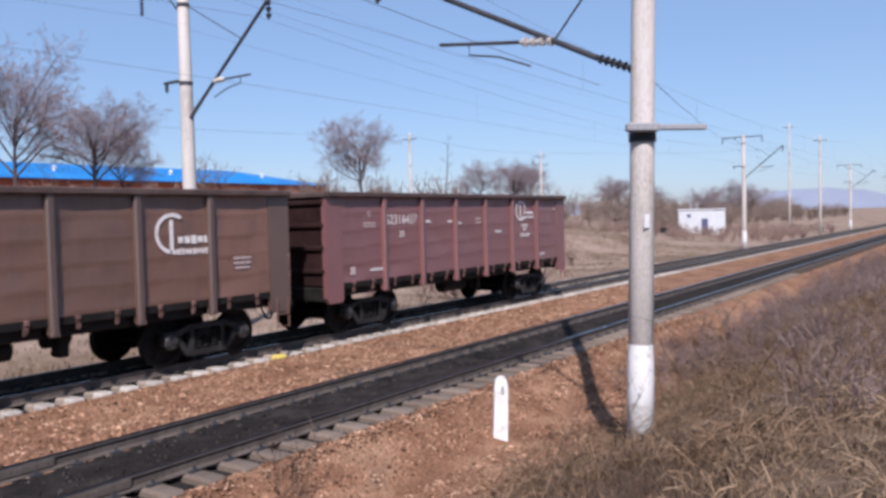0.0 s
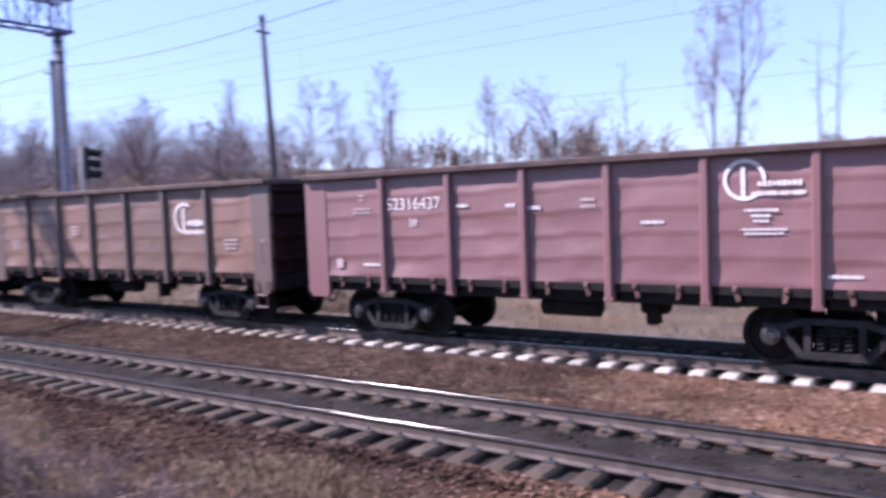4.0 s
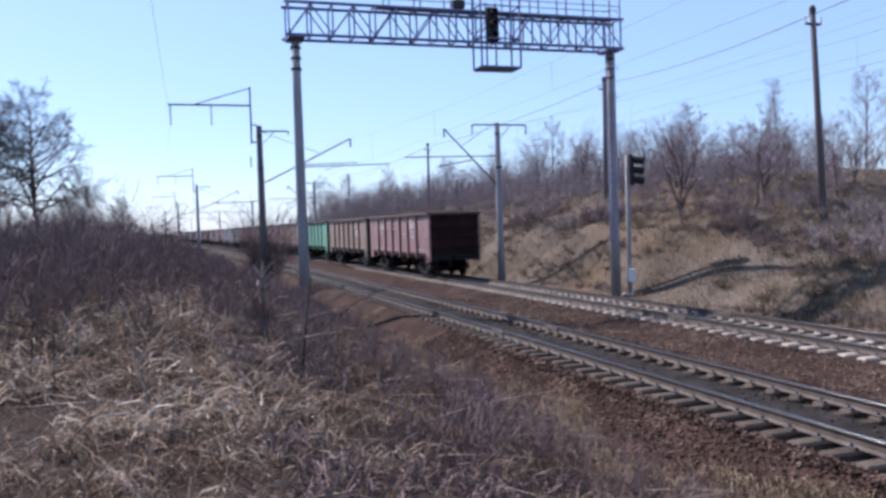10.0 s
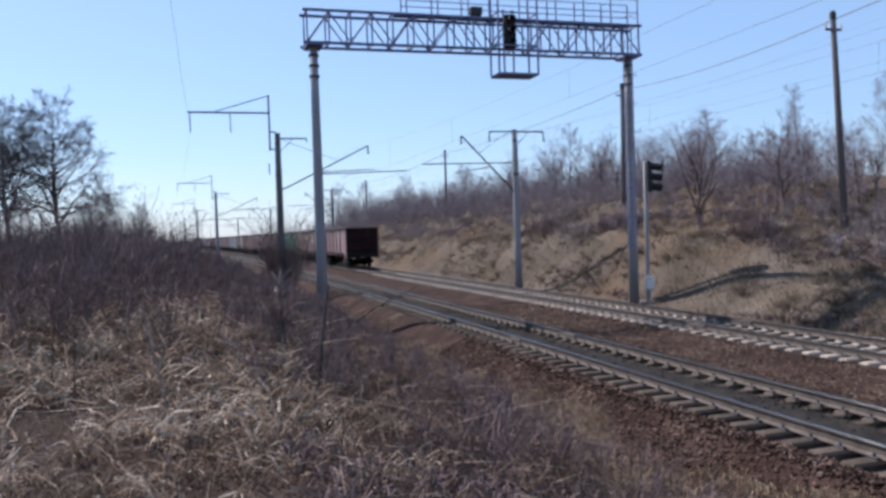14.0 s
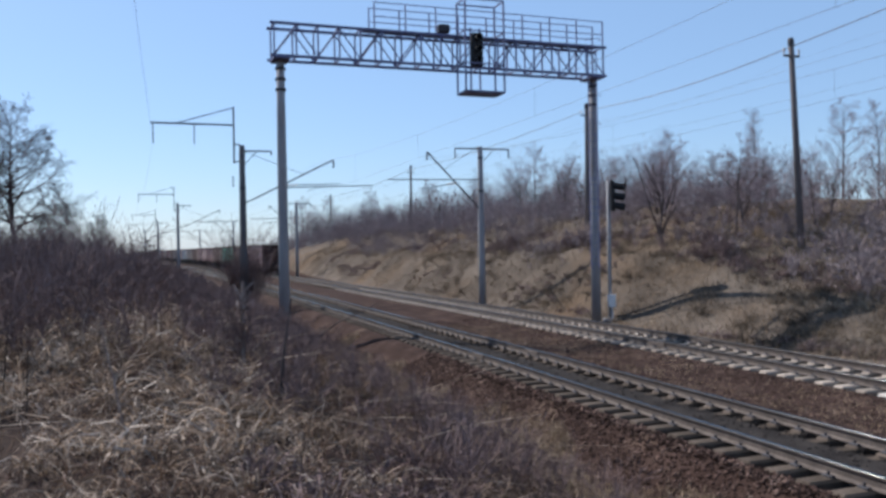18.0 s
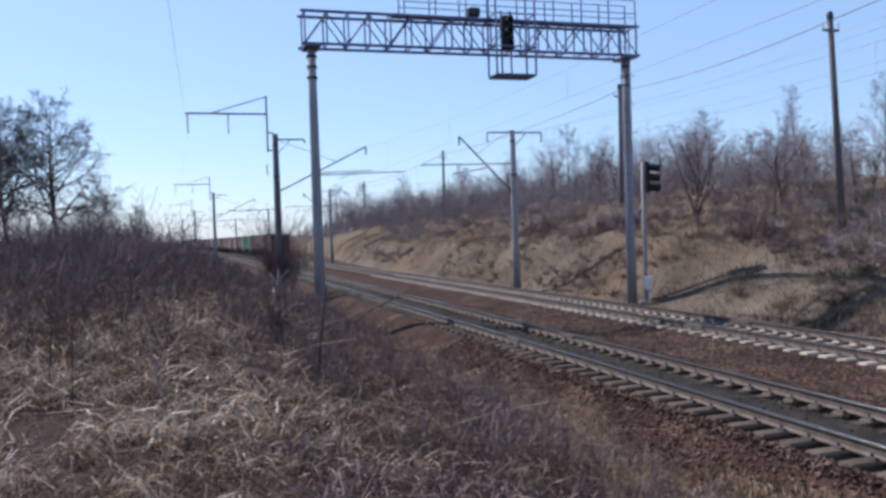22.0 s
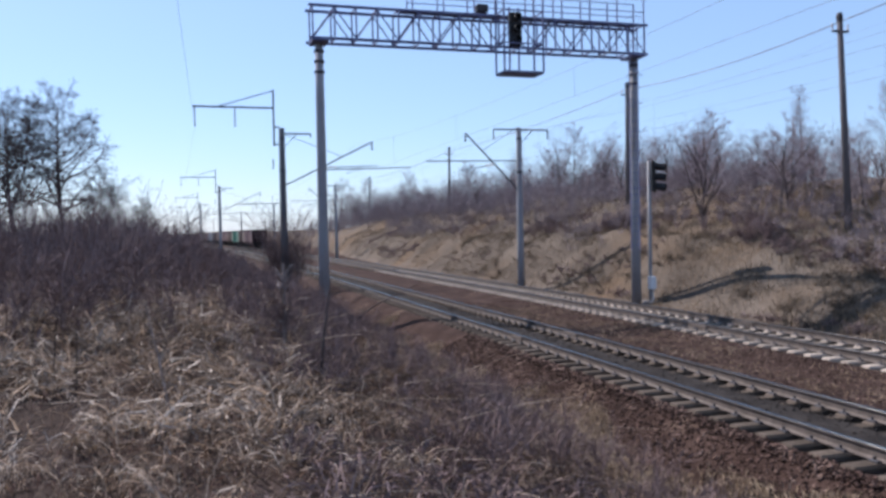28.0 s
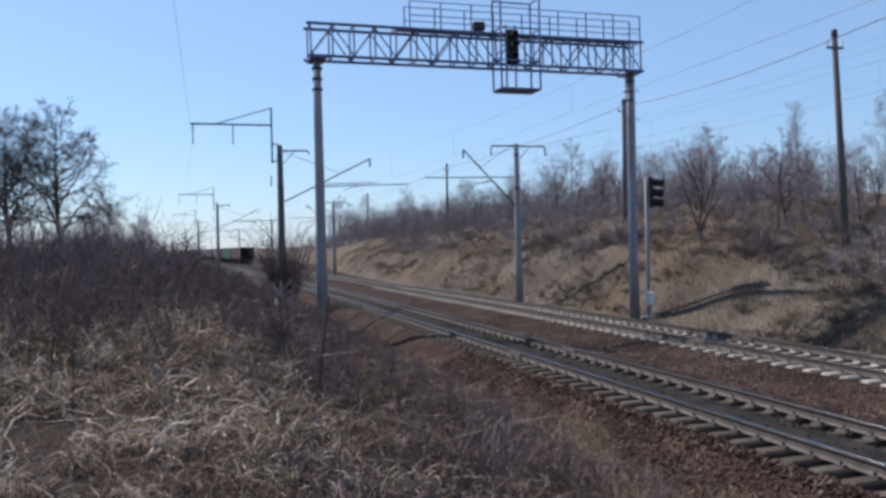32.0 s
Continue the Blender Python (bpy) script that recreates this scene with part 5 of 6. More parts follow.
def prisms(segs, sides=3):
    """Open tubes round segments (x0, y0, z0, x1, y1, z1, r0, r1)."""
    s = np.asarray(segs, dtype=np.float64)
    a, b, r0, r1 = s[:, 0:3], s[:, 3:6], s[:, 6:7], s[:, 7:8]
    d = b - a
    d /= np.linalg.norm(d, axis=1, keepdims=True) + 1e-9
    ref = np.where(np.abs(d[:, 2:3]) > 0.9, np.array([[1.0, 0, 0]]), np.array([[0, 0, 1.0]]))
    u = np.cross(d, ref)
    u /= np.linalg.norm(u, axis=1, keepdims=True) + 1e-9
    v = np.cross(d, u)
    rings = []
    for base, r in ((a, r0), (b, r1)):
        for k in range(sides):
            w = 6.28318 * k / sides
            rings.append(base + r * (u * math.cos(w) + v * math.sin(w)))
    vs = np.stack(rings, 1).reshape(-1, 3)
    o = np.arange(len(s))[:, None] * 2 * sides
    fs = np.concatenate([o + np.array([[k, (k + 1) % sides, sides + (k + 1) % sides, sides + k]]) for k in range(sides)], 0)
    return vs, fs


def ribbons(segs):
    """One narrow flat strip for each segment, turned at random."""
    s = np.asarray(segs, dtype=np.float64)
    a, b, w = s[:, 0:3], s[:, 3:6], s[:, 6:7]
    d = b - a
    d /= np.linalg.norm(d, axis=1, keepdims=True) + 1e-9
    u = np.cross(d, np.random.RandomState(len(s) % 7919).randn(len(s), 3))
    u /= np.linalg.norm(u, axis=1, keepdims=True) + 1e-9
    w2 = s[:, 7:8]
    vs = np.stack([a - u * w, a + u * w, b + u * w2, b - u * w2], 1).reshape(-1, 3)
    return vs, np.arange(len(s))[:, None] * 4 + np.array([[0, 1, 2, 3]])


def grow(r, out, p, d, length, rad, level, top, steps=4, kids=4, bend=0.18, up=0.10, angle=42):
    """One limb in bent steps, and its side limbs; out[level] takes the pieces."""
    q = Vector(p)
    if level >= 3:
        out[3].append((*q, *(q + d * length), rad, rad * 0.6))
        return
    for i in range(steps):
        d = (d + Vector((r.gauss(0, bend), r.gauss(0, bend), r.gauss(0, bend) + up))).normalized()
        n = q + d * length / steps
        ra, rb = rad * (1 - 0.75 * i / steps), rad * (1 - 0.75 * (i + 1) / steps)
        out[min(level, 2)].append((*q, *n, ra, rb))
        if level < top:
            for _ in range(kids if i else max(1, kids - 2) if level else 0):
                side = Vector((r.gauss(0, 1), r.gauss(0, 1), r.gauss(0, 0.4)))
                side = (side - d * side.dot(d)).normalized()
                a = radians(angle + r.uniform(-14, 14))
                nd = d * math.cos(a) + side * math.sin(a)
                t = r.uniform(0.1, 1.0)
                ln = length * r.uniform(0.38, 0.62) * (1 - 0.45 * i / steps)
                grow(r, out, q.lerp(n, t), nd, ln, rb * 0.52 + 0.002, level + 1, top, max(2, steps - 1), kids, bend * 1.25, up, angle)
        q = n


TREE_KINDS = {
    # share of bare trunk, limbs, limb length, limb angle, upward pull, height at which the trunk ends
    "broad": (0.30, 17, 0.34, 56, 0.11, 1.0),
    "upright": (0.30, 12, 0.30, 32, 0.09, 1.0),
    "spread": (0.24, 9, 0.50, 50, 0.05, 0.50),
    "slim": (0.50, 8, 0.10, 50, 0.05, 1.0),
    "vase": (0.10, 11, 0.52, 21, 0.09, 0.48),
    "dome": (0.56, 15, 0.40, 47, 0.06, 0.60),
    "clump": (0.10, 6, 0.86, 13, 0.03, 0.10),
    "round": (0.20, 34, 0.44, 64, 0.06, 1.0),
}


def tree_meshes(seed, kind, h=10.0, top=3):
    """Trunk and crown of a leafless tree, h high, rooted at the origin."""
    r = random.Random(seed)
    bare, limbs, ll, ang, up, tip = TREE_KINDS[kind]
    trunk, out = [], [[], [], [], []]
    q, d = Vector((0, 0, -0.3)), Vector((r.gauss(0, 0.03), r.gauss(0, 0.03), 1)).normalized()
    n = 12
    path = [q]
    for i in range(n):
        d = (d + Vector((r.gauss(0, 0.045), r.gauss(0, 0.045), 0.10))).normalized()
        q = q + d * (h * tip + 0.3) / n
        path.append(q)
    r0 = h * {"slim": 0.008, "round": 0.018, "clump": 0.019}.get(kind, 0.0135)
    for i in range(n):
        trunk.append((*path[i], *path[i + 1], r0 * (1 - 0.9 * tip * i / n) + (0.3 * r0 if i == 0 else 0), r0 * (1 - 0.9 * tip * (i + 1) / n)))
    for k in range(limbs):
        t = bare + (0.97 - bare) * (k + r.random() * 0.6) / limbs
        i = min(n - 1, int(t * n))
        p = path[i].lerp(path[i + 1], t * n - i)
        az = k * 2.4 + r.uniform(-0.5, 0.5)
        a = radians(ang + r.uniform(-10, 12))
        dd = Vector((math.cos(az) * math.sin(a), math.sin(az) * math.sin(a), math.cos(a)))
        ln = h * ll * (1.05 - 0.60 * max(0, (t - bare) / (1 - bare)) ** 1.3 if tip == 1.0 else r.uniform(0.8, 1.08))
        grow(r, out, p, dd, ln, r0 * (1 - 0.85 * t * tip) * (0.62 if kind == "round" or tip < 1 else 0.46), 0, top, 4, 4 if kind == "dome" else 3, 0.19, up, 42)
    segs = np.array(trunk + out[0])
    crown = np.array(out[1])
    crown[:, 6:8] = np.maximum(crown[:, 6:8], 0.0065)
    va, fa = prisms(crown, 3)
    if out[2]:
        tw = np.array(out[2] + out[3])
        tw[:, 6:8] = np.clip(tw[:, 6:8], 0.0085, 0.011) if kind == "round" else np.clip(tw[:, 6:8], 0.0058, 0.0085)
        vb, fb = ribbons(tw)
        va, fa = np.concatenate([va, vb]), np.concatenate([fa, fb + len(va)])
    return tri_mesh("trunk", *prisms(segs, 6), M_BARK), tri_mesh("crown", va, fa, M_OAK if kind == "round" else M_TWIG)


TREES = {}


def tree(kind, variant, x, y, z, height, width=1.0, label="leafless tree with a fine grey-brown crown", group="bare trees"):
    key = (kind, variant)
    if key not in TREES:
        TREES[key] = tree_meshes(sum(map(ord, kind)) * 7 + variant * 31, kind, 10.0, 3 if kind != "slim" else 1)
    tm, cm = TREES[key]
    s = height / 10.0
    t = thing("tree", label, "tree", group, pose(x, y, z, 0, 0, (variant * 77 + x * 13) % 360))
    sw = s * width
    for nm, data in (("trunk", tm), ("crown", cm)):
        part(nm, data, None, t, m=Matrix.Diagonal((sw, sw, s, 1)))
    return t


def build_trees():
    k = 0
    # field beyond the train
    for kind, x, y, top, w in (("upright", -13.8, 48, 14.6, 0.6), ("upright", -13.0, 50, 17.2, 0.65), ("slim", -18.1, 46, 11.0, 1), ("slim", -8.1, 48, 11.4, 1.3),
                               ("slim", -8.3, 55, 14.5, 1), ("broad", -2.0, 46, 12.0, 0.8), ("upright", 4.5, 50, 15.6, 1.0), ("slim", 9.1, 50, 10.0, 1),
                               ("upright", 12.5, 48, 12.6, 1.1), ("dome", 26.4, 50, 15.3, 0.9), ("dome", 32.2, 52, 13.0, 1.15), ("dome", 37.0, 54, 11.6, 0.8),
                               ("dome", 61.4, 52, 13.9, 1.15), ("slim", 6.0, 52, 11.0, 1), ("spread", -23.0, 46, 11.4, 1.15), ("broad", -36.6, 46, 12.3, 0.8),
                               ("broad", -41.0, 46, 11.6, 0.8), ("slim", 78.5, 54, 12.6, 1.3), ("upright", -29.5, 50, 10.6, 0.9), ("upright", -33.0, 54, 12.0, 0.8),
                               ("slim", -26.5, 44, 9.0, 1), ("broad", -46.0, 48, 12.5, 0.9), ("upright", -50.0, 44, 12.6, 0.9)):
        z = ground_z(x, y)
        tree(kind, k % 3, x, y, z, top - z, w, group="bare trees in the field beyond the tracks")
        k += 1
    # wood along the top of the far bank
    rr = random.Random(5)
    spots = [(-38.9, 27.0, 9.2), (-40.2, 29.0, 9.8), (-39.4, 27.6, 9.0), (-31.2, 26.4, 8.4), (-33.7, 30.0, 8.6), (-28.4, 28.0, 7.8), (-47.1, 30.0, 10.4), (-51.5, 29.0, 10.6), (-55.7, 30.0, 11.6),
             (-62.5, 31.0, 11.4), (-26.3, 30.0, 8.0), (-38.0, 32.0, 8.8), (-43.1, 30.0, 9.2), (-27.1, 34.0, 8.6), (-29.4, 30.0, 7.0), (-24.5, 31.0, 8.0), (-22.0, 28.5, 7.2), (-35.5, 28.0, 8.0)]
    for i in range(34):
        x = -58 - 3.7 * i + rr.uniform(-2, 2)
        spots.append((x, rr.uniform(27, 38), rr.uniform(9.6, 12.0) + max(0, (-95 - x) * 0.012)))
    for i in range(12):
        spots.append((rr.uniform(-85, -40), rr.uniform(34, 46), rr.uniform(8.5, 11.5)))
    for i, (x, y, top) in enumerate(spots):
        z = ground_z(x, y)
        tree(("vase", "broad", "vase", "spread")[i % 4], i % 3, x, y, z, max(2.8, (top - z) * (0.70 if x > -30 else 0.84 if x > -58 else 0.95)), 1.0 if top - z > 5 else 1.2,
             "small leafless tree on the cutting bank", "bare trees on the cutting bank")
    # clumps of stems standing clear on the upper slope
    for kind, x, y, top, w in (("clump", -33.75, 23.6, 8.0, 0.9), ("broad", -30.2, 25.2, 7.4, 0.85), ("clump", -37.6, 26.6, 8.6, 0.8), ("upright", -31.9, 27.2, 7.4, 0.8)):
        z = ground_z(x, y)
        tree(kind, 1, x, y, z, top - z, w, "leafless tree of several stems standing clear on the slope" if kind == "clump" else "slender leafless tree standing clear on the slope",
             "bare trees on the cutting bank")
    # big trees on the near bank
    for x, y, top, w in ((-54.8, -7.8, 11.2, 1.25), (-52.5, -10.2, 10.4, 1.3), (-61, -6.3, 6.6, 1.2), (-70, -4.2, 5.6, 1.0), (-58, -12.0, 10.4, 1.2)):
        z = ground_z(x, y)
        tree("round", 1 if top > 12 else 2, x, y, z, top - z, w * 0.85, "large leafless tree with dark spreading limbs on the near bank", "bare trees on the near bank")
    # far trees past the hut
    for x, y, top, w in ((112, 64, 10.5, 1.3), (104, 66, 9.6, 1.2), (150, 62, 9, 1.2), (156, 66, 9.5, 1.3), (163, 60, 8.6, 1.2), (185, 46, 9.5, 1.2), (172, 52, 8.0, 1.3), (200, 52, 11, 1.2), (120, 66, 9, 1.2), (128, 70, 10.5, 1.1)):
        tree("dome", int(x) % 3, x, y, ground_z(x, y), top, w, group="bare trees in the distance")


def shrub_segs(seed, stems, h, top=1, spread=0.5):
    r = random.Random(seed)
    out = [[], [], [], []]
    for _ in range(stems):
        az = r.uniform(0, 6.283)
        a = r.uniform(0.05, spread)
        d = Vector((math.cos(az) * math.sin(a), math.sin(az) * math.sin(a), math.cos(a)))
        p = Vector((r.gauss(0, 0.10 * h), r.gauss(0, 0.10 * h), -0.05))
        grow(r, out, p, d, h * r.uniform(0.6, 1.05), 0.010 * h ** 0.5, 0, top, 4, 3, 0.13, 0.05, 34)
    return np.array(out[0] + out[1] + out[2])


def scatter(name, label, category, places, protos, mat, thin=1.0, sides=2, rmin=0.003):
    """Joins turned and scaled copies of prototypes at (x, y, scale) into one mesh."""
    r = np.random.RandomState(len(places))
    allsegs = []
    for i, (x, y, s) in enumerate(places):
        p = protos[i % len(protos)].copy()
        c, q = math.cos(r.uniform(0, 6.28)), 0
        w = r.uniform(0, 6.283)
        c, q = math.cos(w), math.sin(w)
        for o in (0, 3):
            px, py = p[:, o].copy(), p[:, o + 1].copy()
            p[:, o] = (px * c - py * q) * s + x
            p[:, o + 1] = (px * q + py * c) * s + y
            p[:, o + 2] = p[:, o + 2] * s + ground_z(x, y)
        p[:, 6:8] = np.maximum(p[:, 6:8] * s * thin, rmin)
        allsegs.append(p)
    return stuff(name, tri_mesh(name, *(ribbons(np.concatenate(allsegs)) if sides < 3 else prisms(np.concatenate(allsegs), sides)), mat), None, label, category)


def build_brush():
    r = random.Random(11)
    protos = [shrub_segs(i, 7, 2.0, 1, 0.55) for i in range(5)]
    dense = [shrub_segs(20 + i, 9, 1.2, 1, 0.8) for i in range(5)]
    # thicket on the far bank, under the wood
    pl = []
    for i in range(540):
        x = -23 - 155 * r.random() ** 1.3
        y = 23.2 + 18 * r.random() ** 1.3 + noise.noise(Vector((x * 0.12, 3.3, 0))) * 2.6
        pl.append((x, y, r.uniform(0.6, 1.7) * (0.45 + 0.55 * smooth_step(-30, -60, x)) * (1 + max(0, -x - 60) * 0.004)))
    scatter("bank_thicket", "leafless brown thicket on the cutting bank", "brush", pl, protos, M_THICKET, 0.9, rmin=0.009)
    # low dark brush in patches over the upper slope
    low = [shrub_segs(60 + i, 6, 1.1, 1, 1.0)[::2] for i in range(5)]
    pl = []
    while len(pl) < 1150:
        x = -17 - 110 * r.random() ** 1.15
        y = r.uniform(20.8, 31)
        if noise.noise(Vector((x * 0.16, y * 0.3, 9.0))) * 1.3 + (y - 23.4) * 0.16 > r.uniform(-0.05, 0.35):
            pl.append((x, y, r.uniform(0.6, 1.5)))
    scatter("slope_brush", "patches of low dark brush on the slope of the cutting", "brush", pl, low, M_THICKET, 1.0, rmin=0.010)
    # brush on the near bank
    pl = []
    for i in range(520):
        x = -10 - 60 * r.random() ** 1.25
        lim = 2.6 + (-x) * 0.022
        y = lim - 13 * r.random() ** 1.3
        if math.hypot(x, y) < 11:
            continue
        pl.append((x, y, r.uniform(0.6, 1.4) * (1.35 if y < 0.05 * x else 1.0 if y < 0 else 0.55 if y < -0.055 * x else 0.4)))
    scatter("near_bank_brush", "grey-brown leafless brush covering the near bank", "brush", pl, dense, M_BRUSH, 0.7, rmin=0.004)
    pl = [(r.uniform(-34, -6), r.uniform(0.5, 5.6), r.uniform(0.3, 0.65)) for _ in range(300)]
    pl = [q for q in pl if math.hypot(q[0], q[1]) > 6]
    scatter("low_brush", "low dead brush among the dry grass", "brush", pl, dense, M_BRUSH, 0.6, rmin=0.003)
    # right-hand bank
    pl = [(r.uniform(6, 70), 5.2 - 9 * r.random() ** 1.3, r.uniform(0.3, 0.75)) for _ in range(260)]
    pl += [(r.uniform(15, 80), r.uniform(3.0, 6.8), r.uniform(0.3, 0.8)) for _ in range(330)]
    pl += [(r.uniform(30, 100), r.uniform(-6.0, 3.5), r.uniform(0.7, 1.4)) for _ in range(200)]
    pl = [q for q in pl if math.hypot(q[0], q[1]) > 6.5 and not (q[1] > 1.6 and q[0] < 14)]
    scatter("verge_brush", "dry brown weeds and brush on the verge", "brush", pl, dense, M_BRUSH, 0.6, rmin=0.003)
    pl = []
    while len(pl) < 480:
        x, y = r.uniform(22, 125), 18.2 + 30 * r.random() ** 1.2
        if noise.noise(Vector((x * 0.1, y * 0.22, 3.3))) > r.uniform(-0.4, 0.25) and not (50 < x < 84 and y < 33):
            pl.append((x, y, r.uniform(0.5, 1.3)))
    scatter("field_brush", "reddish-brown leafless brush over the field", "brush", pl, dense, M_RUSSET, 0.8, rmin=0.012)
    # creeper round the foot of the near-bank pole
    pl = [(-46.3 + r.gauss(0, 0.25), 4.9 + r.gauss(0, 0.25), r.uniform(1.3, 2.4)) for _ in range(20)]
    scatter("pole_creeper", "dry creeper tangled round a pole", "brush", pl, protos, M_BRUSH, 0.6, rmin=0.008)
    # tall hazy coppice closing the top of the far bank
    pl = []
    for i in range(300):
        x = -36 - 110 * r.random() ** 1.1
        pl.append((x, r.uniform(30, 48), r.uniform(1.0, 2.0) * (0.9 + 0.3 * smooth_step(-45, -75, x))))
    for i in range(60):
        pl.append((r.uniform(-36, 4), 26.5 + 34 * r.random() ** 1.5, r.uniform(0.4, 0.85)))
    scatter("bank_coppice", "grey-brown leafless coppice along the top of the cutting", "coppice", pl, protos, M_TWIG, 0.7, rmin=0.0062)
    # distant scrub on both sides
    far = [shrub_segs(40 + i, 8, 2.0, 1, 0.7) for i in range(4)]
    pl = []
    for i in range(300):
        x = r.uniform(60, 420)
        y = 44 + (x - 60) * 0.10 + 90 * r.random() ** 1.6
        pl.append((x, y, r.uniform(1.3, 2.6) * (1 + x * 0.0016)))
    for i in range(90):
        x = r.uniform(-60, 16) if i % 3 else r.uniform(100, 125)
        pl.append((x, r.uniform(62, 84), r.uniform(1.0, 2.2)))
    for i in range(190):
        x = r.uniform(112, 330)
        pl.append((x, 34 + (x - 112) * 0.05 + 34 * r.random() ** 1.4, r.uniform(0.7, 1.5) * (1 + x * 0.002)))
    for i in range(120):
        x = r.uniform(90, 420)
        pl.append((x, r.uniform(-30, 2) - (x - 90) * 0.1, r.uniform(1.0, 2.2)))
    front = [(r.uniform(18, 96), r.uniform(78, 83.5), r.uniform(0.7, 1.3)) for _ in range(110)]
    scatter("warehouse_scrub", "pale russet scrub before the warehouse wall", "scrub", front, far, M_RUSSET, 1.0, rmin=0.022)
    scatter("distant_scrub", "hazy brown belt of leafless scrub in the distance", "scrub", pl, far, M_FARWOOD, 1.2, rmin=0.034)


def blades(name, label, places, mat, h, w, lean):
    """Bent grass blades at rows of x, y, z: five points and a quad-free strip each."""
    n = len(places)
    r = np.random.RandomState(n % 9973)
    hh = h[0] + (h[1] - h[0]) * r.rand(n) ** 1.6
    az, ln = r.uniform(0, 6.283, n), r.uniform(lean[0], lean[1], n)
    dx, dy = np.cos(az), np.sin(az)
    side = r.uniform(0, 6.283, n)
    sx, sy = np.cos(side), np.sin(side)
    ww = w[0] + (w[1] - w[0]) * r.rand(n)
    p = np.asarray(places)
    up = np.stack([dx * np.sin(ln * 0.5), dy * np.sin(ln * 0.5), np.cos(ln * 0.5)], 1)
    up2 = np.stack([dx * np.sin(ln * 1.5), dy * np.sin(ln * 1.5), np.cos(ln * 1.5)], 1)
    s = np.stack([sx, sy, 0 * sx], 1)
    b = p - np.array([[0, 0, 0.03]])
    m = p + up * (hh * 0.55)[:, None]
    t = m + up2 * (hh * 0.45)[:, None]
    hw = (ww / 2)[:, None]
    vs = np.stack([b - s * hw, b + s * hw, m + s * hw * 0.8, m - s * hw * 0.8, t], 1).reshape(-1, 3)
    o = np.arange(n)[:, None] * 5
    fs = np.concatenate([o + np.array([[0, 1, 2]]), o + np.array([[0, 2, 3]]), o + np.array([[3, 2, 4]])], 0)
    return stuff(name, tri_mesh(name, vs, fs, mat), None, label, "grass")


def patchy(n, box, keep, seed, clump=0.3):
    """n points in a box (x0, x1, y0, y1), thinned by patches of noise."""
    r = random.Random(seed)
    out = []
    while len(out) < n:
        cx, cy = r.uniform(box[0], box[1]), r.uniform(box[2], box[3])
        if not keep(cx, cy) or noise.noise(Vector((cx * 0.45, cy * 0.45, seed))) < r.uniform(-0.75, 0.5):
            continue
        for _ in range(r.randint(4, 9)):
            x, y = cx + r.gauss(0, clump * 0.4), cy + r.gauss(0, clump * 0.4)
            if keep(x, y):
                out.append((x, y, ground_z(x, y)))
    return out


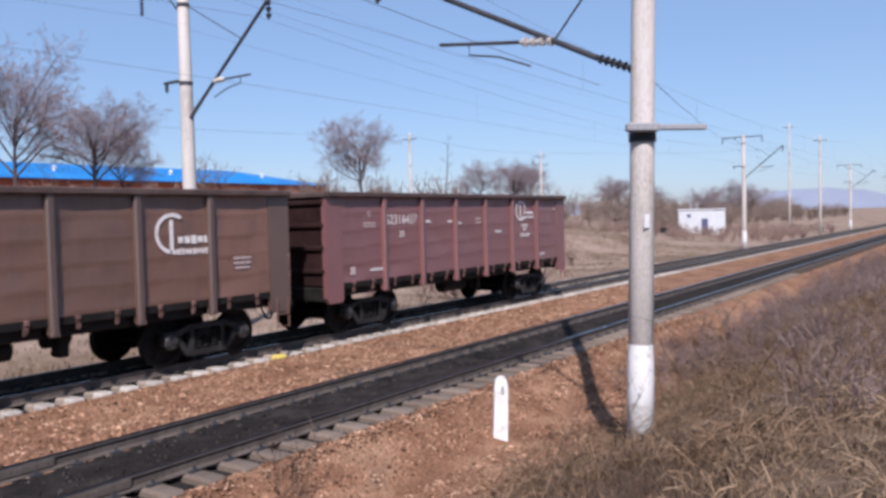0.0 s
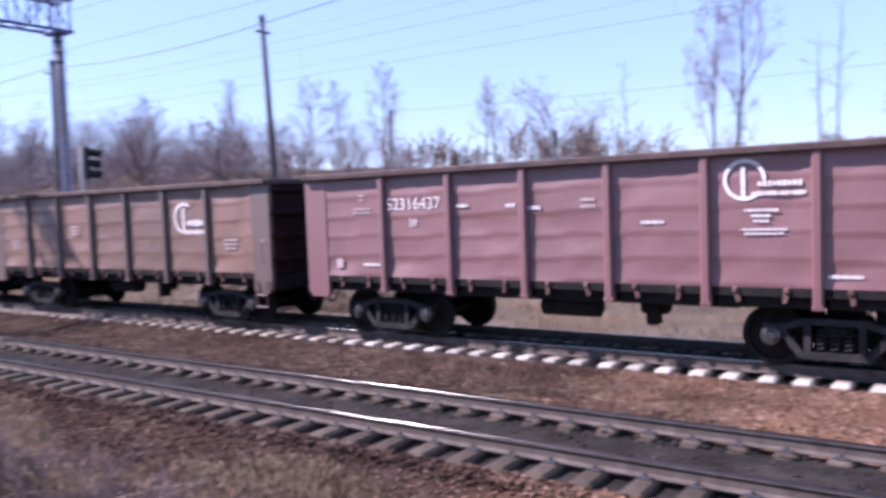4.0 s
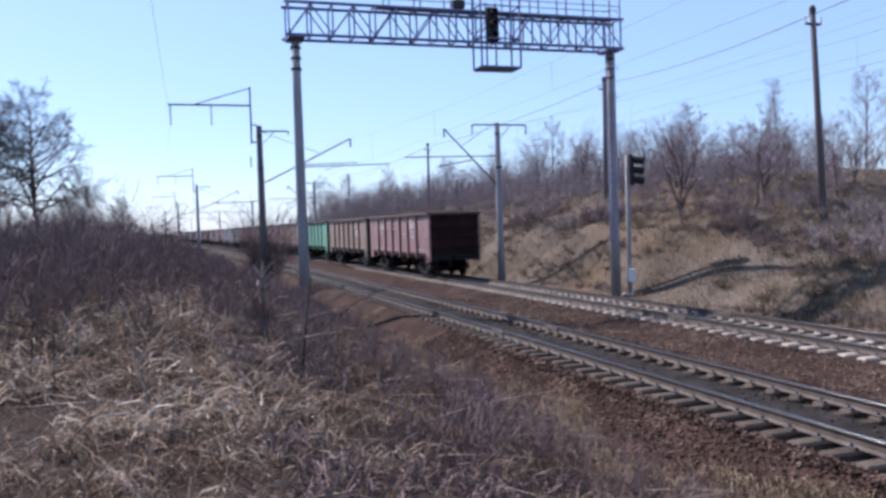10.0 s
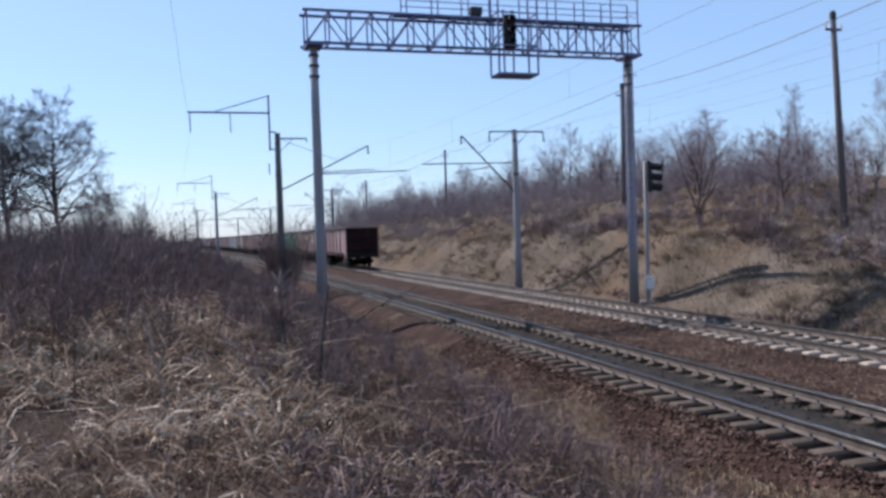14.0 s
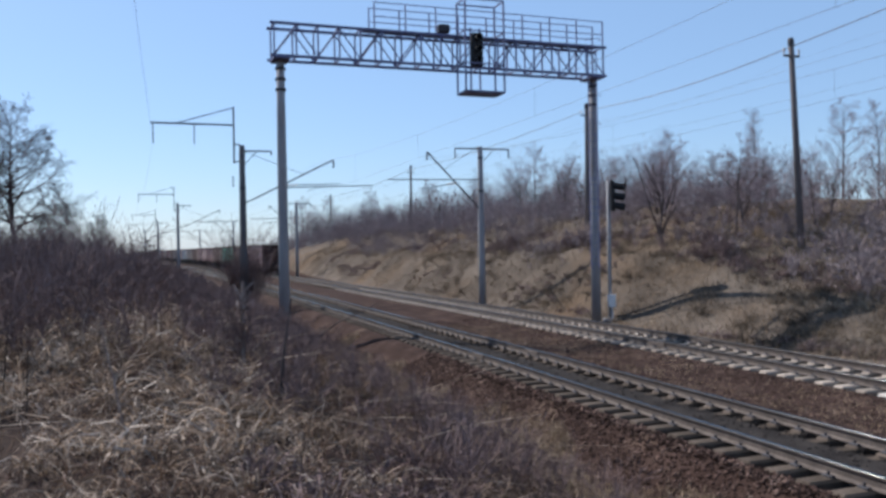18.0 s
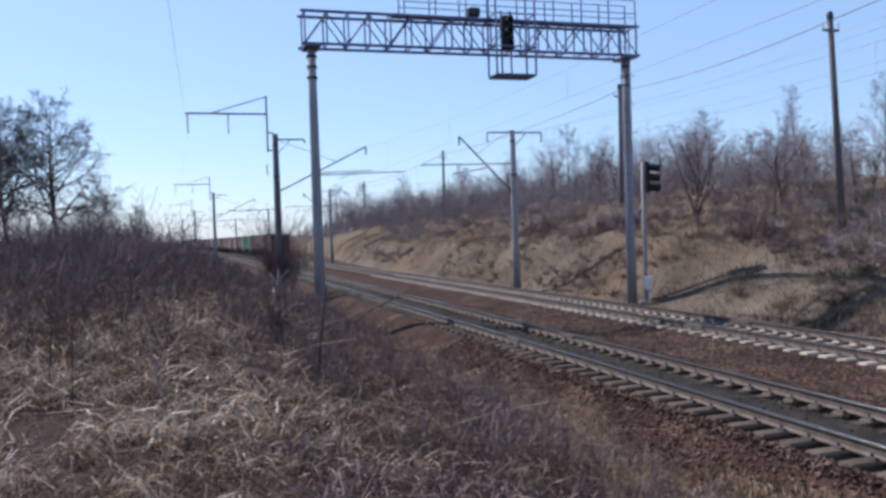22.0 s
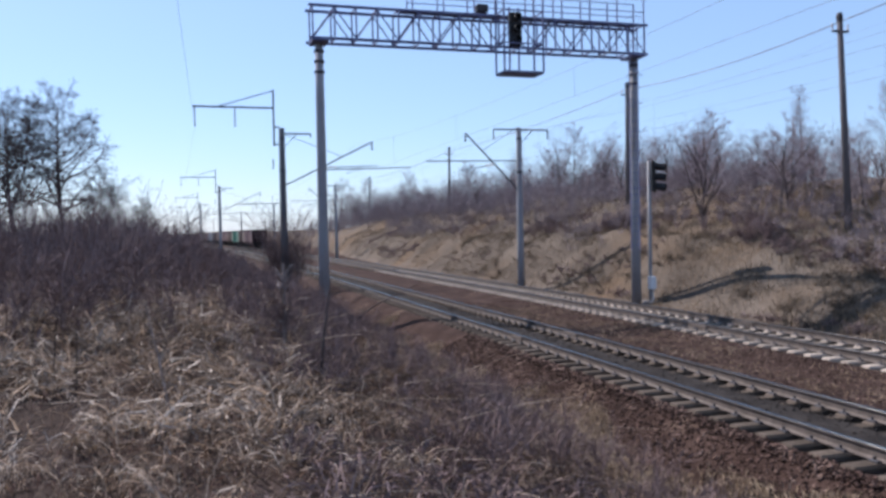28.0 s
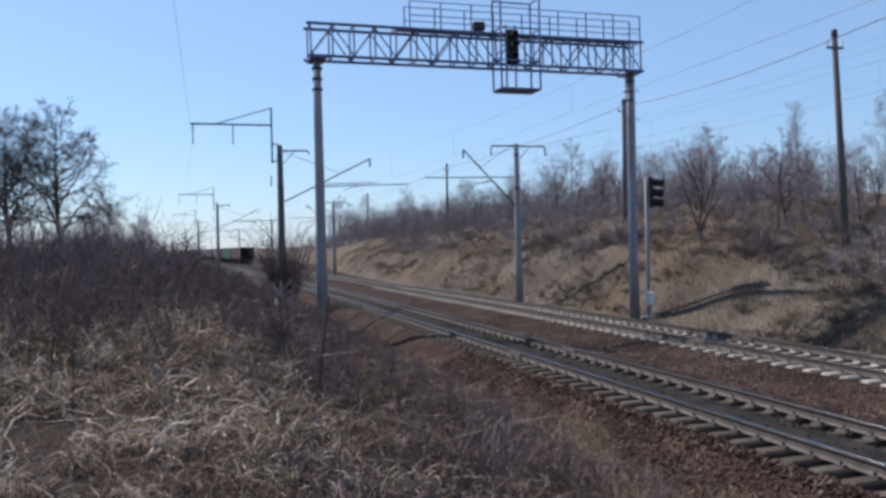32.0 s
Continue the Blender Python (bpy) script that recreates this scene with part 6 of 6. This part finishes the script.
def build_grass():
    def near_left(x, y):
        return math.hypot(x, y) > 3.2 and y < 4.5 + 1.5 * smooth_step(1, -6, x) + 0.9 * noise.noise(Vector((x * 0.3, 1.7, 0)))
    blades("near_bank_grass", "matted dry straw-coloured grass on the near bank", patchy(70000, (-30, 3, -5, 6.9), near_left, 2), M_GRASS, (0.05, 0.30), (0.005, 0.011), (1.0, 2.4))
    blades("fallen_stalks", "pale fallen stalks lying in the grass", patchy(8000, (-22, -4.5, -4, 6.2), near_left, 3, 0.8), M_REED, (0.2, 0.75), (0.003, 0.007), (1.2, 2.9))
    blades("left_bank_grass", "dry grass further along the near bank", patchy(45000, (-75, -20, -14, 4.8), lambda x, y: True, 4, 0.5), M_GRASS, (0.15, 0.6), (0.010, 0.022), (0.1, 0.9))
    # bent leaves in tussocks close to the viewer
    r = random.Random(31)
    tus = []
    while len(tus) < 7000:
        cx, cy = -17 * r.random() ** 0.6 + 1, r.uniform(-1.8, 4.8)
        if math.hypot(cx, cy) < 3.6 or noise.noise(Vector((cx * 0.5, cy * 0.5, 3.7))) < r.uniform(-0.2, 0.3):
            continue
        g = r.uniform(0.12, 0.32)
        for _ in range(r.randint(30, 90)):
            x, y = cx + r.gauss(0, g), cy + r.gauss(0, g)
            if near_left(x, y):
                tus.append((x, y, ground_z(x, y) + r.uniform(0, 0.10)))
    blades("tussock_leaves", "pale bent leaves of dead grass tussocks on the near bank", tus, M_REED, (0.14, 0.50), (0.005, 0.012), (1.3, 3.2))
    # broken leaves and stalks lying every way over the tussocks
    n = np.random.RandomState(8)
    segs = []
    while len(segs) < 12000:
        x, y = -2.0 - 13.5 * n.rand() ** 0.8, -2.2 + 7.4 * n.rand()
        if not near_left(x, y) or noise.noise(Vector((x * 0.8, y * 0.8, 5.5))) < n.uniform(-0.45, 0.25):
            continue
        z = ground_z(x, y) + 0.02 + 0.26 * n.rand() ** 1.5 * (0.6 + noise.noise(Vector((x * 0.6, y * 0.6, 1.5))))
        a, b, ln = n.uniform(0, 6.283), n.uniform(-0.35, 0.75), 0.10 + 0.42 * n.rand() ** 2
        dx, dy, dz = math.cos(a) * math.cos(b) * ln, math.sin(a) * math.cos(b) * ln, math.sin(b) * ln
        w = n.uniform(0.0025, 0.0065)
        mx, my, mz = x + dx * 0.5, y + dy * 0.5, z + dz * 0.5 + ln * n.uniform(0.02, 0.12)
        segs.append((x, y, z, mx, my, mz, w, w))
        segs.append((mx, my, mz, x + dx, y + dy, z + dz, w, w * 0.3))
    stuff("grass_litter", tri_mesh("grass_litter", *ribbons(segs), M_REED), None, "tangle of broken pale grass leaves on the near bank", "grass")
    def thin_edge(x, y):
        return 4.8 < y < 6.6 + 1.5 * noise.noise(Vector((x * 0.5, 2.2, 0)))
    blades("shoulder_grass", "sparse dead grass growing into the ballast shoulder", patchy(80000, (-30, 2, 4.8, 7.5), thin_edge, 12, 0.3), M_SHOULDER, (0.07, 0.26), (0.005, 0.012), (0.3, 1.7))
    blades("intertrack_grass", "sparse dead grass and litter between the tracks", patchy(14000, (-30, 1, 10.5, 13.0), lambda x, y: True, 15, 0.3), M_SHOULDER, (0.03, 0.13), (0.005, 0.011), (0.7, 2.4))
    def right(x, y):
        return math.hypot(x, y) > 3.6 and y < 4.9 - 0.5 * smooth_step(12, 2, x) + 0.7 * smooth_step(14, 20, x) + 0.5 * noise.noise(Vector((x * 0.4, 7.1, 0)))
    blades("verge_grass", "tall dry brown grass on the verge", patchy(92000, (2, 34, -6, 5.9), right, 6), M_VERGE, (0.06, 0.36), (0.003, 0.007), (0.7, 2.3))
    blades("shoulder_weeds", "short dry weeds spreading over the ballast edge", patchy(17000, (3, 36, 4.2, 6.9), lambda x, y: y < 5.4 + 1.5 * noise.noise(Vector((x * 0.35, 4.4, 0))), 14, 0.5),
           M_VERGE, (0.05, 0.26), (0.005, 0.011), (0.6, 2.0))
    blades("far_verge_grass", "dry grass along the verge further off", patchy(22000, (34, 130, -14, 5.2), lambda x, y: True, 7, 0.8), M_VERGE, (0.2, 0.8), (0.016, 0.03), (0.1, 0.9))
    blades("field_grass", "dry yellowed grass field beyond the far track", patchy(60000, (-32, 75, 17.4, 44), lambda x, y: y > 17.7, 8, 0.5), M_STRAW, (0.10, 0.42), (0.012, 0.026), (0.2, 1.1))
    blades("bank_grass", "yellowed grass on the slope of the cutting", patchy(52000, (-110, -16, 18.3, 30), lambda x, y: True, 9, 0.5), M_SLOPE, (0.12, 0.55), (0.012, 0.028), (0.4, 1.6))


def tufts(name, label, places, mat, count, length, width, seed):
    """Arching leaves springing from tufts at (x, y, size), each leaf in four bent pieces."""
    r = random.Random(seed)
    segs = []
    for x, y, size in places:
        z = ground_z(x, y) - 0.02
        for _ in range(int(count * r.uniform(0.6, 1.3))):
            az, ln = r.uniform(0, 6.283), size * r.uniform(*length)
            lean, droop = r.uniform(0.05, 0.9), r.uniform(0.3, 1.15)
            q = Vector((x + r.gauss(0, 0.11 * size), y + r.gauss(0, 0.11 * size), z))
            w = r.uniform(*width)
            for k in range(4):
                d = Vector((math.cos(az) * math.sin(lean), math.sin(az) * math.sin(lean), math.cos(lean)))
                n = q + d * ln / 4
                if n.z < ground_z(n.x, n.y) + 0.01:
                    break
                segs.append((*q, *n, w * (1 - 0.2 * k), w * (0.8 - 0.2 * k) + 0.0004))
                q, lean, az = n, lean + droop * r.uniform(0.5, 1.2), az + r.gauss(0, 0.25)
    return stuff(name, tri_mesh(name, *ribbons(segs), mat), None, label, "grass")


def build_tufts():
    r = random.Random(91)

    def spots(n, x0, x1, y0, y1, near, size, seed):
        out = []
        while len(out) < n:
            x, y = r.uniform(x0, x1), r.uniform(y0, y1)
            if math.hypot(x, y) > near and noise.noise(Vector((x * 0.42, y * 0.55, seed))) > r.uniform(-0.25, 0.3):
                out.append((x, y, r.uniform(*size)))
        return out
    tufts("pale_reed_tufts", "bleached arching tufts of dead reed grass on the near bank", spots(120, -15.5, -6.0, -3.6, 1.3, 7.0, (0.7, 1.35), 2.4), M_STALK, 26, (0.3, 0.75), (0.007, 0.017), 5)
    tufts("near_reed_tufts", "bleached arching tufts of dead reed grass on the near bank", spots(16, -8, -3.6, -2.2, 2.4, 3.9, (0.5, 0.9), 3.4), M_STALK, 24, (0.25, 0.65), (0.003, 0.0065), 6)
    tufts("low_litter_tufts", "low broken tufts of dead grass close by on the near bank", spots(135, -10.5, -3.7, -3.2, 3.6, 4.9, (0.4, 0.8), 5.2) + [(r.uniform(-9.3, -7.0), r.uniform(-2.3, -0.7), r.uniform(0.5, 0.9)) for _ in range(9)], M_STALK, 13, (0.3, 0.8), (0.005, 0.012), 12)
    tufts("brown_tufts", "dull brown tufts of dead grass and weeds on the near bank", spots(340, -21, -3.5, 0.6, 5.6, 4.4, (0.5, 1.1), 6.1), M_BRUSH, 26, (0.22, 0.55), (0.004, 0.011), 7)
    tufts("straw_tufts", "straw-coloured tufts among the brown weeds", spots(90, -16, -3.5, 0.4, 5.2, 4.4, (0.6, 1.0), 8.2), M_REED, 24, (0.3, 0.7), (0.004, 0.010), 8)
    tufts("verge_tufts", "tall russet tufts of dry grass on the verge", spots(470, 3.5, 36, -4.5, 5.1, 4.2, (0.6, 1.25), 1.9) + spots(520, 14, 58, 3.6, 6.7, 10, (0.6, 1.5), 2.9), M_VERGE, 38, (0.25, 0.66), (0.004, 0.009), 9)
    tufts("bank_tufts", "yellowed tussocks on the slope of the cutting", spots(420, -62, -15, 18.4, 25.5, 10, (0.7, 1.5), 7.7), M_SLOPE, 34, (0.25, 0.6), (0.008, 0.016), 10)
    # brown ledges and streaks along the slope of the cutting
    pl = []
    while len(pl) < 900:
        x, y = r.uniform(-95, -15), r.uniform(18.6, 27)
        if noise.noise(Vector((x * 0.13, y * 0.8, 6.6))) > r.uniform(0.0, 0.35):
            pl.append((x, y, r.uniform(0.5, 1.2)))
    tufts("ledge_tufts", "dull brown weeds along the ledges of the cutting slope", pl, M_BRUSH, 26, (0.25, 0.65), (0.008, 0.018), 13)
    # long fallen canes lying over the weeds
    segs = []
    for _ in range(75):
        x, y = r.uniform(-15, -4.2), r.uniform(-1.6, 5.2)
        if math.hypot(x, y) < 4.4:
            continue
        az, ln, w = r.gauss(0.75, 0.55) + (3.1416 if r.random() < 0.35 else 0), r.uniform(0.6, 1.9), r.uniform(0.003, 0.0065)
        q = Vector((x, y, ground_z(x, y) + r.uniform(0.02, 0.22)))
        rise = r.uniform(0.02, 0.38)
        for k in range(5):
            n = q + Vector((math.cos(az) * ln / 5, math.sin(az) * ln / 5, rise * ln / 5))
            n.z = max(n.z, ground_z(n.x, n.y) + 0.05)
            segs.append((*q, *n, w * (1 - 0.12 * k), w * (0.88 - 0.12 * k)))
            q, az, rise = n, az + r.gauss(0, 0.06), rise - 0.05
    stuff("fallen_canes", tri_mesh("fallen_canes", *prisms(segs, 4), M_STALK), None, "long pale broken canes lying across the weeds", "dead stem")
    # ragged twigs round the dead sapling
    ragged = [shrub_segs(90 + i, 5, 1.5, 1, 0.22) for i in range(3)]
    scatter("sapling_tangle", "dry climbing twigs tangled round a dead sapling", "brush", [(-10.79 + r.gauss(0, 0.06), 1.04 + r.gauss(0, 0.06), r.uniform(0.45, 0.85)) for _ in range(6)], ragged, M_BRUSH, 0.5, rmin=0.003)
    # dense dark bushes crowning the ledges of the slope
    low = [shrub_segs(120 + i, 10, 0.9, 1, 1.0) for i in range(4)]
    pl = []
    for x, y, n, g in ((-29.6, 23.2, 22, 0.9), (-40.5, 22.5, 22, 1.0), (-50, 22.5, 20, 1.3)):
        pl += [(x + r.gauss(0, g), y + r.gauss(0, g * 0.4), r.uniform(0.5, 1.1)) for _ in range(n)]
    scatter("ledge_bushes", "dense dark bushes on the ledges of the cutting slope", "brush", pl, low, M_BRUSH, 0.7, rmin=0.007)


def build_weeds():
    r = random.Random(21)
    places = [(6.6, 2.2), (7.4, 3.0), (5.6, 1.9), (8.2, 1.4), (6.0, 2.7), (4.9, 2.6), (7.0, 1.2), (9.6, 2.2), (8.8, 0.6), (5.2, 1.1), (10.5, 1.0), (7.9, 2.4),
              (-7.6, 1.2), (-9.0, 1.9), (-11.5, 2.3), (-6.2, 2.6), (-8.4, 3.3), (-12.6, 0.9), (-13.5, 2.9), (-7.0, 3.7)]
    for i, (x, y) in enumerate(places):
        w = thing("weed_stalk", "tall pale dead weed stalk with thin side shoots", "weed", "dead weed stalks", pose(x, y, ground_z(x, y), 0, 0, r.uniform(0, 360)))
        out = [[], [], [], []]
        h = r.uniform(0.7, 1.35)
        grow(r, out, Vector((0, 0, -0.05)), Vector((r.gauss(0, 0.25), r.gauss(0, 0.25), 1)).normalized(), h, 0.0042, 0, 1, 6, 1, 0.10, 0.0, 40)
        line = [q[:3] for q in out[0]] + [out[0][-1][3:6]]
        part("stalk", Mesh().path(line, [q[6] for q in out[0]] + [out[0][-1][7]], 5), M_REED, w)
        if out[1]:
            tagged(part("side_shoot", tri_mesh("side_shoot", *prisms(np.array(out[1]), 3), M_REED), None, w), kind="stuff")
    w = thing("weed_bush", "thin pale dead weed growing in the ballast", "weed", "dead weed stalks", pose(6.5, 6.7, -0.62))
    segs = shrub_segs(77, 5, 1.15, 1, 0.4)
    segs[:, 6:8] = np.maximum(segs[:, 6:8] * 0.45, 0.004)
    part("stalk", tri_mesh("stalk", *prisms(segs, 4), M_REED), None, w)
    # broken poles of dead wood leaning in the brush
    for x, y, dx, dy, dz in ((-17.5, 2.9, 1.6, 1.4, 1.0), (-9.2, 1.3, 0.1, 0.15, 1.2)):
        z = ground_z(x, y)
        s = thing("dead_branch", "dead grey branch leaning in the brush", "branch", "dead branches", pose(x, y, z))
        part("branch_wood", Mesh().tube((0, 0, -0.1), (dx * 0.5, dy * 0.5, dz * 0.55), 0.022, 0.018, n=7).tube((dx * 0.5, dy * 0.5, dz * 0.55), (dx, dy, dz), 0.018, 0.008, n=7), M_BARK, s)


def build_stones():
    """Loose ballast stones: joined low rocks over the near shoulders."""
    r = np.random.RandomState(4)
    base = np.array([(1, 0, 0), (-1, 0, 0), (0, 1, 0), (0, -1, 0), (0, 0, 1), (0, 0, -1)], dtype=float)
    tri = np.array([(0, 2, 4), (2, 1, 4), (1, 3, 4), (3, 0, 4), (2, 0, 5), (1, 2, 5), (3, 1, 5), (0, 3, 5)])

    def rocks(name, label, n, pick, mat, size):
        pts = np.array([pick() for _ in range(n)])
        z = np.array([ground_z(x, y) for x, y in pts])
        sc = (size[0] + (size[1] - size[0]) * r.rand(n) ** 2)[:, None, None]
        v = base[None] * (0.6 + 0.8 * r.rand(n, 6, 1)) + 0.25 * r.randn(n, 6, 3)
        v[:, :, 2] *= 0.8
        v = v * sc
        v[:, :, 0] += pts[:, 0:1]
        v[:, :, 1] += pts[:, 1:2]
        v[:, :, 2] += z[:, None] + 0.05 * sc[:, :, 0]
        fs = (np.arange(n)[:, None, None] * 6 + tri[None]).reshape(-1, 3)
        stuff(name, tri_mesh(name, v.reshape(-1, 3), fs, mat), None, label, "ballast")

    def strip(x0, x1, y0, y1):
        return lambda: (x0 + (x1 - x0) * r.rand(), y0 + (y1 - y0) * r.rand())

    def shoulder():
        while True:
            x, y = -3.5 + 27.5 * r.rand(), 4.6 + 3.2 * r.rand()
            if y > 4.6 + 1.7 * smooth_step(10, 22, x) + 0.5 * r.randn():
                return x, y
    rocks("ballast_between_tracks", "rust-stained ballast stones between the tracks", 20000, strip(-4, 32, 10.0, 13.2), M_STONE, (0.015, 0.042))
    rocks("weathered_ballast_between_tracks", "dark ballast stones between the tracks towards the left", 12000, strip(-32, -4, 10.0, 13.2), M_STONE, (0.015, 0.042))
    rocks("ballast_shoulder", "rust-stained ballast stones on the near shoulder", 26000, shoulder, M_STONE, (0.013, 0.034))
    rocks("weathered_ballast_shoulder", "brown ballast stones on the near shoulder towards the left", 24000, strip(-22, -3.5, 5.0, 7.8), M_STONE, (0.017, 0.045))
    rocks("oily_ballast", "dark oily ballast stones between the rails", 4000, strip(-30, 30, Y_NEAR - 0.72, Y_NEAR + 0.72), M_DARK_STONE, (0.016, 0.045))
    # Over the far bed these dark stones carry train shade as well as oil.
    rocks("oily_ballast_far", "dark ballast stones of the far track", 9000, strip(-34, 34, Y_FAR - 1.3, Y_FAR + 1.5), M_DARK_STONE, (0.016, 0.045))


def build_hills():
    ms = Mesh()
    n = 90
    for k, (dist, amp, ofs) in enumerate(((2600, 52, 0.0), (2100, 30, 4.0))):
        row0, row1 = [], []
        for i in range(n + 1):
            a = radians(38 + 92 * i / n)
            x, y = math.sin(a) * dist, math.cos(a) * dist
            h = amp * (0.55 + 0.75 * noise.noise(Vector((i * 0.13 + ofs, ofs, 0.5)))) + amp * 0.18 * noise.noise(Vector((i * 0.6, ofs, 2)))
            if k == 0:
                h += 20 * math.exp(-((i - 42) / 7.0) ** 2)
            row0.append((x, y, -20))
            row1.append((x, y, max(8, h)))
        back = [(x * 1.15, y * 1.15, -20) for x, y, z in row0]
        ms.add(row0 + row1 + back, [(i, i + 1, n + 2 + i, n + 1 + i) for i in range(n)] + [(n + 1 + i, n + 2 + i, 2 * n + 3 + i, 2 * n + 2 + i) for i in range(n)])
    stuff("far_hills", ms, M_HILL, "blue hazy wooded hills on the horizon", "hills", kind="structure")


build_trees()
build_brush()
build_grass()
build_tufts()
build_weeds()
build_stones()
build_hills()


# ---- dead saplings and canes in the foreground ----
M_DEADSTEM = material("dark_dead_stem", [(0.03, 0.025, 0.024), (0.06, 0.05, 0.047), (0.10, 0.085, 0.08)], 6, 0.95, bump=0.4, fine=60, spec=0.04)


def cane(name, label, foot, tip, r0, mat, seed, sway=0.05, shoots=0, group="dead stems in the grass"):
    """A bent stem from foot to tip with a few thin shoots."""
    r = random.Random(seed)
    foot, tip = Vector(foot), Vector(tip)
    foot.z = ground_z(foot.x, foot.y)
    t = thing(name, label, "dead stem", group, Matrix.Translation(foot))
    d = tip - foot
    n = 9
    pts, side = [], Vector((0, 0, 0))
    for i in range(n + 1):
        q = i / n
        if i:
            side += Vector((r.gauss(0, 1), r.gauss(0, 1), r.gauss(0, 0.5))) * sway * d.length / n
        pts.append(d * q + side + Vector((0, 0, -0.06 if i == 0 else 0)))
    part("stem", Mesh().path(pts, [r0 * (1 - 0.75 * i / n) for i in range(n + 1)], 6), mat, t)
    for k in range(shoots):
        i = r.randint(2, n - 1)
        a = Vector((r.gauss(0, 1), r.gauss(0, 1), r.uniform(0.1, 1.0))).normalized() * d.length * r.uniform(0.10, 0.28)
        b = Vector((r.gauss(0, 1), r.gauss(0, 1), r.gauss(0, 0.6))) * 0.05 * d.length
        part("side_shoot", Mesh().path([pts[i], pts[i] + a * 0.5 + b, pts[i] + a], [r0 * 0.35, r0 * 0.28, r0 * 0.15], 4), mat, t)
    return t


def build_stems():
    for k, (foot, tip, r0, dark, shoots) in enumerate((
            ((-10.79, 1.06, 0), (-10.79, 1.09, 2.45), 0.05, 2, 14), ((-10.8, 0.02, 0), (-10.75, 0.93, 1.90), 0.015, 2, 2), ((-10.74, 1.12, 0), (-10.70, 1.02, 2.2), 0.009, 0, 6), ((-10.84, 0.98, 0), (-10.9, 1.10, 2.0), 0.008, 0, 5),
            ((-7.69, -0.25, 0), (-7.68, -0.45, 2.25), 0.015, 2, 3), ((-12.14, 0.37, 0), (-12.1, 1.08, 1.82), 0.016, 0, 3), ((-10.59, 0.03, 0), (-10.58, 0.41, 1.43), 0.009, 0, 0),
            ((-6.42, 0.13, 0), (-6.39, 0.64, 1.48), 0.006, 0, 1), ((-5.79, -0.18, 0), (-5.8, 0.01, 1.42), 0.006, 0, 1), ((-8.68, -1.18, 0), (-8.68, -1.18, 1.92), 0.010, 1, 3),
            ((-10.97, -1.98, 0), (-10.97, -1.94, 1.99), 0.013, 1, 4), ((-7.79, -0.39, 0), (-7.79, -0.41, 1.92), 0.006, 1, 2), ((-9.4, -1.5, 0), (-9.35, -1.42, 2.1), 0.011, 1, 4),
            ((5.0, 2.0, 0), (4.55, 2.7, 1.25), 0.006, 0, 0), ((5.3, 1.9, 0), (5.0, 2.5, 1.2), 0.006, 0, 1), ((5.7, 1.8, 0), (5.5, 2.3, 1.15), 0.005, 0, 1),
            ((6.3, 0.8, 0), (6.32, 0.83, 1.85), 0.007, 0, 1), ((6.4, 0.7, 0), (6.6, 0.55, 1.5), 0.006, 0, 1), ((6.0, 1.5, 0), (6.2, 1.75, 1.3), 0.006, 0, 2),
            ((7.2, 0.4, 0), (7.3, 0.2, 2.0), 0.006, 0, 2), ((8.3, 0.3, 0), (8.5, 0.0, 2.2), 0.006, 0, 2))):
        cane("dead_sapling" if dark else "dead_cane", ("pale bent dead cane in the dry grass", "thin dark dead sapling standing in the dry brush",
             "weathered grey-brown dead sapling leaning in the brush")[dark], foot, tip, r0, (M_REED, M_DEADSTEM, M_GREYSTEM)[dark], k + 3, 0.05 if dark else 0.09, shoots)


build_stems()


# ---- what moves ----
def on_line(x):
    """A wagon's pose with its middle at x on the far track."""
    return pose(x, Y_FAR + bend(x), 0, 0, 0, math.degrees(math.atan2(bend(x + 4.3) - bend(x - 4.3), 8.6)))


def motions():
    steps = [0.5 * i for i in range(65)]
    for w, back in TRAIN:
        walk(w, [(t, on_line(tail_x(t) - back)) for t in steps])
    fine = [0.1 * i for i in range(321)]
    for ob, ax in WHEELS[:8]:
        walk(ob, [(t, pose(ax, 0, 0.477, 0, math.degrees((tail_x(t) - tail_x(0)) / 0.475), 0)) for t in fine])


motions()
